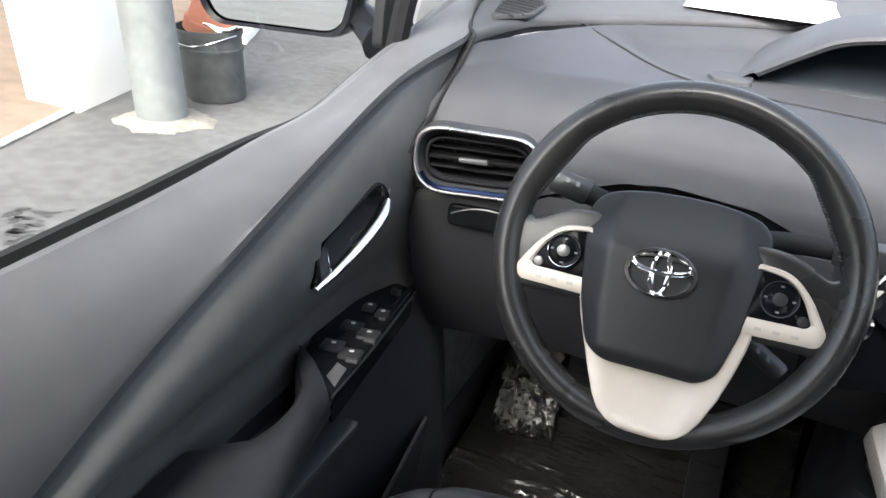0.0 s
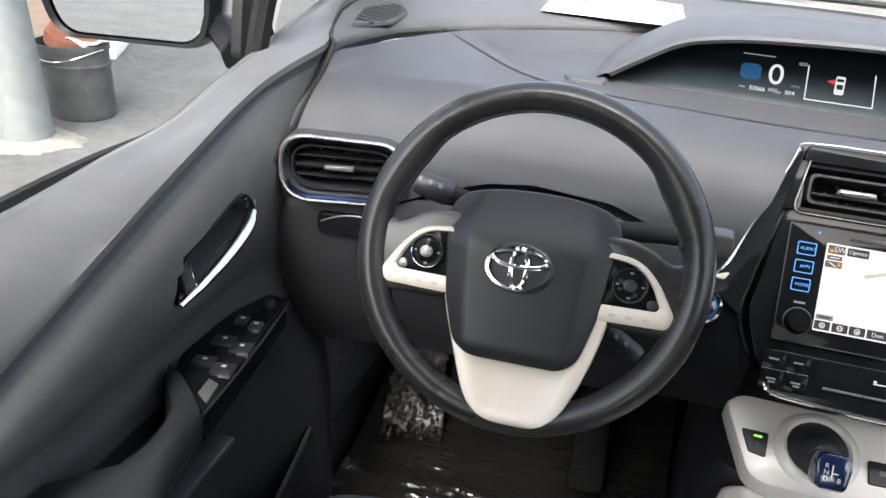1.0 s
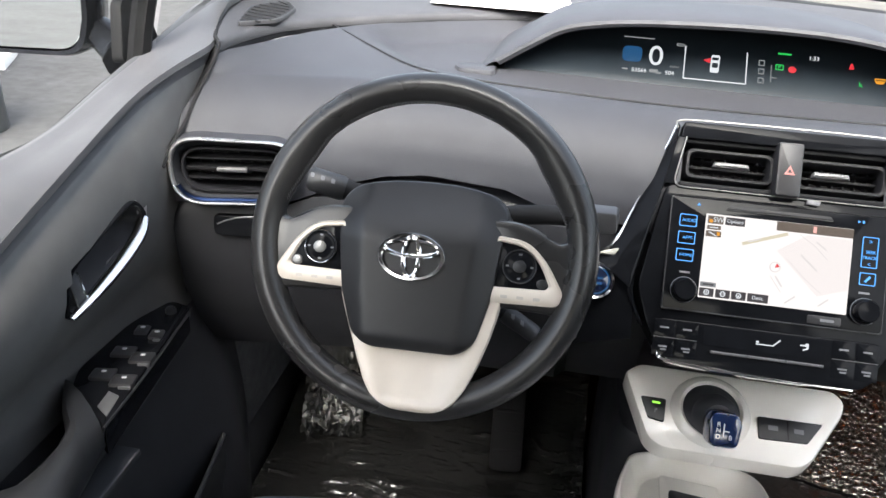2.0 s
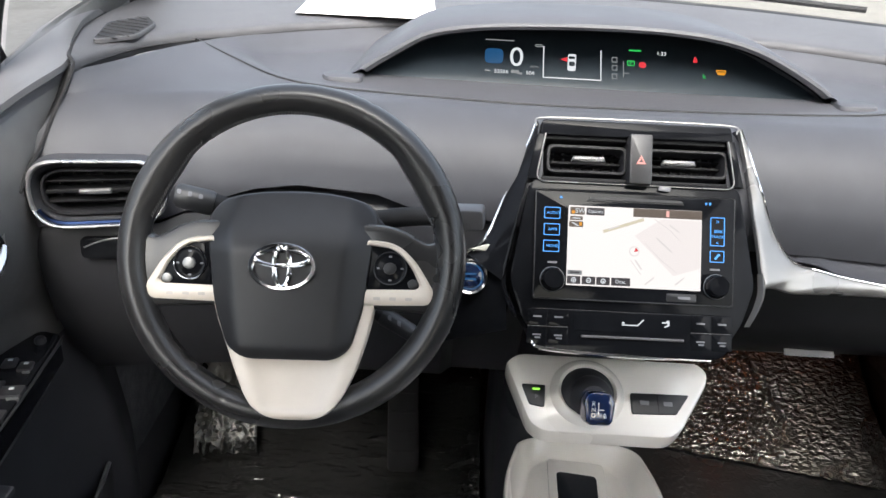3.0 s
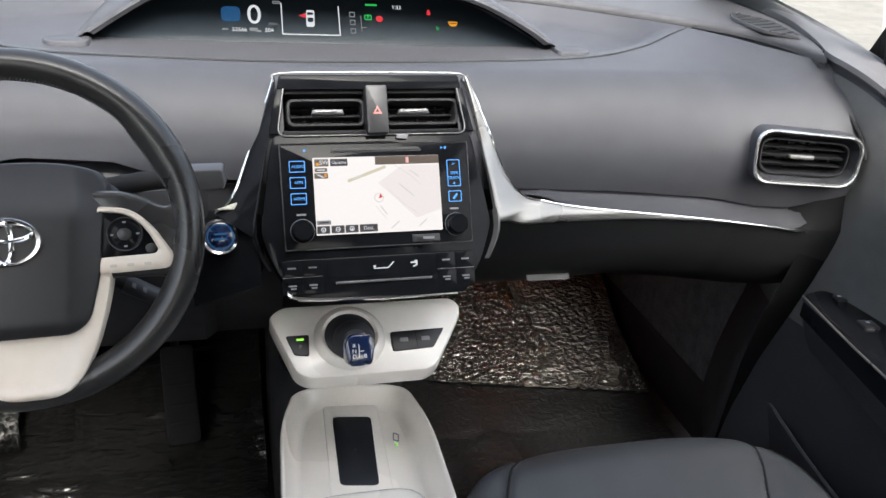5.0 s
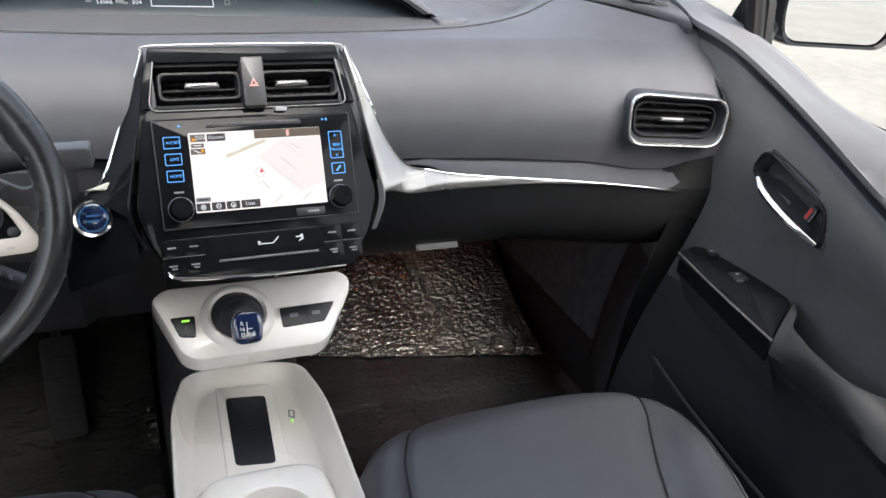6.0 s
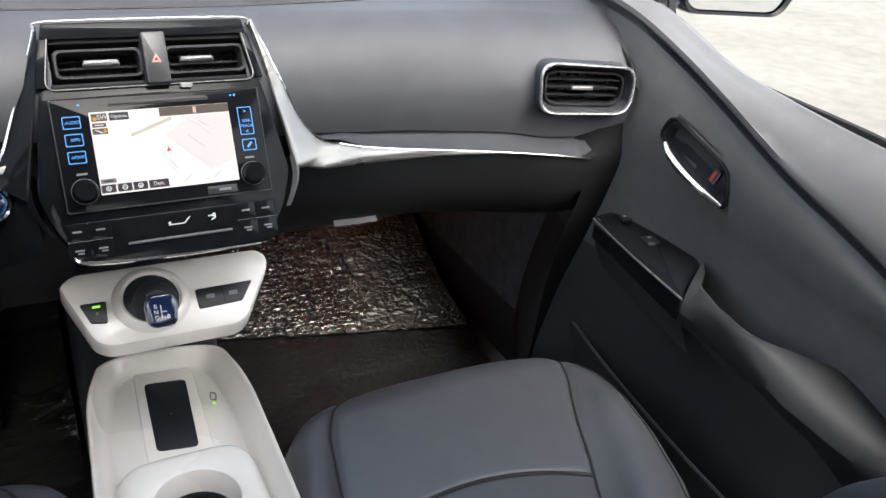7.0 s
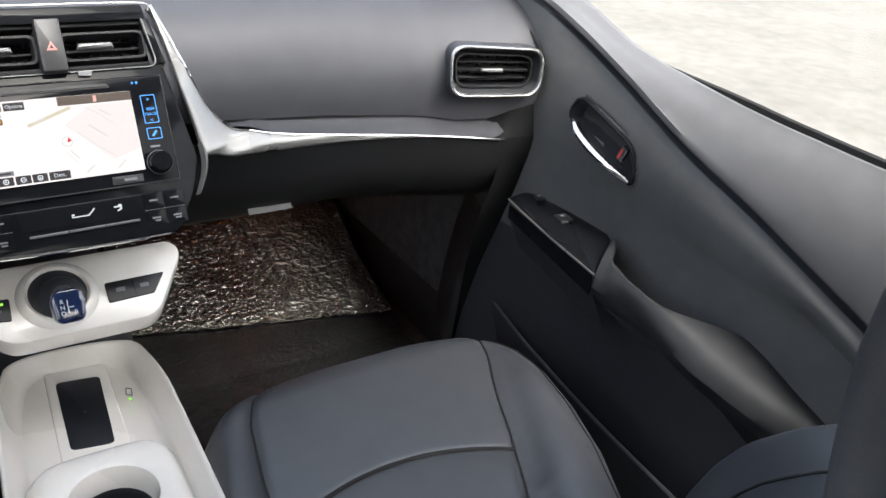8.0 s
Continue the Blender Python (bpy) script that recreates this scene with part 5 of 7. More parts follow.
    part("charge_lamp", plate(shifted(wm, -0.016, 0, 0), [(-0.003, -0.003), (0.003, -0.003), (0.003, 0.003)], 0.0, 0.001), S_LIME, t, "lime charge lamp", smooth=False)
    # cup holder block
    bm = bmesh.new()
    cc, k = Vector((-0.028, 0.628)), 48
    outer, hole = [], []
    for j in range(k):
        a = 2 * math.pi * j / k
        dx, dy = math.cos(a), math.sin(a)
        lim = ((abs(dx) / 0.08) ** 5 + (abs(dy) / (0.088 if dy > 0 else 0.16)) ** 5) ** -0.2
        outer.append(Vector((cc.x + dx * lim, cc.y + dy * lim)))
        hole.append(Vector((dx, dy)))
    ladder(bm, [[(cc.x + (p.x - cc.x) * f, cc.y + (p.y - cc.y) * f, z) for p in outer] for f, z in ((1.1, 0.518), (1.06, 0.5225), (1.02, 0.528), (0.97, 0.5365), (0.92, 0.543), (0.86, 0.5462), (0.8, 0.547))] + [[(cc.x + h.x * 0.052, cc.y + h.y * 0.052, 0.547) for h in hole], [(cc.x + h.x * 0.048, cc.y + h.y * 0.048, 0.545) for h in hole], [(cc.x + h.x * 0.045, cc.y + h.y * 0.045, 0.535) for h in hole], [(cc.x + h.x * 0.042, cc.y + h.y * 0.042, 0.515) for h in hole]])
    part("cup_holder", bm, WHITE, t, "white cup holder collar")
    bm = lathe(Matrix.Translation((cc.x, cc.y, 0)), [(0.042, 0.516), (0.039, 0.51), (0.036, 0.46), (0.0, 0.458)], 40)
    part("cup_well", bm, PADDARK, t, "black cup well")
    part("side_wall", box((-0.02, 1.14, 0.4), (0.2, 0.4, 0.32), 0.03), BLACK, t)


console()


# ---- steering wheel ----
TILT_W = radians(24)
WHEEL = basis((-0.355, 0.672, 0.926), (1, 0, 0), (0, math.sin(TILT_W), math.cos(TILT_W)), (0, -math.cos(TILT_W), math.sin(TILT_W))) @ Matrix.Rotation(radians(1.7), 4, "Z")
RIM_SEAMS = (64, 127, 246, 293)


def wheel():
    m = WHEEL
    t = thing("steering_wheel", "black leather steering wheel with ivory spokes", "steering wheel", place=m.translation)
    k, n = 288, 20

    def bump(a, lo, hi, soft):
        return step((a - lo) / soft) * step((hi - a) / soft)

    def rim_at(deg, c, lift=0.0):
        """A point of the rim's skin: deg round the wheel, c round its section."""
        b = radians(deg)
        side = min(abs((deg - 90 + 180) % 360 - 180), 180)
        grip = bump(side, 42, 78, 14)
        groove = 1 - 0.055 * sum(math.exp(-(((deg - q + 180) % 360 - 180) / 0.55) ** 2) for q in RIM_SEAMS)
        rw, rt = (0.0143 * groove + lift), (0.0165 * groove + lift)
        cc, sc = math.cos(c), math.sin(c)
        inner = rw + 0.0042 * grip if cc < 0 else rw
        sq = 1 - 0.06 * math.sin(2 * c) ** 2
        r = cc * inner * sq
        return m @ Vector((math.cos(b) * (0.1467 + r), math.sin(b) * (0.1452 + r) - 0.001, sc * rt * sq))

    rings = [[rim_at(360 * i / k, 2 * math.pi * j / n) for j in range(n)] for i in range(k)]
    rings.append(rings[0])
    bm = bmesh.new()
    ladder(bm, rings)
    bmesh.ops.remove_doubles(bm, verts=bm.verts, dist=1e-6)
    rim = part("rim", bm, LEATHER, t, "black leather rim with thumb grips")
    for a in RIM_SEAMS:
        part("rim_seam", tube([rim_at(a, c, -0.0002) for c in np.linspace(0, 2 * math.pi, 32)[:-1]], 0.0004, 5, True), SEAM, rim)
    for lo, hi in ((14, 62), (66, 125), (129, 166)):
        cnt = int((hi - lo) * 0.8)
        bm = bmesh.new()
        for q in range(cnt):
            b = lo + (hi - lo) * (q + 0.5) / cnt
            tube([rim_at(b - 0.45, math.pi - 0.42, 0.0003), rim_at(b, math.pi - 0.34, 0.0012), rim_at(b + 0.45, math.pi - 0.24, 0.0003)], 0.0007, 5, bm=bm)
        tagged(part("rim_stitching", bm, THREAD, rim), kind="stuff")
    # airbag cover: a flat face that bends back at the top and falls off along both flanks
    out = rounded([(-0.038, -0.0945), (0.044, -0.0945), (0.058, -0.084), (0.0685, -0.045), (0.0755, 0.012), (0.0785, 0.036), (0.068, 0.0505), (0.05, 0.0555), (0.028, 0.0588), (0.0, 0.0598), (-0.028, 0.0588), (-0.05, 0.0555), (-0.07, 0.0505), (-0.0805, 0.036), (-0.0765, 0.012), (-0.0685, -0.045), (-0.055, -0.084)], 0.009, 4)
    c = Vector((0.0, -0.02))

    def dome(u, v):
        edge = interp(v, [(-0.1, 0.04), (-0.05, 0.0475), (0.03, 0.054), (0.06, 0.05)])
        w = 0.0225 + 0.0012 * math.cos(u * 30)
        over = max(0.0, abs(u) - edge + 0.003)
        w -= 0.62 * over * over / (over + 0.006)
        top = max(0.0, v)
        w -= 0.9 * top * top / (top + 0.035)
        low = max(0.0, -0.082 - v)
        w -= 0.5 * low * low / (low + 0.004)
        return w

    bm = bmesh.new()
    rr = []
    for f, drop in ((1.0, 0.03), (1.0, 0.0045), (0.997, 0.002), (0.988, 0.0004), (0.975, 0)) + tuple((q / 24, 0) for q in range(23, 0, -1)):
        ring = []
        for p in out:
            u, v = c.x + (p[0] - c.x) * f, c.y + (p[1] - c.y) * f
            ring.append(m @ Vector((u, v, dome(u, v) - drop)))
        rr.append(ring)
    ladder(bm, rr, True, (True, True))
    part("airbag_cover", bm, mat("grained_black_airbag_plastic", (0.0165, 0.0165, 0.018), 0.42, bump=0.12, grain=1800, wear=0.05, spec=0.4), t, "grained charcoal airbag cover")
    # oval badge of three chrome rings
    em = shifted(m, -0.004, -0.010, 0.0235)
    em_t = part("badge", lathe(em @ Matrix.Diagonal((1.44, 1.0, 1, 1)), [(0.0218, -0.003), (0.0218, 0.0015), (0.0207, 0.0036), (0.0186, 0.0036), (0.0174, 0.0015), (0.0174, -0.003)], 48), BADGE, t, "chrome oval badge")
    for a, b, cy in ((0.009, 0.0185, 0.0), (0.0245, 0.007, 0.0075)):
        part("badge_ring", tube([em @ Vector((a * math.cos(2 * math.pi * i / 32) * (0.78 if a < 0.02 else 1), cy + b * math.sin(2 * math.pi * i / 32), 0.0015)) for i in range(32)], 0.0024, 8, True, flat=0.9), BADGE, em_t)
    # ivory lower spoke: a scooped tongue that laps over the rim
    left = [(-0.037, -0.0725), (-0.06, -0.0655), (-0.08, -0.058), (-0.105, -0.048), (-0.125, -0.039), (-0.136, -0.032), (-0.143, -0.023), (-0.1475, -0.012), (-0.1495, 0.004)]
    right = [(-0.037, 0.0795), (-0.06, 0.0755), (-0.08, 0.0705), (-0.105, 0.0625), (-0.125, 0.0535), (-0.136, 0.0465), (-0.143, 0.0385), (-0.1475, 0.028), (-0.1495, 0.01)]
    rows = []
    for q in range(41):
        v = -0.037 - 0.1125 * math.sin(math.pi / 2 * q / 40) ** 0.9
        ul, ur = interp(-v, [(-p[0], p[1]) for p in left]), interp(-v, [(-p[0], p[1]) for p in right])
        row = []
        for f, drop in ((0.0, 0.022), (0.0, 0.0035), (0.012, 0.001), (0.035, 0.0), (0.1, 0.0), (0.16, 0.0008), (0.21, 0.0036), (0.35, 0.0042), (0.5, 0.0044), (0.65, 0.0042), (0.79, 0.0036), (0.84, 0.0008), (0.9, 0.0), (0.965, 0.0), (0.988, 0.001), (1.0, 0.0035), (1.0, 0.022)):
            flat = step((v + 0.143) / 0.006)
            base = interp(-v, [(0.037, 0.006), (0.09, 0.0115), (0.12, 0.0165), (0.14, 0.0195), (0.146, 0.019), (0.1485, 0.0165), (0.1496, 0.013)])
            row.append(m @ Vector((ul + (ur - ul) * f, v, base - (drop if f in (0.0, 1.0) or f < 0.05 or f > 0.95 else drop * flat))))
        rows.append(row)
    part("lower_spoke", grid_mesh(rows), IVORY, t, "ivory lower spoke trim")
    for s in (-1, 1):
        # leather arm between hub and rim
        arm = rounded([(s * 0.06, 0.031), (s * 0.088, 0.03), (s * 0.103, 0.0255), (s * 0.115, 0.0185), (s * 0.126, 0.0135), (s * 0.1335, 0.0165), (s * 0.137, 0.03), (s * 0.146, 0.046), (s * 0.148, -0.07), (s * 0.138, -0.066), (s * 0.132, -0.054), (s * 0.12, -0.05), (s * 0.06, -0.048)][:: s], 0.01)
        part("spoke_arm", plate(m, arm, -0.014, 0.0055, 0.006), LEATHER, t)
        o = rounded([(s * 0.07, 0.0165), (s * 0.098, 0.0135), (s * 0.116, -0.004), (s * 0.1325, -0.031), (s * 0.128, -0.0425), (s * 0.066, -0.044)][:: s], [0.004, 0.014, 0.01, 0.01, 0.008, 0.002][:: s], 5)
        i = rounded([(s * 0.07, 0.0115), (s * 0.095, 0.0085), (s * 0.11, -0.006), (s * 0.119, -0.025), (s * 0.116, -0.0285), (s * 0.066, -0.0295)][:: s], [0.004, 0.014, 0.01, 0.006, 0.004, 0.002][:: s], 5)
        part("spoke_trim", band(m, o, i, -0.004, 0.0095, 0.002), IVORY, t, "ivory spoke trim")
        pod = part("switch_pod", plate(m, [(p[0] * 0.995, p[1]) for p in i], -0.004, 0.0065, 0.001), PIANO, t, "gloss black switch pod")
        dm = shifted(m, s * 0.0915, -0.0095, 0.0065)
        part("dial", lathe(dm, [(0.0155, 0), (0.0155, 0.0022), (0.0142, 0.003), (0.013, 0.0022), (0.011, 0.0022), (0.0055, 0.0042), (0.0, 0.0045)], 32), PIANO, pod)
        part("dial_ring", lathe(dm, [(0.0142, 0.0029), (0.0149, 0.0034), (0.0155, 0.0022)], 32), CHROME if s < 0 else BUTTON, pod)
        part("dial_centre", plate(shifted(dm, 0, 0, 0.0042), oval(0, 0, 0.006, 0.0055, 16), 0, 0.0014, 0.0006), GLOSSTRIM if s < 0 else BUTTON, pod)
        for a in range(4):
            part("dial_mark", plate(shifted(dm, 0.0108 * math.cos(a * math.pi / 2), 0.0108 * math.sin(a * math.pi / 2), 0.0022), rect(0, 0, 0.003, 0.0016), 0, 0.0005), DIMPRINT, pod, smooth=False)
        part("small_button", plate(shifted(m, s * 0.1125, -0.0235, 0.0065), oval(0, 0, 0.0048, 0.0045, 16), 0, 0.002, 0.0008), GLOSSTRIM if s < 0 else BUTTON, pod)
        for u in (0.08, 0.0945, 0.109):
            part("key_print", plate(shifted(m, s * u, -0.0372, 0.0094), rect(0, 0, 0.006, 0.0028, 0.0006), 0, 0.0004), mat("faded_print", (0.5, 0.45, 0.4), 0.5), t, smooth=False)


wheel()


def column():
    m = WHEEL
    t = thing("steering_column", "black plastic steering column shroud", "steering column", place=(-0.354, 0.8, 0.87))
    o = rounded([(-0.07, -0.065), (0.07, -0.065), (0.09, 0.0), (0.075, 0.045), (-0.075, 0.045), (-0.09, 0.0)], 0.03, 5)
    part("shroud", plate(m, o, -0.2, -0.045, 0.012), BLACK, t)
    part("hub_cover", plate(m, [(p[0] * 0.9, p[1] * 0.95) for p in o], -0.06, -0.012, 0.006), BLACK, t)

    def stalk(name, label, pts, radii, tip, tip_w, tip_h, prints):
        s = thing(name, label, "control stalk", "steering column stalks", place=pts[0])
        line = smoothline(pts, 6)
        rad = [radii[0] + (radii[1] - radii[0]) * i / (len(line) - 1) for i in range(len(line))]
        part("stem", tube(line, rad, 12), RUBBER, s)
        a, b = Vector(pts[-2]), Vector(pts[-1])
        ax = (b - a).normalized()
        tm = basis(b, ax, Vector((0, 0, 1)) - ax * ax.z, ax.cross(Vector((0, 0, 1)) - ax * ax.z))
        if tip_w < 0.025:
            part("end_cap", tube([b - ax * 0.022, b - ax * 0.018, b + ax * (tip_w - 0.004), b + ax * tip_w], [tip_h * 0.9, tip_h, tip_h * 0.95, tip_h * 0.75], 14), tip, s)
            for q in range(prints):
                pc = b + ax * (-0.012 + 0.011 * q) + Vector((0, -0.75, 0.66)) * (tip_h + 0.0004)
                part("stalk_print", plate(basis(pc, ax, Vector((0, 0.66, 0.75)), Vector((0, -0.75, 0.66))), rect(0, 0, 0.004, 0.005, 0.001), 0, 0.0004), DIMPRINT, s, smooth=False)
            return s
        part("end_cap", plate(tm, rounded([(-0.02, -tip_h), (tip_w, -tip_h * 0.9), (tip_w, tip_h * 0.9), (-0.02, tip_h)], 0.005), -0.01, 0.011, 0.003), tip, s)
        for q in range(prints):
            part("stalk_print", plate(shifted(tm, -0.012 + 0.011 * q, 0.002, 0.0112), rect(0, 0, 0.005, 0.007, 0.001), 0, 0.0004), DIMPRINT, s, smooth=False)
        return s

    stalk("light_stalk", "black turn signal stalk with white light symbols", [(-0.405, 0.79, 0.914), (-0.45, 0.785, 0.925), (-0.48, 0.78, 0.9335)], (0.0085, 0.0125), STALKCAP, 0.018, 0.0135, 3)
    stalk("wiper_stalk", "black wiper stalk with grey flat end", [(-0.3, 0.79, 0.915), (-0.25, 0.785, 0.926), (-0.205, 0.78, 0.93)], (0.011, 0.0095), STALKEND, 0.03, 0.0125, 2)
    stalk("cruise_stalk", "short black cruise control stalk", [(-0.3, 0.72, 0.86), (-0.275, 0.715, 0.845), (-0.255, 0.71, 0.836)], (0.007, 0.008), BLACK, 0.016, 0.0095, 2)


column()


# ---- doors ----
def eased(y, table):
    return sum(interp(y + 0.015 * q, table) for q in range(-3, 4)) / 7


def seal_z(y, s=-1):
    sag = -0.0065 * step((y - 0.6) / 0.14) * step((1.06 - y) / 0.12) if s < 0 else 0.0
    return sag + (-0.004 if s < 0 else -0.014) * step((0.86 - y) / 0.14) + eased(y, [(-0.6, 0.955), (0.33, 0.958), (0.5, 0.963), (0.6, 0.972), (0.71, 0.984), (0.77, 0.998), (0.85, 1.0145), (0.93, 1.033), (1.0, 1.044), (1.08, 1.056), (1.2, 1.069), (1.35, 1.085)])


CREASE = {
    -1: [(-0.6, 0.72), (0.0, 0.745), (0.2, 0.79), (0.29, 0.832), (0.388, 0.876), (0.488, 0.909), (0.6, 0.947), (0.697, 0.977), (0.765, 1.0), (0.825, 1.016), (0.875, 1.024), (0.93, 1.03), (1.05, 1.041), (1.35, 1.053)],
    1: [(-0.6, 0.72), (0.0, 0.73), (0.15, 0.762), (0.257, 0.801), (0.371, 0.84), (0.445, 0.867), (0.539, 0.892), (0.595, 0.914), (0.653, 0.938), (0.713, 0.962), (0.77, 0.987), (0.815, 1.008), (0.86, 1.026), (0.9, 1.031), (0.944, 1.034), (1.05, 1.041), (1.35, 1.053)],
}


def crease_z(y, s=-1):
    return eased(y, CREASE[s])


BEZ = {-1: [(0.626, 0.812), (0.638, 0.862), (0.756, 0.899), (0.782, 0.868)], 1: [(0.628, 0.802), (0.638, 0.86), (0.748, 0.905), (0.766, 0.866)]}


def in_poly(p, poly):
    inside = False
    for i in range(len(poly)):
        a, b = poly[i - 1], poly[i]
        if (a[1] > p[1]) != (b[1] > p[1]) and p[0] < (b[0] - a[0]) * (p[1] - a[1]) / (b[1] - a[1]) + a[0]:
            inside = not inside
    return inside


def door(s):
    side = "driver" if s < 0 else "passenger"
    t = thing("door", "closed charcoal %s door with %s" % (side, "four window switches" if s < 0 else "one window switch"), "car door", "front doors", place=(s * 0.72, 0.4, 0.6))
    ys = [-0.6 + 1.95 * i / 195 for i in range(196)]

    def section(y):
        zc = crease_z(y, s)
        zs = seal_z(y, s)
        h = zs - zc
        gd = step((0.9 - y) / 0.16)
        deep = 0.6 if s < 0 else 1.0
        low = min(0.765, zc - 0.06)
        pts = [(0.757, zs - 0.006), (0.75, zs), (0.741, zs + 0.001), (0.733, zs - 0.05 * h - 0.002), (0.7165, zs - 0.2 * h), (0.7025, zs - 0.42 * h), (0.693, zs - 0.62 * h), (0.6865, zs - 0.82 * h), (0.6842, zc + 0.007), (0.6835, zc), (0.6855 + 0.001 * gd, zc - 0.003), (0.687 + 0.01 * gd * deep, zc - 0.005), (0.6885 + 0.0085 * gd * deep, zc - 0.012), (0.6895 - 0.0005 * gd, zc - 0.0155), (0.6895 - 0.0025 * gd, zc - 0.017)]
        for k in range(1, 13):
            f = k / 12
            pts.append((0.6895 - 0.0025 * gd * (1 - f) ** 4 - (0.015 if s < 0 else 0.009) * math.sin(math.pi * f ** 0.8) * gd + (0.022 if s < 0 else 0.004) * f ** 3, zc - 0.018 + (low - zc + 0.018) * f))
        pts += [(0.713, low - 0.03), (0.71, 0.7), (0.7, 0.64), (0.685, 0.56), (0.672, 0.45), (0.665, 0.33)] if s < 0 else [(0.694, low - 0.03), (0.695, 0.7), (0.695, 0.64), (0.685, 0.56), (0.672, 0.45), (0.665, 0.33)]
        return pts

    wrap_in = [(0.72, 0.6835), (0.78, 0.68), (0.83, 0.6725), (0.88, 0.665), (0.93, 0.6625), (0.955, 0.675), (1.02, 0.699), (1.13, 0.733), (1.25, 0.75), (1.4, 0.754)] if s < 0 else [(0.68, 0.6835), (0.74, 0.6795), (0.79, 0.67), (0.83, 0.66), (0.88, 0.6505), (0.93, 0.6485), (0.955, 0.662), (1.02, 0.69), (1.13, 0.729), (1.25, 0.75), (1.4, 0.754)]

    def inward(x, y):
        """The trim wraps inwards to meet the end of the dashboard."""
        g = sum(interp(y + q, wrap_in) for q in (-0.02, -0.01, 0, 0.01, 0.02)) / 5
        return 0.757 - (0.757 - x) * (0.757 - g) / (0.757 - 0.6835)

    rows = [[(s * inward(x, y), y, z) for y, (x, z) in ((y, section(y)[k]) for y in ys)] for k in range(len(section(0)))]

    def hole(i, j):
        p = rows[i][j]
        q = rows[i + 1][j + 1]
        c = ((p[1] + q[1]) / 2, (p[2] + q[2]) / 2)
        return not (abs(p[0]) < 0.72 and in_poly(c, [(0.7 + (q[0] - 0.7) * 0.97 + (-0.022 if s < 0 else -0.01), 0.856 + (q[1] - 0.856) * 0.97 + (0.012 if s < 0 else 0.0055)) for q in BEZ[s]]))

    part("upper_trim", grid_mesh(rows[:11]), DOORPAD, t, "soft grey upper door trim")
    # passenger groove is black plastic, its shade put into the colour
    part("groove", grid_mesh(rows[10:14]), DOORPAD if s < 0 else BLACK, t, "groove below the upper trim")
    split = -4 if s < 0 else -3
    part("inner_panel", grid_mesh(rows[13:split], lambda i, j: hole(i + 13, j)), DOORLOW, t)
    part("lower_panel", grid_mesh(rows[split - 1:]), BLACK, t, "black lower door panel")
    seal = [[(s * x, y, seal_z(y, s) + dz - 0.014 * step((y - 0.5) / 0.25)) for y in ys] for x, dz in ((0.7525, -0.004), (0.754, 0.006), (0.758, 0.008), (0.761, 0.0), (0.763, -0.03))]
    part("window_seal", grid_mesh(seal), RUBBER, t, "black rubber window seal")
    # handle cup, bezel and lever
    wrap = 0.05 if s < 0 else 0.13
    m = (basis((-0.6765, 0.678, 0.872), (wrap, 1, 0), (0, 0, 1), (1, -wrap, 0)) @ Matrix.Scale(0.968, 4)) if s < 0 else (basis((0.669, 0.69, 0.8655), (wrap, -1, 0), (0, 0, 1), (-1, -wrap, 0)) @ Matrix.Scale(0.986, 4))

    def yz(y, z):
        return (-s * (y - 0.7), z - 0.86)

    o = rounded([yz(*p) for p in BEZ[s]], 0.018, 5)
    if s > 0:
        o = o[::-1]
    cx = sum(p[0] for p in o) / len(o)
    cz = sum(p[1] for p in o) / len(o)

    def sc(f, g=None):
        return [(cx + (p[0] - cx) * f, cz + (p[1] - cz) * (g or f)) for p in o]

    part("handle_bezel", band(m, sc(1.02, 1.03), sc(0.95, 0.9), -0.004, 0.003, 0.0015), PIANO, t)
    bm = bmesh.new()
    ladder(bm, [[m @ Vector((*p, z)) for p in q] for q, z in ((sc(0.95, 0.9), 0.001), (sc(0.86, 0.76), -0.02), (sc(0.6, 0.5), -0.03))], True, (False, True))
    part("handle_cup", bm, BLACK, t, "black handle recess")
    lev = [m @ Vector((*yz(y, z), w)) for y, z, w in (((0.772, 0.868, 0.001), (0.75, 0.8575, 0.007), (0.715, 0.844, 0.009), (0.67, 0.829, 0.008), (0.632, 0.8165, 0.003)) if s < 0 else ((0.748, 0.861, 0.001), (0.733, 0.85, 0.006), (0.7, 0.835, 0.009), (0.665, 0.822, 0.008), (0.634, 0.811, 0.003)))]
    line = smoothline(lev, 6)
    h = part("handle_lever", tube(line, [0.0032 + 0.0034 * math.sin(math.pi * (0.12 + 0.88 * i / (len(line) - 1)) ** 0.8) for i in range(len(line))], 10, flat=1.25, up=(s, 0, 0)), CHROME, t, "chrome pull lever")
    lm = basis(m @ Vector((*yz(0.648, 0.84), -0.004)), (0, 0.9, 0.25), (0, -0.25, 0.9), (1, 0, 0)) if s < 0 else basis(m @ Vector((*yz(0.658, 0.845), -0.004)), (0, -0.9, -0.35), (0, -0.35, 0.9), (-1, 0, 0)) @ Matrix.Scale(0.72, 4)
    lock = part("lock_tab", plate(lm, rounded([(-0.008, -0.016), (0.008, -0.016), (0.007, 0.016), (-0.007, 0.016)], 0.003), -0.006, 0.006, 0.002), BLACK, t, "black lock tab")
    part("lock_edge", tube([lm @ Vector((0.008, v, 0.0055)) for v in (-0.015, 0, 0.015)], 0.0011, 5), CHROME, lock)
    if s > 0:
        part("unlocked_mark", plate(lm, rounded([(-0.004, -0.013), (0.002, -0.013), (0.002, 0.011), (-0.004, 0.011)], 0.001), 0.006, 0.0068), RED, lock, "red unlocked mark")
    # armrest with pull pocket
    L = s < 0
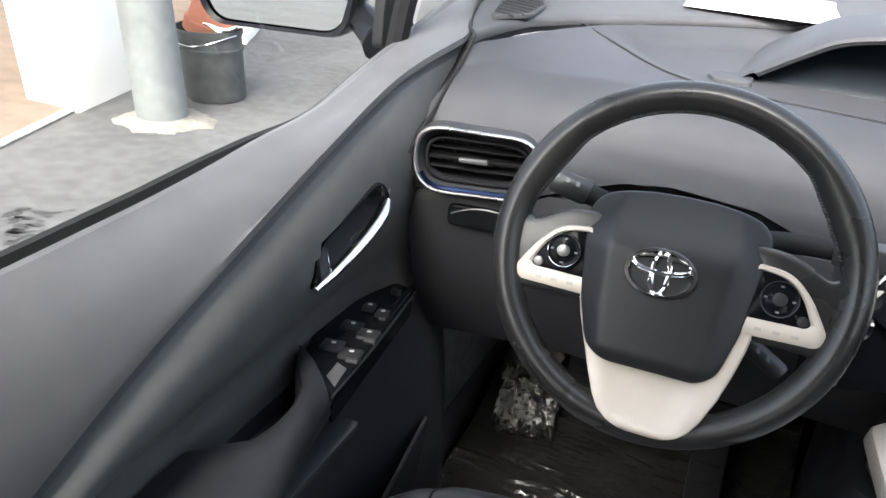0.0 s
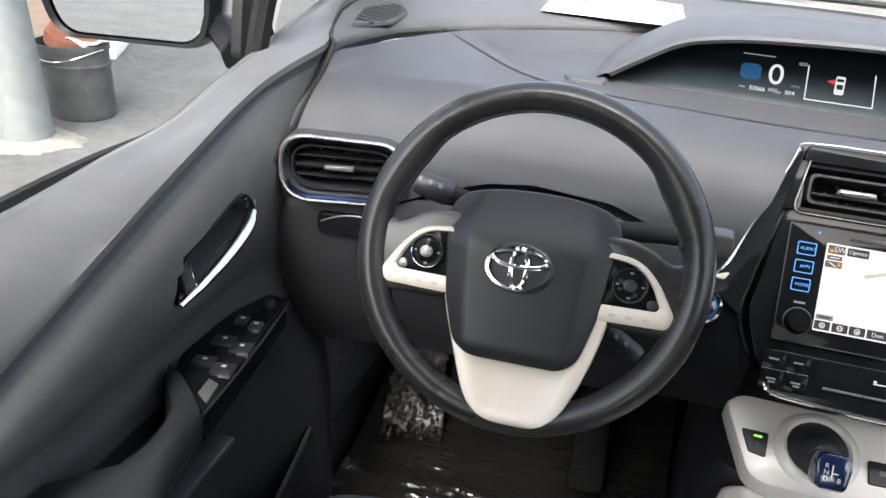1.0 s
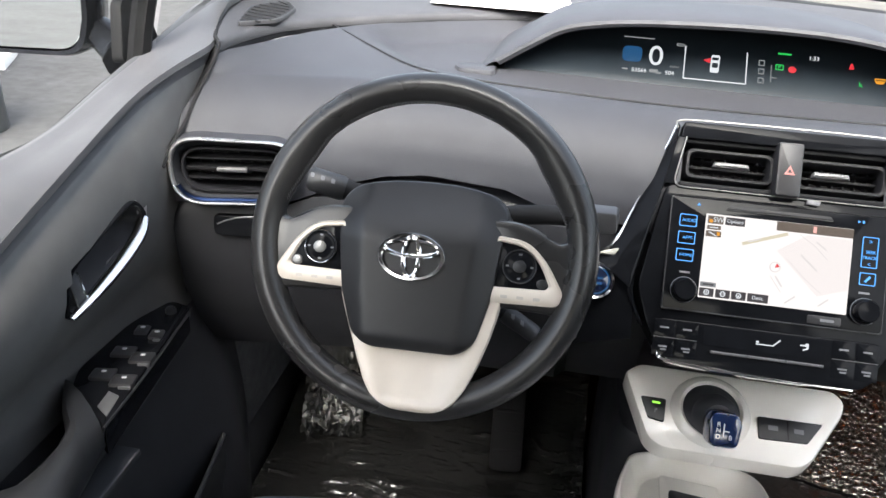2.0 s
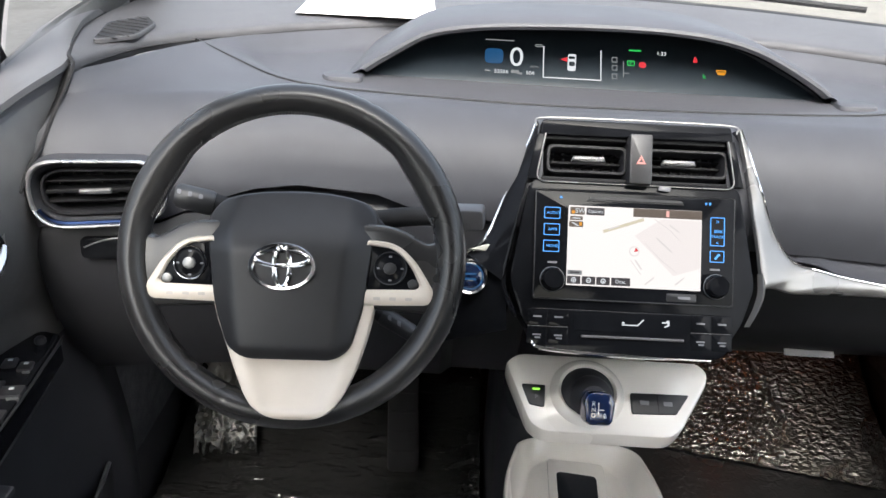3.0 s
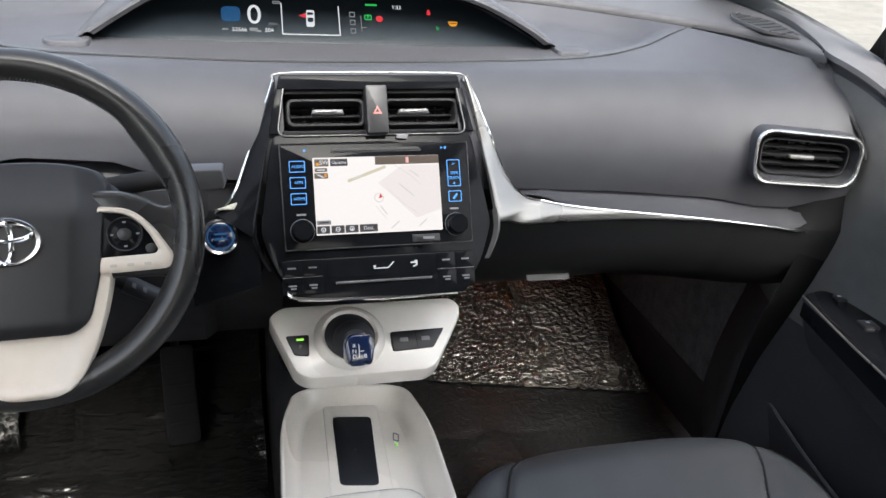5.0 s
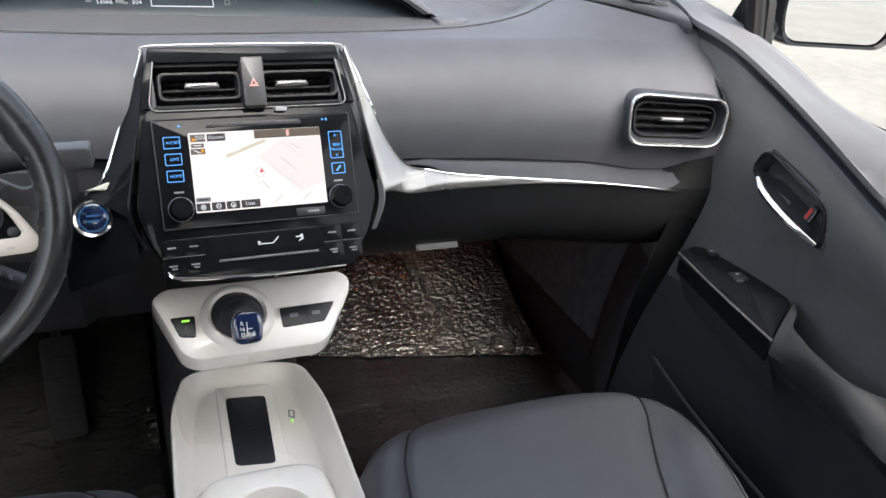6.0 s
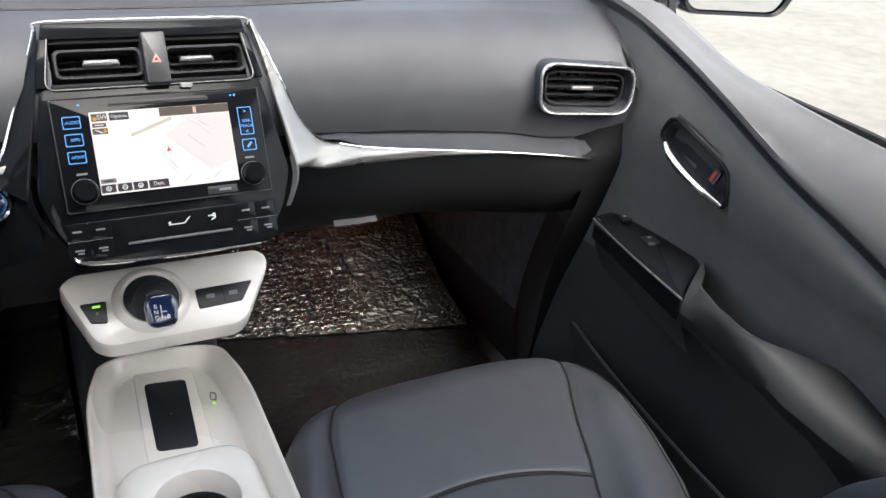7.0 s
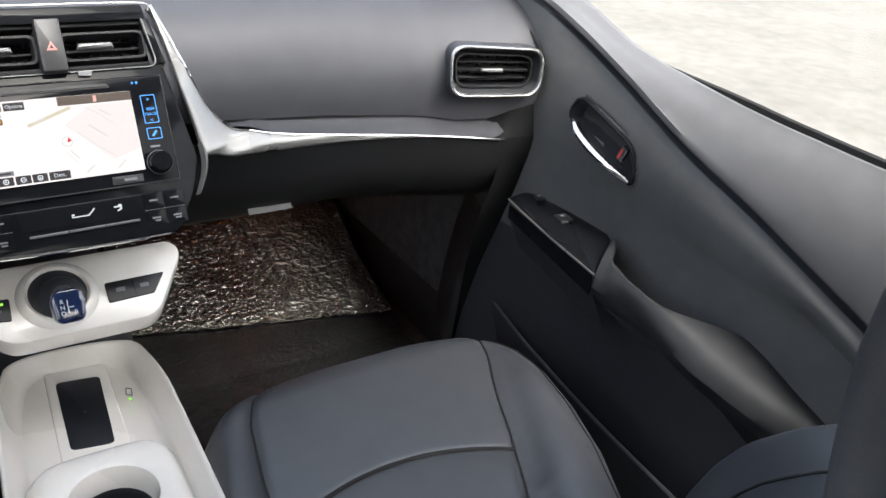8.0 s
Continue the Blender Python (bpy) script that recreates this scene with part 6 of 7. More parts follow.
    xin = [(-0.6, 0.56), (0.2, 0.565), (0.3, 0.575), (0.438, 0.606), (0.5, 0.62), (0.583, 0.635), (0.64, 0.64)] if L else [(-0.6, 0.69), (0.22, 0.685), (0.25, 0.668), (0.28, 0.658), (0.31, 0.643), (0.35, 0.624), (0.4, 0.605), (0.45, 0.599), (0.5, 0.597), (0.53, 0.598), (0.585, 0.592), (0.64, 0.6)]
    xout = [(-0.6, 0.714), (0.4, 0.714), (0.445, 0.712), (0.468, 0.685), (0.478, 0.665), (0.5, 0.657), (0.52, 0.658), (0.535, 0.664), (0.552, 0.69), (0.576, 0.712)] if L else [(-0.6, 0.71), (0.25, 0.708), (0.31, 0.714), (0.36, 0.713), (0.39, 0.708), (0.41, 0.695), (0.43, 0.67), (0.445, 0.65), (0.458, 0.63), (0.475, 0.618), (0.49, 0.614), (0.525, 0.618), (0.548, 0.636), (0.56, 0.67), (0.576, 0.694)]
    zt = 0.74 if L else 0.717
    ztop = [(-0.6, zt - 0.02), (0.2, zt - 0.012), (0.4, zt - 0.004), (0.5, zt + 0.006), (0.58, zt + 0.01), (0.62, zt + 0.006), (0.65, zt)]
    if not L:
        ztop = [(-0.6, 0.62), (0.2, 0.635), (0.25, 0.65), (0.31, 0.668), (0.37, 0.69), (0.42, 0.706), (0.46, 0.717), (0.5, 0.723), (0.58, 0.727), (0.62, 0.723), (0.65, 0.717)]
    yy = [-0.6 + 1.176 * (i / 130) ** 0.7 for i in range(131)]
    arm = []
    for y in yy:
        a, b, z = interp(y, xin), interp(y, xout), interp(y, ztop)
        w = b - a
        ring = [(b, z - 0.07), (b, z - 0.02), (b - 0.05 * w, z - 0.006), (b - 0.22 * w, z), (a + 0.5 * w, z + 0.001), (a + 0.28 * w, z - 0.003), (a + 0.12 * w, z - 0.01), (a + 0.03 * w, z - 0.02), (a, z - 0.032), (a + 0.012, z - 0.055), (a + 0.035, z - 0.075), (0.672, z - 0.1)]
        z -= 0.03 * (1 - math.sqrt(max(0.0, 1 - max(0.0, (y - 0.545) / 0.031) ** 2)))
        lean = (0.058 if L else 0.066) * max(0.0, (y - 0.45) / 0.126) ** 1.5
        arm.append([(s * x, y + lean * min(1.0, max(0.0, (x - a) / max(w, 0.04))), q) for x, q in ring])
    bm = grid_mesh(arm)
    part("armrest", bm, ARMPAD, t, "padded grey armrest with pull pocket")
    end = bmesh.new()
    end.faces.new([end.verts.new(p) for p in arm[-1]])
    part("armrest_end", end, ARMPAD, t, smooth=False)
    part("pocket_floor", box((s * 0.675, 0.53, zt - 0.062), (0.1, 0.18, 0.006), 0.002), BLACK, t, "dark floor of the pull pocket")
    # switch plate
    sp = rounded([(0.634, 0.578), (0.7, 0.628), (0.712, 0.66), (0.71, 0.76), (0.69, 0.822), (0.662, 0.815)] if L else [(0.592, 0.578), (0.69, 0.645), (0.703, 0.68), (0.7, 0.79), (0.67, 0.83), (0.632, 0.82)], [0.004, 0.01, 0.01, 0.02, 0.01, 0.006], 4)
    zm = basis((0, 0, zt - 0.006), (s, 0, 0), (0, 1, 0), (0, 0, 1))
    pl = part("switch_plate", plate(zm, sp, -0.03, 0.004, 0.002), PIANO, t, "gloss black switch plate")
    (ax, ay), (bx, by) = ((0.634, 0.576), (0.66, 0.816)) if L else ((0.592, 0.576), (0.63, 0.82))
    edge = [(s * (ax + (bx - ax) * f - 0.003 * math.sin(math.pi * f)), ay + (by - ay) * f, zt - 0.0025 - 0.002 * f) for f in np.linspace(0, 1, 12)]
    part("switch_plate_edge", tube(edge, 0.0014 if L else 0.0016, 6), BUTTON if L else GLOSSTRIM, pl, "bright lower edge")
    under = grid_mesh([[(s * (ax + (bx - ax) * f + dx), ay + (by - ay) * f, z) for f in np.linspace(0, 1, 6)] for dx, z in ((0.0, zt - 0.004), (0.008, zt - 0.04), (0.04, zt - 0.1))])
    part("switch_plate_side", under, BLACK, pl)
    zb = zt - 0.002

    def switch(x, y, w=0.0245, d=0.022):
        sm = Matrix.Translation((s * x, y, zb)) @ Matrix.Rotation(radians(-12 * s), 4, "Z") @ Matrix.Rotation(radians(-5), 4, "X")
        k = part("window_switch", plate(sm, rect(0, 0, w, d, 0.003), -0.006, 0.003, 0.0015), BUTTON, pl, "dark grey window switch")
        part("switch_mark", plate(sm, rect(0, 0.003, 0.005, 0.004, 0.001), 0.003, 0.0036), PRINT, k, smooth=False)
        # pale strip paints the glint on the inner switches
        if abs(x) < 0.67:
            part("switch_glint", plate(sm, rect(-s * w * 0.2, -d * 0.5 - 0.002, w * 0.5, 0.003, 0.001), -0.006, 0.001), TAB, k, "pale strip painting the switch's glint")

    if L:
        for x, y in ((0.681, 0.655), (0.6555, 0.65), (0.683, 0.7), (0.6585, 0.694)):
            switch(x, y)
        for x, y in ((0.687, 0.747), (0.667, 0.742)):
            switch(x, y, 0.015, 0.02)
        km = Matrix.Translation((s * 0.676, 0.794, zb))
        part("mirror_knob", lathe(km, [(0.0065, -0.004), (0.0065, 0.004), (0.005, 0.007), (0.0, 0.0075)], 16), BUTTON, pl, "small mirror control knob")
        # pale patch paints the window's reflection in the gloss plate
        part("plate_glint", plate(zm, [(0.64, 0.592), (0.657, 0.604), (0.66, 0.63), (0.646, 0.625)], 0.004, 0.0052, 0.0006), TAB, pl, "pale patch painting the window's reflection")
    else:
        switch(0.666, 0.728, 0.022, 0.024)
        switch(0.677, 0.8, 0.016, 0.018)
    # map pocket with a bright upper edge
    top = smoothline([(s * 0.655, 0.87, 0.505), (s * 0.648, 0.8, 0.494), (s * 0.64, 0.7, 0.482), (s * 0.635, 0.5, 0.462), (s * 0.635, 0.2, 0.45), (s * 0.64, -0.4, 0.45)], 6)
    bm = grid_mesh([[p for p in top], [(p.x + s * 0.005, p.y, 0.4) for p in top], [(p.x + s * 0.015, p.y, 0.31) for p in top]], thick=0.004)
    part("map_pocket", bm, BLACK, t)
    # edge is coloured pale for the light it catches
    part("map_pocket_edge", tube(top, 0.0024, 6), POCKETEDGE, t, "pocket edge coloured pale for the light on it")
    return t


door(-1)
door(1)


def side_mirror(s):
    t = thing("side_mirror", "black door mirror with a wide glass", "mirror", "door mirrors", place=(s * 0.95, 0.98, 1.06))
    m = facing((s * 0.965, 0.95, 1.062), (-s * 0.12, -1, 0.03))
    o = rounded([(-0.105, -0.062), (0.085, -0.066), (0.108, -0.02), (0.105, 0.06), (-0.1, 0.062), (-0.118, 0.0)], 0.028, 6)
    if s < 0:
        o = [(-p[0], p[1]) for p in o][::-1]
    bm = bmesh.new()
    ladder(bm, [[m @ Vector((p[0] * f, p[1] * f, z)) for p in o] for f, z in ((1.0, 0.006), (1.07, 0.01), (1.1, 0.0), (1.1, -0.03), (1.0, -0.07), (0.75, -0.1), (0.3, -0.112))], True, (False, True))
    part("shell", bm, PIANO, t, "gloss black shell")
    part("glass", plate(m, [(p[0] * 0.985, p[1] * 0.98) for p in o], -0.01, 0.002, 0.001), MIRROR, t, "mirror glass", smooth=False)
    foot = [(s * 0.785, 0.955, 1.0), (s * 0.8, 0.965, 1.005), (s * 0.84, 0.985, 1.02), (s * 0.9, 1.0, 1.045)]
    part("foot", tube(smoothline(foot, 5), [0.04 - 0.0013 * i for i in range(16)], 10, flat=0.7), PIANO, t, "gloss black foot")
    sail = plate(facing((s * 0.775, 0.95, 1.035), (-s, 0, 0.1)), rounded([(-0.05, -0.03), (0.05, -0.03), (0.03, 0.04), (-0.02, 0.05)] if s > 0 else [(-0.05, -0.03), (0.05, -0.03), (0.02, 0.05), (-0.03, 0.04)], 0.01), -0.01, 0.004, 0.003)
    part("sail_panel", sail, POSTBLACK, t, "black sail panel")


side_mirror(-1)
side_mirror(1)


# ---- seats ----
def seat(xc, skew, name_label, back_shift=0.0, dy=0.0):
    t = thing("front_seat", name_label, "car seat", "front seats", place=(xc, 0.4, 0.3))
    hw = 0.258

    sg = 1 if xc > 0 else -1

    def wide(u, y):
        """Half width of the cushion: the door side tapers towards the rear and rounds off at the front."""
        if u * sg > 0:
            return interp(y, [(0.1, 0.17), (0.36, 0.228), (0.446, 0.257), (0.53, 0.27), (0.6, 0.269), (0.66, 0.255), (0.7, 0.232), (0.74, 0.19), (0.78, 0.15)])
        return interp(y, [(0.1, 0.26), (0.58, 0.258), (0.67, 0.246), (0.71, 0.228), (0.74, 0.2), (0.78, 0.15)])

    def panel_edge(u, v):
        return max(0.42, 0.139 + 0.585 * v) + 0.15 * step((v - 0.7) / 0.3) if u * sg > 0 else 0.64 + 0.08 * v

    def surf(u, v):
        """u across -1..1, v from the rear 0 to the front 1."""
        a = abs(u)
        y = 0.1 + 0.68 * v - 0.05 * a ** 4 * v ** 3
        z = 0.53 + 0.03 * v - 0.014 * math.sin(math.pi * v)
        us0 = panel_edge(u, v)
        z += 0.036 * math.sin(math.pi / 2 * step((a - us0) / 0.3)) * (0.3 + 0.7 * max(0.0, 1 - v) ** 0.6)
        e = max(0.0, (a - 0.74) / 0.26)
        z -= 0.12 * (1 - math.sqrt(max(0.0, 1 - e * e)))
        f = max(0.0, (v - 0.88) / 0.12)
        z -= 0.09 * (1 - math.sqrt(max(0.0, 1 - f * f)))
        x = xc + skew * (y - 0.7) + u * wide(u, y) * 1.035
        yc = 0.543 - 1.6 * (x - (xc - 0.06)) ** 2
        dip = math.exp(-(yc - y) / 0.022) if y < yc else math.exp(-(y - yc) / 0.0025)
        z -= 0.0035 * dip * step((us0 - a) / 0.05)
        z -= 0.004 * math.exp(-((a - us0) / 0.022) ** 2)
        return Vector((x, y + dy, z))

    def cross(u):
        y = 0.5
        for _ in range(4):
            x = xc + skew * (y - 0.7) + u * wide(u, y) * 1.035
            y = 0.543 - 1.6 * (x - (xc - 0.06)) ** 2
        return surf(u, (y - 0.1) / 0.68)

    us = [math.copysign(1 - (1 - abs(q)) ** 1.3, q) for q in np.linspace(-1, 1, 101)]
    vs = [1 - (1 - q) ** 1.25 for q in np.linspace(0, 1, 240)]
    rows = [[surf(u, v) for u in us] for v in vs]
    part("cushion", grid_mesh(rows), SEAT, t)
    bm = bmesh.new()
    ringp = [surf(-1, v) for v in vs] + [surf(u, 1) for u in us[1:]] + [surf(1, v) for v in vs[::-1][1:]]
    ladder(bm, [ringp, [Vector((p.x, p.y, p.z - 0.06)) for p in ringp], [Vector((xc + (p.x - xc) * 0.92, p.y - 0.02, 0.33)) for p in ringp]], False)
    part("cushion_side", bm, SEAT, t)
    for u in (-1, 1):
        part("seam", tube([surf(u * panel_edge(u, v), v) + Vector((0, 0, 0.0018)) for v in np.linspace(0.05, 0.99, 40)], 0.0016, 5), SEAM, t)
    for u in (0.84 * sg,):
        part("piping", tube([surf(u * (1 + 0.035 * max(0, (v - 0.8) / 0.2) ** 2), v) + Vector((0, 0, 0.0004)) for v in np.linspace(0.05, 0.96, 30)], 0.0014, 5), SEAM, t)
    part("cross_seam", tube([cross(u) + Vector((0, 0, 0.0016)) for u in np.linspace(-0.66 if sg > 0 else -0.48, 0.48 if sg > 0 else 0.66, 25)], 0.003, 6), SEAM, t)
    part("seat_base", box((xc, 0.4, 0.32), (0.4, 0.5, 0.13), 0.02), BLACK, t)
    part("seat_track", box((xc, 0.4, 0.253), (0.42, 0.6, 0.012), 0.003), BUTTON, t)

    # reclined backrest with side bolsters
    def back(u, w):
        z = 0.5 + 0.66 * w
        a = abs(u)
        half = 0.222 * (1 - 0.1 * max(0, w - 0.45))
        tip = interp(z, [(0.5, 0.325), (0.58, 0.312), (0.64, 0.293), (0.69, 0.268), (0.72, 0.245), (0.75, 0.22), (0.78, 0.187), (0.81, 0.15), (0.86, 0.085), (0.92, 0.05), (0.98, 0.043), (1.02, 0.051), (1.06, 0.056), (1.1, 0.056), (1.16, 0.035)])
        if back_shift:
            tip = 0.25 + back_shift - 0.75 * (z - 0.62)
        bol = step((a - 0.45) / 0.38)
        y = tip - 0.07 * (1 - bol)
        e = max(0.0, (a - 0.8) / 0.2)
        y -= 0.14 * (1 - math.sqrt(max(0.0, 1 - e * e)))
        f = max(0.0, (w - 0.9) / 0.1)
        y -= 0.1 * (1 - math.sqrt(max(0.0, 1 - f * f)))
        return Vector((xc + (0.028 if xc > 0 else 0.0) + u * half, y, z))

    ws = np.linspace(0, 1, 41)
    rows = [[back(u, w) for u in us] for w in ws]
    part("backrest", grid_mesh(rows), SEAT, t)
    rear = [[Vector((p.x, p.y - d, p.z - 0.02)) for p in (back(u, w) for u in us)] for d, w in ((0.1, 1.0), (0.13, 0.7), (0.13, 0.3), (0.12, 0.0))]
    rear.insert(0, [back(u, 1) for u in us])
    part("backrest_shell", grid_mesh(rear), DOORLOW, t)
    for u in (-0.6, 0.6):
        bm = bmesh.new()
        for k in range(60):
            p, q = back(u, 0.3 + 0.6 * k / 60), back(u, 0.3 + 0.6 * (k + 0.6) / 60)
            tube([p + Vector((0, 0.0012, 0)), q + Vector((0, 0.0012, 0))], 0.0011, 4, bm=bm)
        tagged(part("backrest_stitching", bm, THREAD, t), kind="stuff")
        part("backrest_seam", tube([back(u, w) + Vector((0, 0.0006, 0)) for w in np.linspace(0.02, 0.95, 24)], 0.0016, 5), SEAM, t)
    hy = back(0, 1).y
    part("headrest", box((xc, hy - 0.05, 1.3), (0.26, 0.09, 0.17), 0.035), SEAT, t)
    for q in (-0.05, 0.05):
        part("headrest_post", tube([(xc + q, hy - 0.05, 1.24), (xc + q, hy - 0.06, 1.12)], 0.006, 8), CHROME, t)


seat(0.328, 0.14, "black leatherette passenger seat with raised bolsters")
seat(-0.378, 0.0, "black leatherette driver seat with raised bolsters", back_shift=-0.16)


# ---- floor mats under protective film, pedals, loose paper ----
FILM = mat("wrinkled_clear_film_on_black", (0.036, 0.034, 0.03), 0.24, vary=0.4, scale=18, spec=1.0, coat=1.0, wear=0.06)
FLATFILM = mat("smooth_clear_film_on_black", (0.014, 0.0142, 0.0145), 0.28, vary=0.4, scale=18, spec=0.5, coat=0.0, wear=0.08)
LOOSEFILM = mat("loose_clear_film_on_black", (0.022, 0.0215, 0.0205), 0.2, vary=0.4, scale=18, spec=0.9, coat=0.5, wear=0.05)
FILM.node_tree.nodes["Principled BSDF"].inputs["IOR"].default_value = 1.9
FILM.node_tree.nodes["Principled BSDF"].inputs["Specular Tint"].default_value = (1.0, 0.97, 0.92, 1)
FILM.node_tree.nodes["Principled BSDF"].inputs["Coat Weight"].default_value = 0.8
film_nodes = FILM.node_tree
wrinkle = film_nodes.nodes.new("ShaderNodeTexNoise")
wrinkle.inputs["Scale"].default_value, wrinkle.inputs["Detail"].default_value = 1.0, 0.8
wrinkle.inputs["Distortion"].default_value = 0.45
stretch = film_nodes.nodes.new("ShaderNodeMapping")
stretch.inputs["Scale"].default_value = (92, 158, 60)
film_place = film_nodes.nodes.new("ShaderNodeTexCoord")
film_nodes.links.new(film_place.outputs["Object"], stretch.inputs["Vector"])
film_nodes.links.new(stretch.outputs[0], wrinkle.inputs["Vector"])
crinkle = film_nodes.nodes.new("ShaderNodeBump")
crinkle.inputs["Strength"].default_value, crinkle.inputs["Distance"].default_value = 1.0, 0.009
film_nodes.links.new(wrinkle.outputs["Fac"], crinkle.inputs["Height"])
film_nodes.links.new(crinkle.outputs[0], film_nodes.nodes["Principled BSDF"].inputs["Normal"])
film_nodes.links.new(crinkle.outputs[0], film_nodes.nodes["Principled BSDF"].inputs["Coat Normal"])


def streaks(material, scale, height):
    """Long shallow creases across a film."""
    nt = material.node_tree
    place, squeeze, tex, relief = (nt.nodes.new("ShaderNode" + k) for k in ("TexCoord", "Mapping", "TexNoise", "Bump"))
    squeeze.inputs["Scale"].default_value = scale
    tex.inputs["Scale"].default_value, tex.inputs["Detail"].default_value, tex.inputs["Distortion"].default_value = 1.0, 1.0, 0.8
    relief.inputs["Distance"].default_value = height
    nt.links.new(place.outputs["Object"], squeeze.inputs["Vector"])
    nt.links.new(squeeze.outputs[0], tex.inputs["Vector"])
    nt.links.new(tex.outputs["Fac"], relief.inputs["Height"])
    nt.links.new(relief.outputs[0], nt.nodes["Principled BSDF"].inputs["Normal"])


WRAPFILM = mat("clear_film_on_foot_rest", (0.013, 0.013, 0.012), 0.26, vary=0.4, scale=30, spec=0.5, wear=0.05)
streaks(LOOSEFILM, (18, 75, 60), 0.0035)
streaks(WRAPFILM, (60, 60, 90), 0.003)
streaks(FLATFILM, (60, 90, 60), 0.0032)


def film_mat(name, label, x0, x1, y0, y1, base, amp, seed, split, cover, shear=0.0, fold=0.0):
    t = thing(name, label, "floor mat", "film-covered floor mats", place=((x0 + x1) / 2, (y0 + y1) / 2, 0.26))
    nx, ny = 200, 300
    rows = []
    for j in range(ny + 1):
        row = []
        for i in range(nx + 1):
            x = x0 + (x1 - x0) * i / nx
            y = y0 + (y1 - y0) * j / ny - shear * (x - 0.4)
            a = amp(x, y)
            wx, wy = x + 0.006 * noise.noise((x * 14, y * 14, seed)), y + 0.01 * noise.noise((x * 11, y * 11, seed + 2))
            n1 = 1 - abs(noise.noise((wx * 80 + seed, wy * 150, seed)))
            n2 = noise.noise((wx * 48, wy * 34 + seed, seed + 4))
            n3 = noise.noise((x * 9, y * 9, seed + 8))
            crest = max(0.0, 1 - 9 * abs(noise.noise((x * 7 + seed, y * 34 + 1.5 * n3, seed + 6)))) if fold else 0.0
            here = step((noise.noise((x * 6, y * 9, seed + 1)) + 0.02) / 0.3) if fold else 0.0
            row.append((x, y, base(x, y) + a * (0.002 * n1 ** 2 + 0.0032 * n2) + 0.004 * n3 + fold * crest * here))
        rows.append(row)
    cut = int(ny * (split - y0) / (y1 - y0))
    part("flat_film", grid_mesh(rows[:cut + 1]), FLATFILM, t, "smooth dark film-covered mat")
    part("film", grid_mesh([[(p[0], p[1], p[2] + 0.004) for p in r] for r in rows[cut:]], thick=0.003), cover, t, "crinkled clear protective film")


def toe(x, y):
    return interp(y, [(0.4, 0.268), (1.1, 0.275), (1.2, 0.3), (1.35, 0.352), (1.5, 0.44), (1.6, 0.52)])


film_mat("floor_mat", "black passenger floor mat under crinkled clear film", 0.13, 0.642, 0.75, 1.56, toe, lambda x, y: 0.22 + 0.9 * step((y + 0.17 * (x - 0.4) - 1.18) / 0.03) * step((1.54 - y) / 0.05), 3.0, 1.2, FILM, 0.17)
film_mat("floor_mat", "black driver floor mat under loose clear film", -0.68, -0.13, 0.75, 1.5, toe, lambda x, y: 0.3, 11.0, 0.85, LOOSEFILM, 0.0, 0.0042)


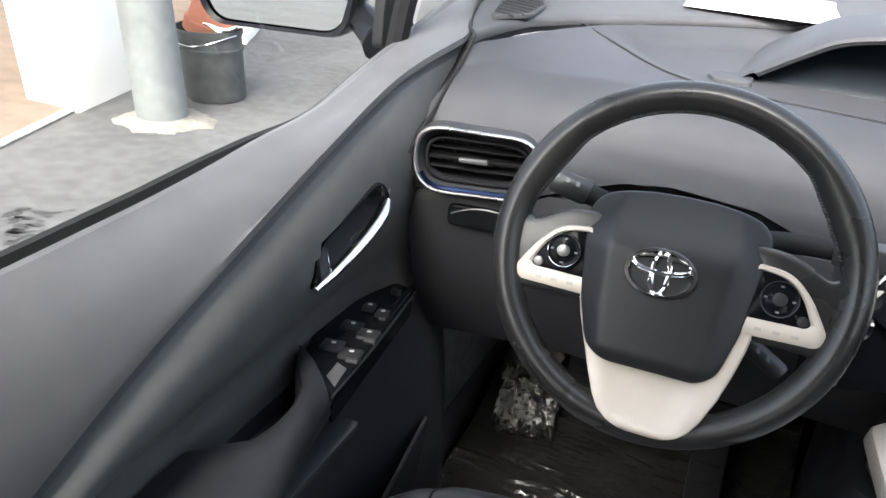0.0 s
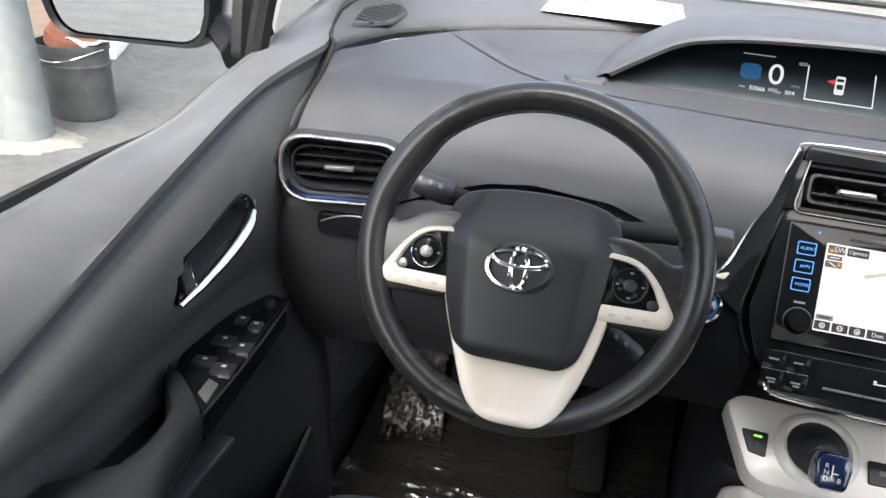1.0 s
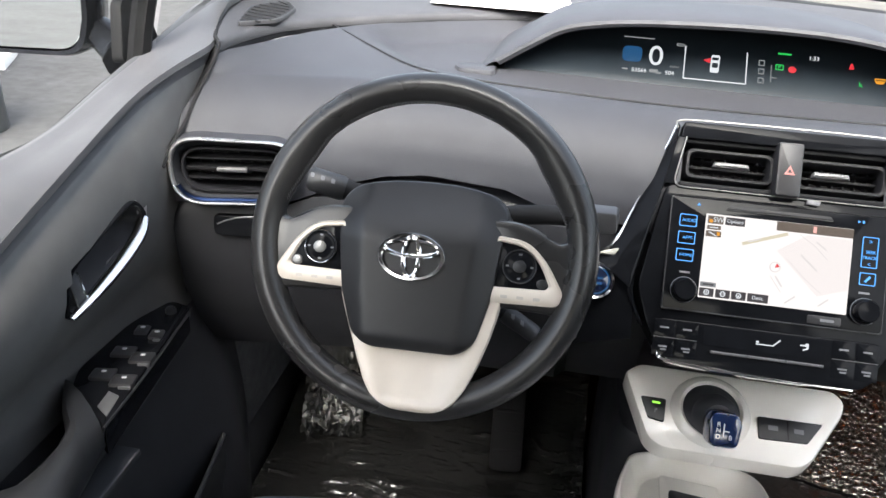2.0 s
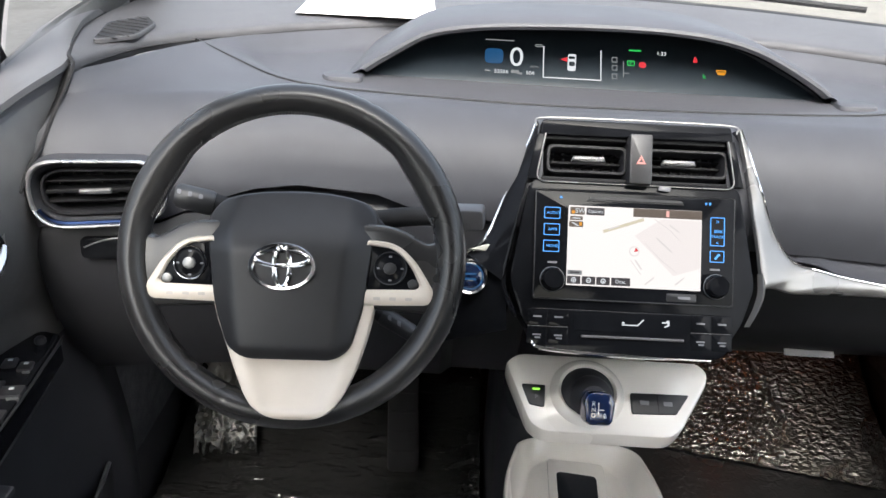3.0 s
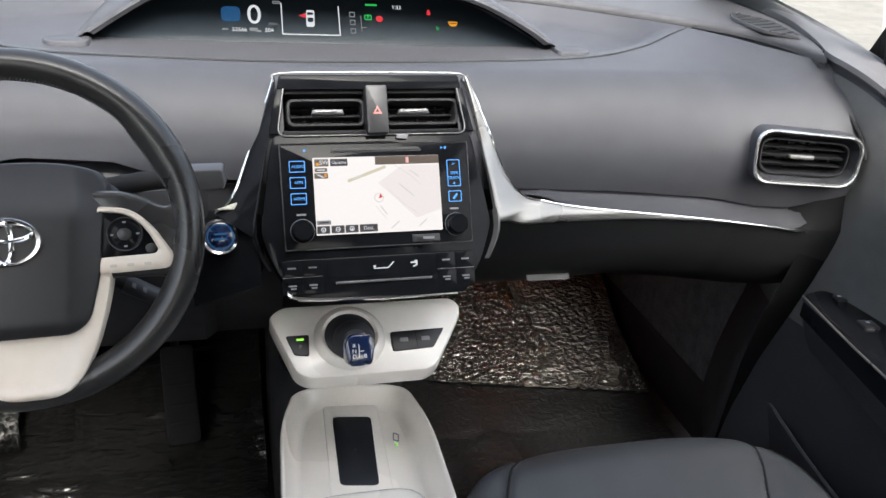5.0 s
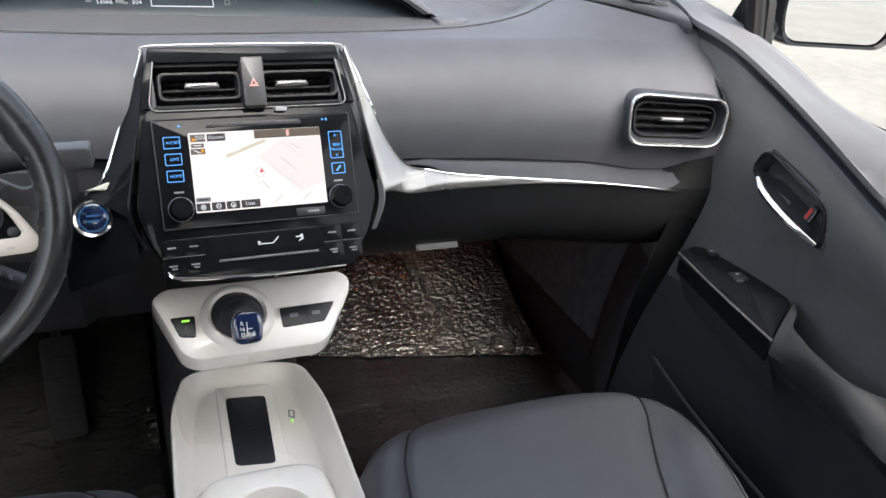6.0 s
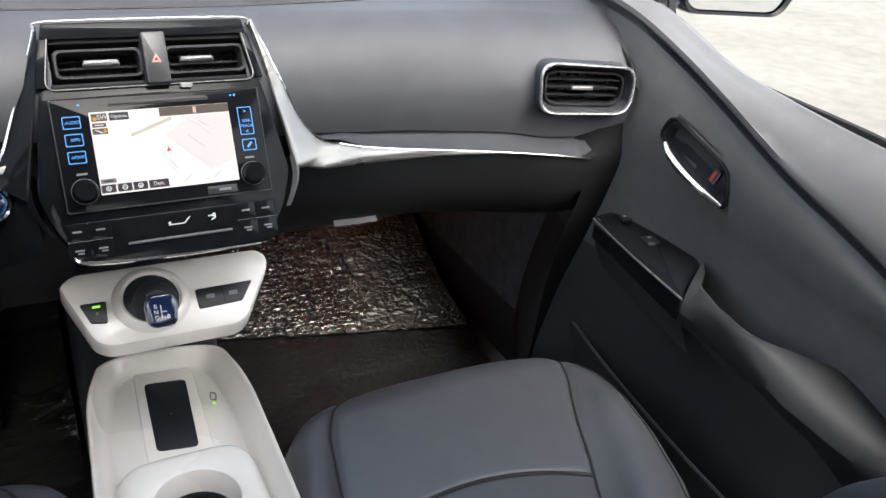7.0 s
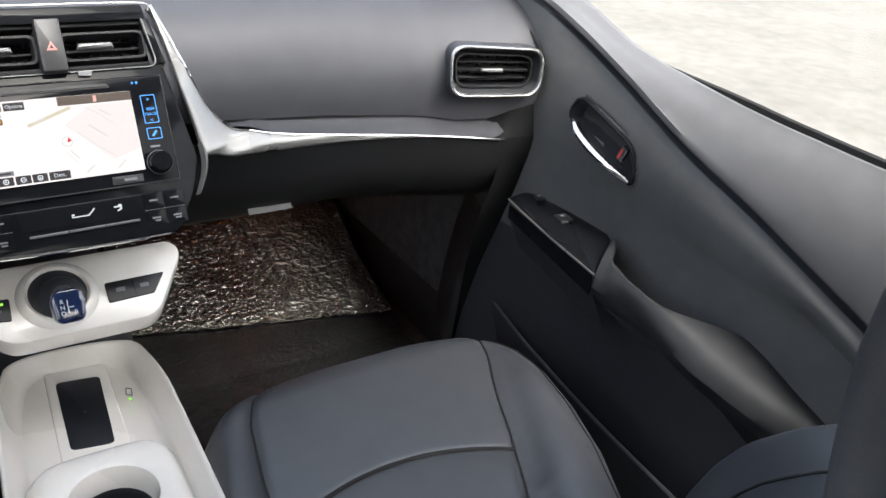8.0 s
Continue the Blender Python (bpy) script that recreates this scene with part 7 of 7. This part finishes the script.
def pedals():
    p = thing("foot_rest", "ribbed foot rest wrapped in clear film", "foot rest", place=(-0.57, 1.2, 0.35))
    m = facing((-0.592, 1.2, 0.345), (0.15, -1, 0.9))
    bright = mat("bright_crinkled_film", (0.06, 0.055, 0.046), 0.3, spec=0.8, coat=0.3, vary=0.5, scale=40)

    def wrap(m, w, h, seed):
        rows = []
        for j in range(41):
            rows.append([m @ Vector((-w / 2 + w * i / 40 + 0.005 * noise.noise((j * 0.3, 1, seed)), -h / 2 + h * j / 40 + 0.006 * noise.noise((i * 0.25, 3, seed)), 0.012 + (0.0015 + 0.006 * step((9 - j) / 6)) * noise.noise((i * 0.3, j * 0.18, seed)) + (0.0008 + 0.004 * step((9 - j) / 6)) * abs(noise.noise((i * 0.7, j * 0.5, seed))))) for i in range(41)])
        return grid_mesh(rows)

    part("film_wrap", wrap(m, 0.11, 0.13, 5.0), WRAPFILM, p, "shiny crinkled film")
    # bumps in a paler film colour, painting the glints on them
    for r in range(7):
        for q in range(5):
            part("film_glint", lathe(shifted(m, -0.04 + 0.02 * q + 0.004 * (r % 2), -0.04 + 0.0145 * r, 0.0125), [(0.0036, 0.0), (0.003, 0.0018), (0.0012, 0.0028), (0.0, 0.003)], 8), bright, p)
    part("rest_block", plate(m, rect(0, 0, 0.1, 0.12, 0.012), -0.06, 0.004, 0.004), BLACK, p)
    for k in range(5):
        part("rest_rib", box((0, -0.048 + 0.024 * k, 0.006), (0.08, 0.008, 0.008), 0.002, m), RUBBER, p)
    for nm, lab, c, w, h in (("parking_brake_pedal", "black rubber parking brake pedal in film", (-0.575, 1.19, 0.485), 0.07, 0.1), ("brake_pedal", "wide black rubber brake pedal", (-0.47, 1.18, 0.455), 0.11, 0.06), ("accelerator_pedal", "narrow black accelerator pedal", (-0.27, 1.17, 0.38), 0.055, 0.17)):
        t = thing(nm, lab, "pedal", "pedals", place=c)
        pm = facing(c, (0.1, -1, 0.8))
        part("pad", plate(pm, rect(0, 0, w, h, 0.012), -0.012, 0.006, 0.004), RUBBER, t)
        for k in range(4):
            part("rib", box((0, (k - 1.5) * h * 0.2, 0.007), (w * 0.8, 0.005, 0.004), 0.001, pm), RUBBER, t)
        if nm == "parking_brake_pedal":
            part("film_wrap", wrap(pm, 0.075, 0.11, 9.0), bright, t, "shiny crinkled film")
        part("arm", tube([pm @ Vector((0, 0, -0.01)), pm @ Vector((0, 0.12, -0.14)), pm @ Vector((0, 0.35, -0.3))], 0.008, 8), BLACK, t)


pedals()


def paper():
    t = thing("paper_sheet", "white paper sheet lying on the dashboard deck", "paper", place=(-0.36, 1.45, 1.046))
    m = Matrix.Translation((-0.372, 1.468, 1.0455)) @ Matrix.Rotation(radians(3), 4, "Z")
    rows = [[m @ Vector((-0.115 + 0.23 * i / 14, -0.115 + 0.25 * j / 14, 0.002 * math.sin(i * 0.5) * math.sin(j * 0.4) + 0.004 * max(0, (j - 11) / 3))) for i in range(15)] for j in range(15)]
    part("sheet", grid_mesh(rows, thick=0.0006), PAPER, t)
    rng = random.Random(2)
    for k in range(7):
        w = rng.uniform(0.08, 0.17)
        part("print_bar", plate(m @ Matrix.Translation((0.09 - w / 2 - 0.01, -0.07 + 0.024 * k, 0.0035)), rect(0, 0, w, 0.004), 0, 0.0004), DIMPRINT, t, smooth=False)


paper()


def footwell_lamp():
    m = basis((0.435, 1.335, 0.655), (1, 0, 0), (0, -1, 0), (0, 0, -1))
    t = thing("footwell_lamp", "small amber footwell lamp under the glove box", "lamp", place=m.translation)
    part("housing", plate(m, rect(0, 0, 0.07, 0.05, 0.006), -0.012, 0.0, 0.002), BLACK, t)
    part("lens", plate(m, rect(0, 0, 0.032, 0.02, 0.005), 0.0, 0.003, 0.001), glow("amber_lens_light", (1.0, 0.2, 0.03), 13.0), t, "glowing amber lens")


footwell_lamp()
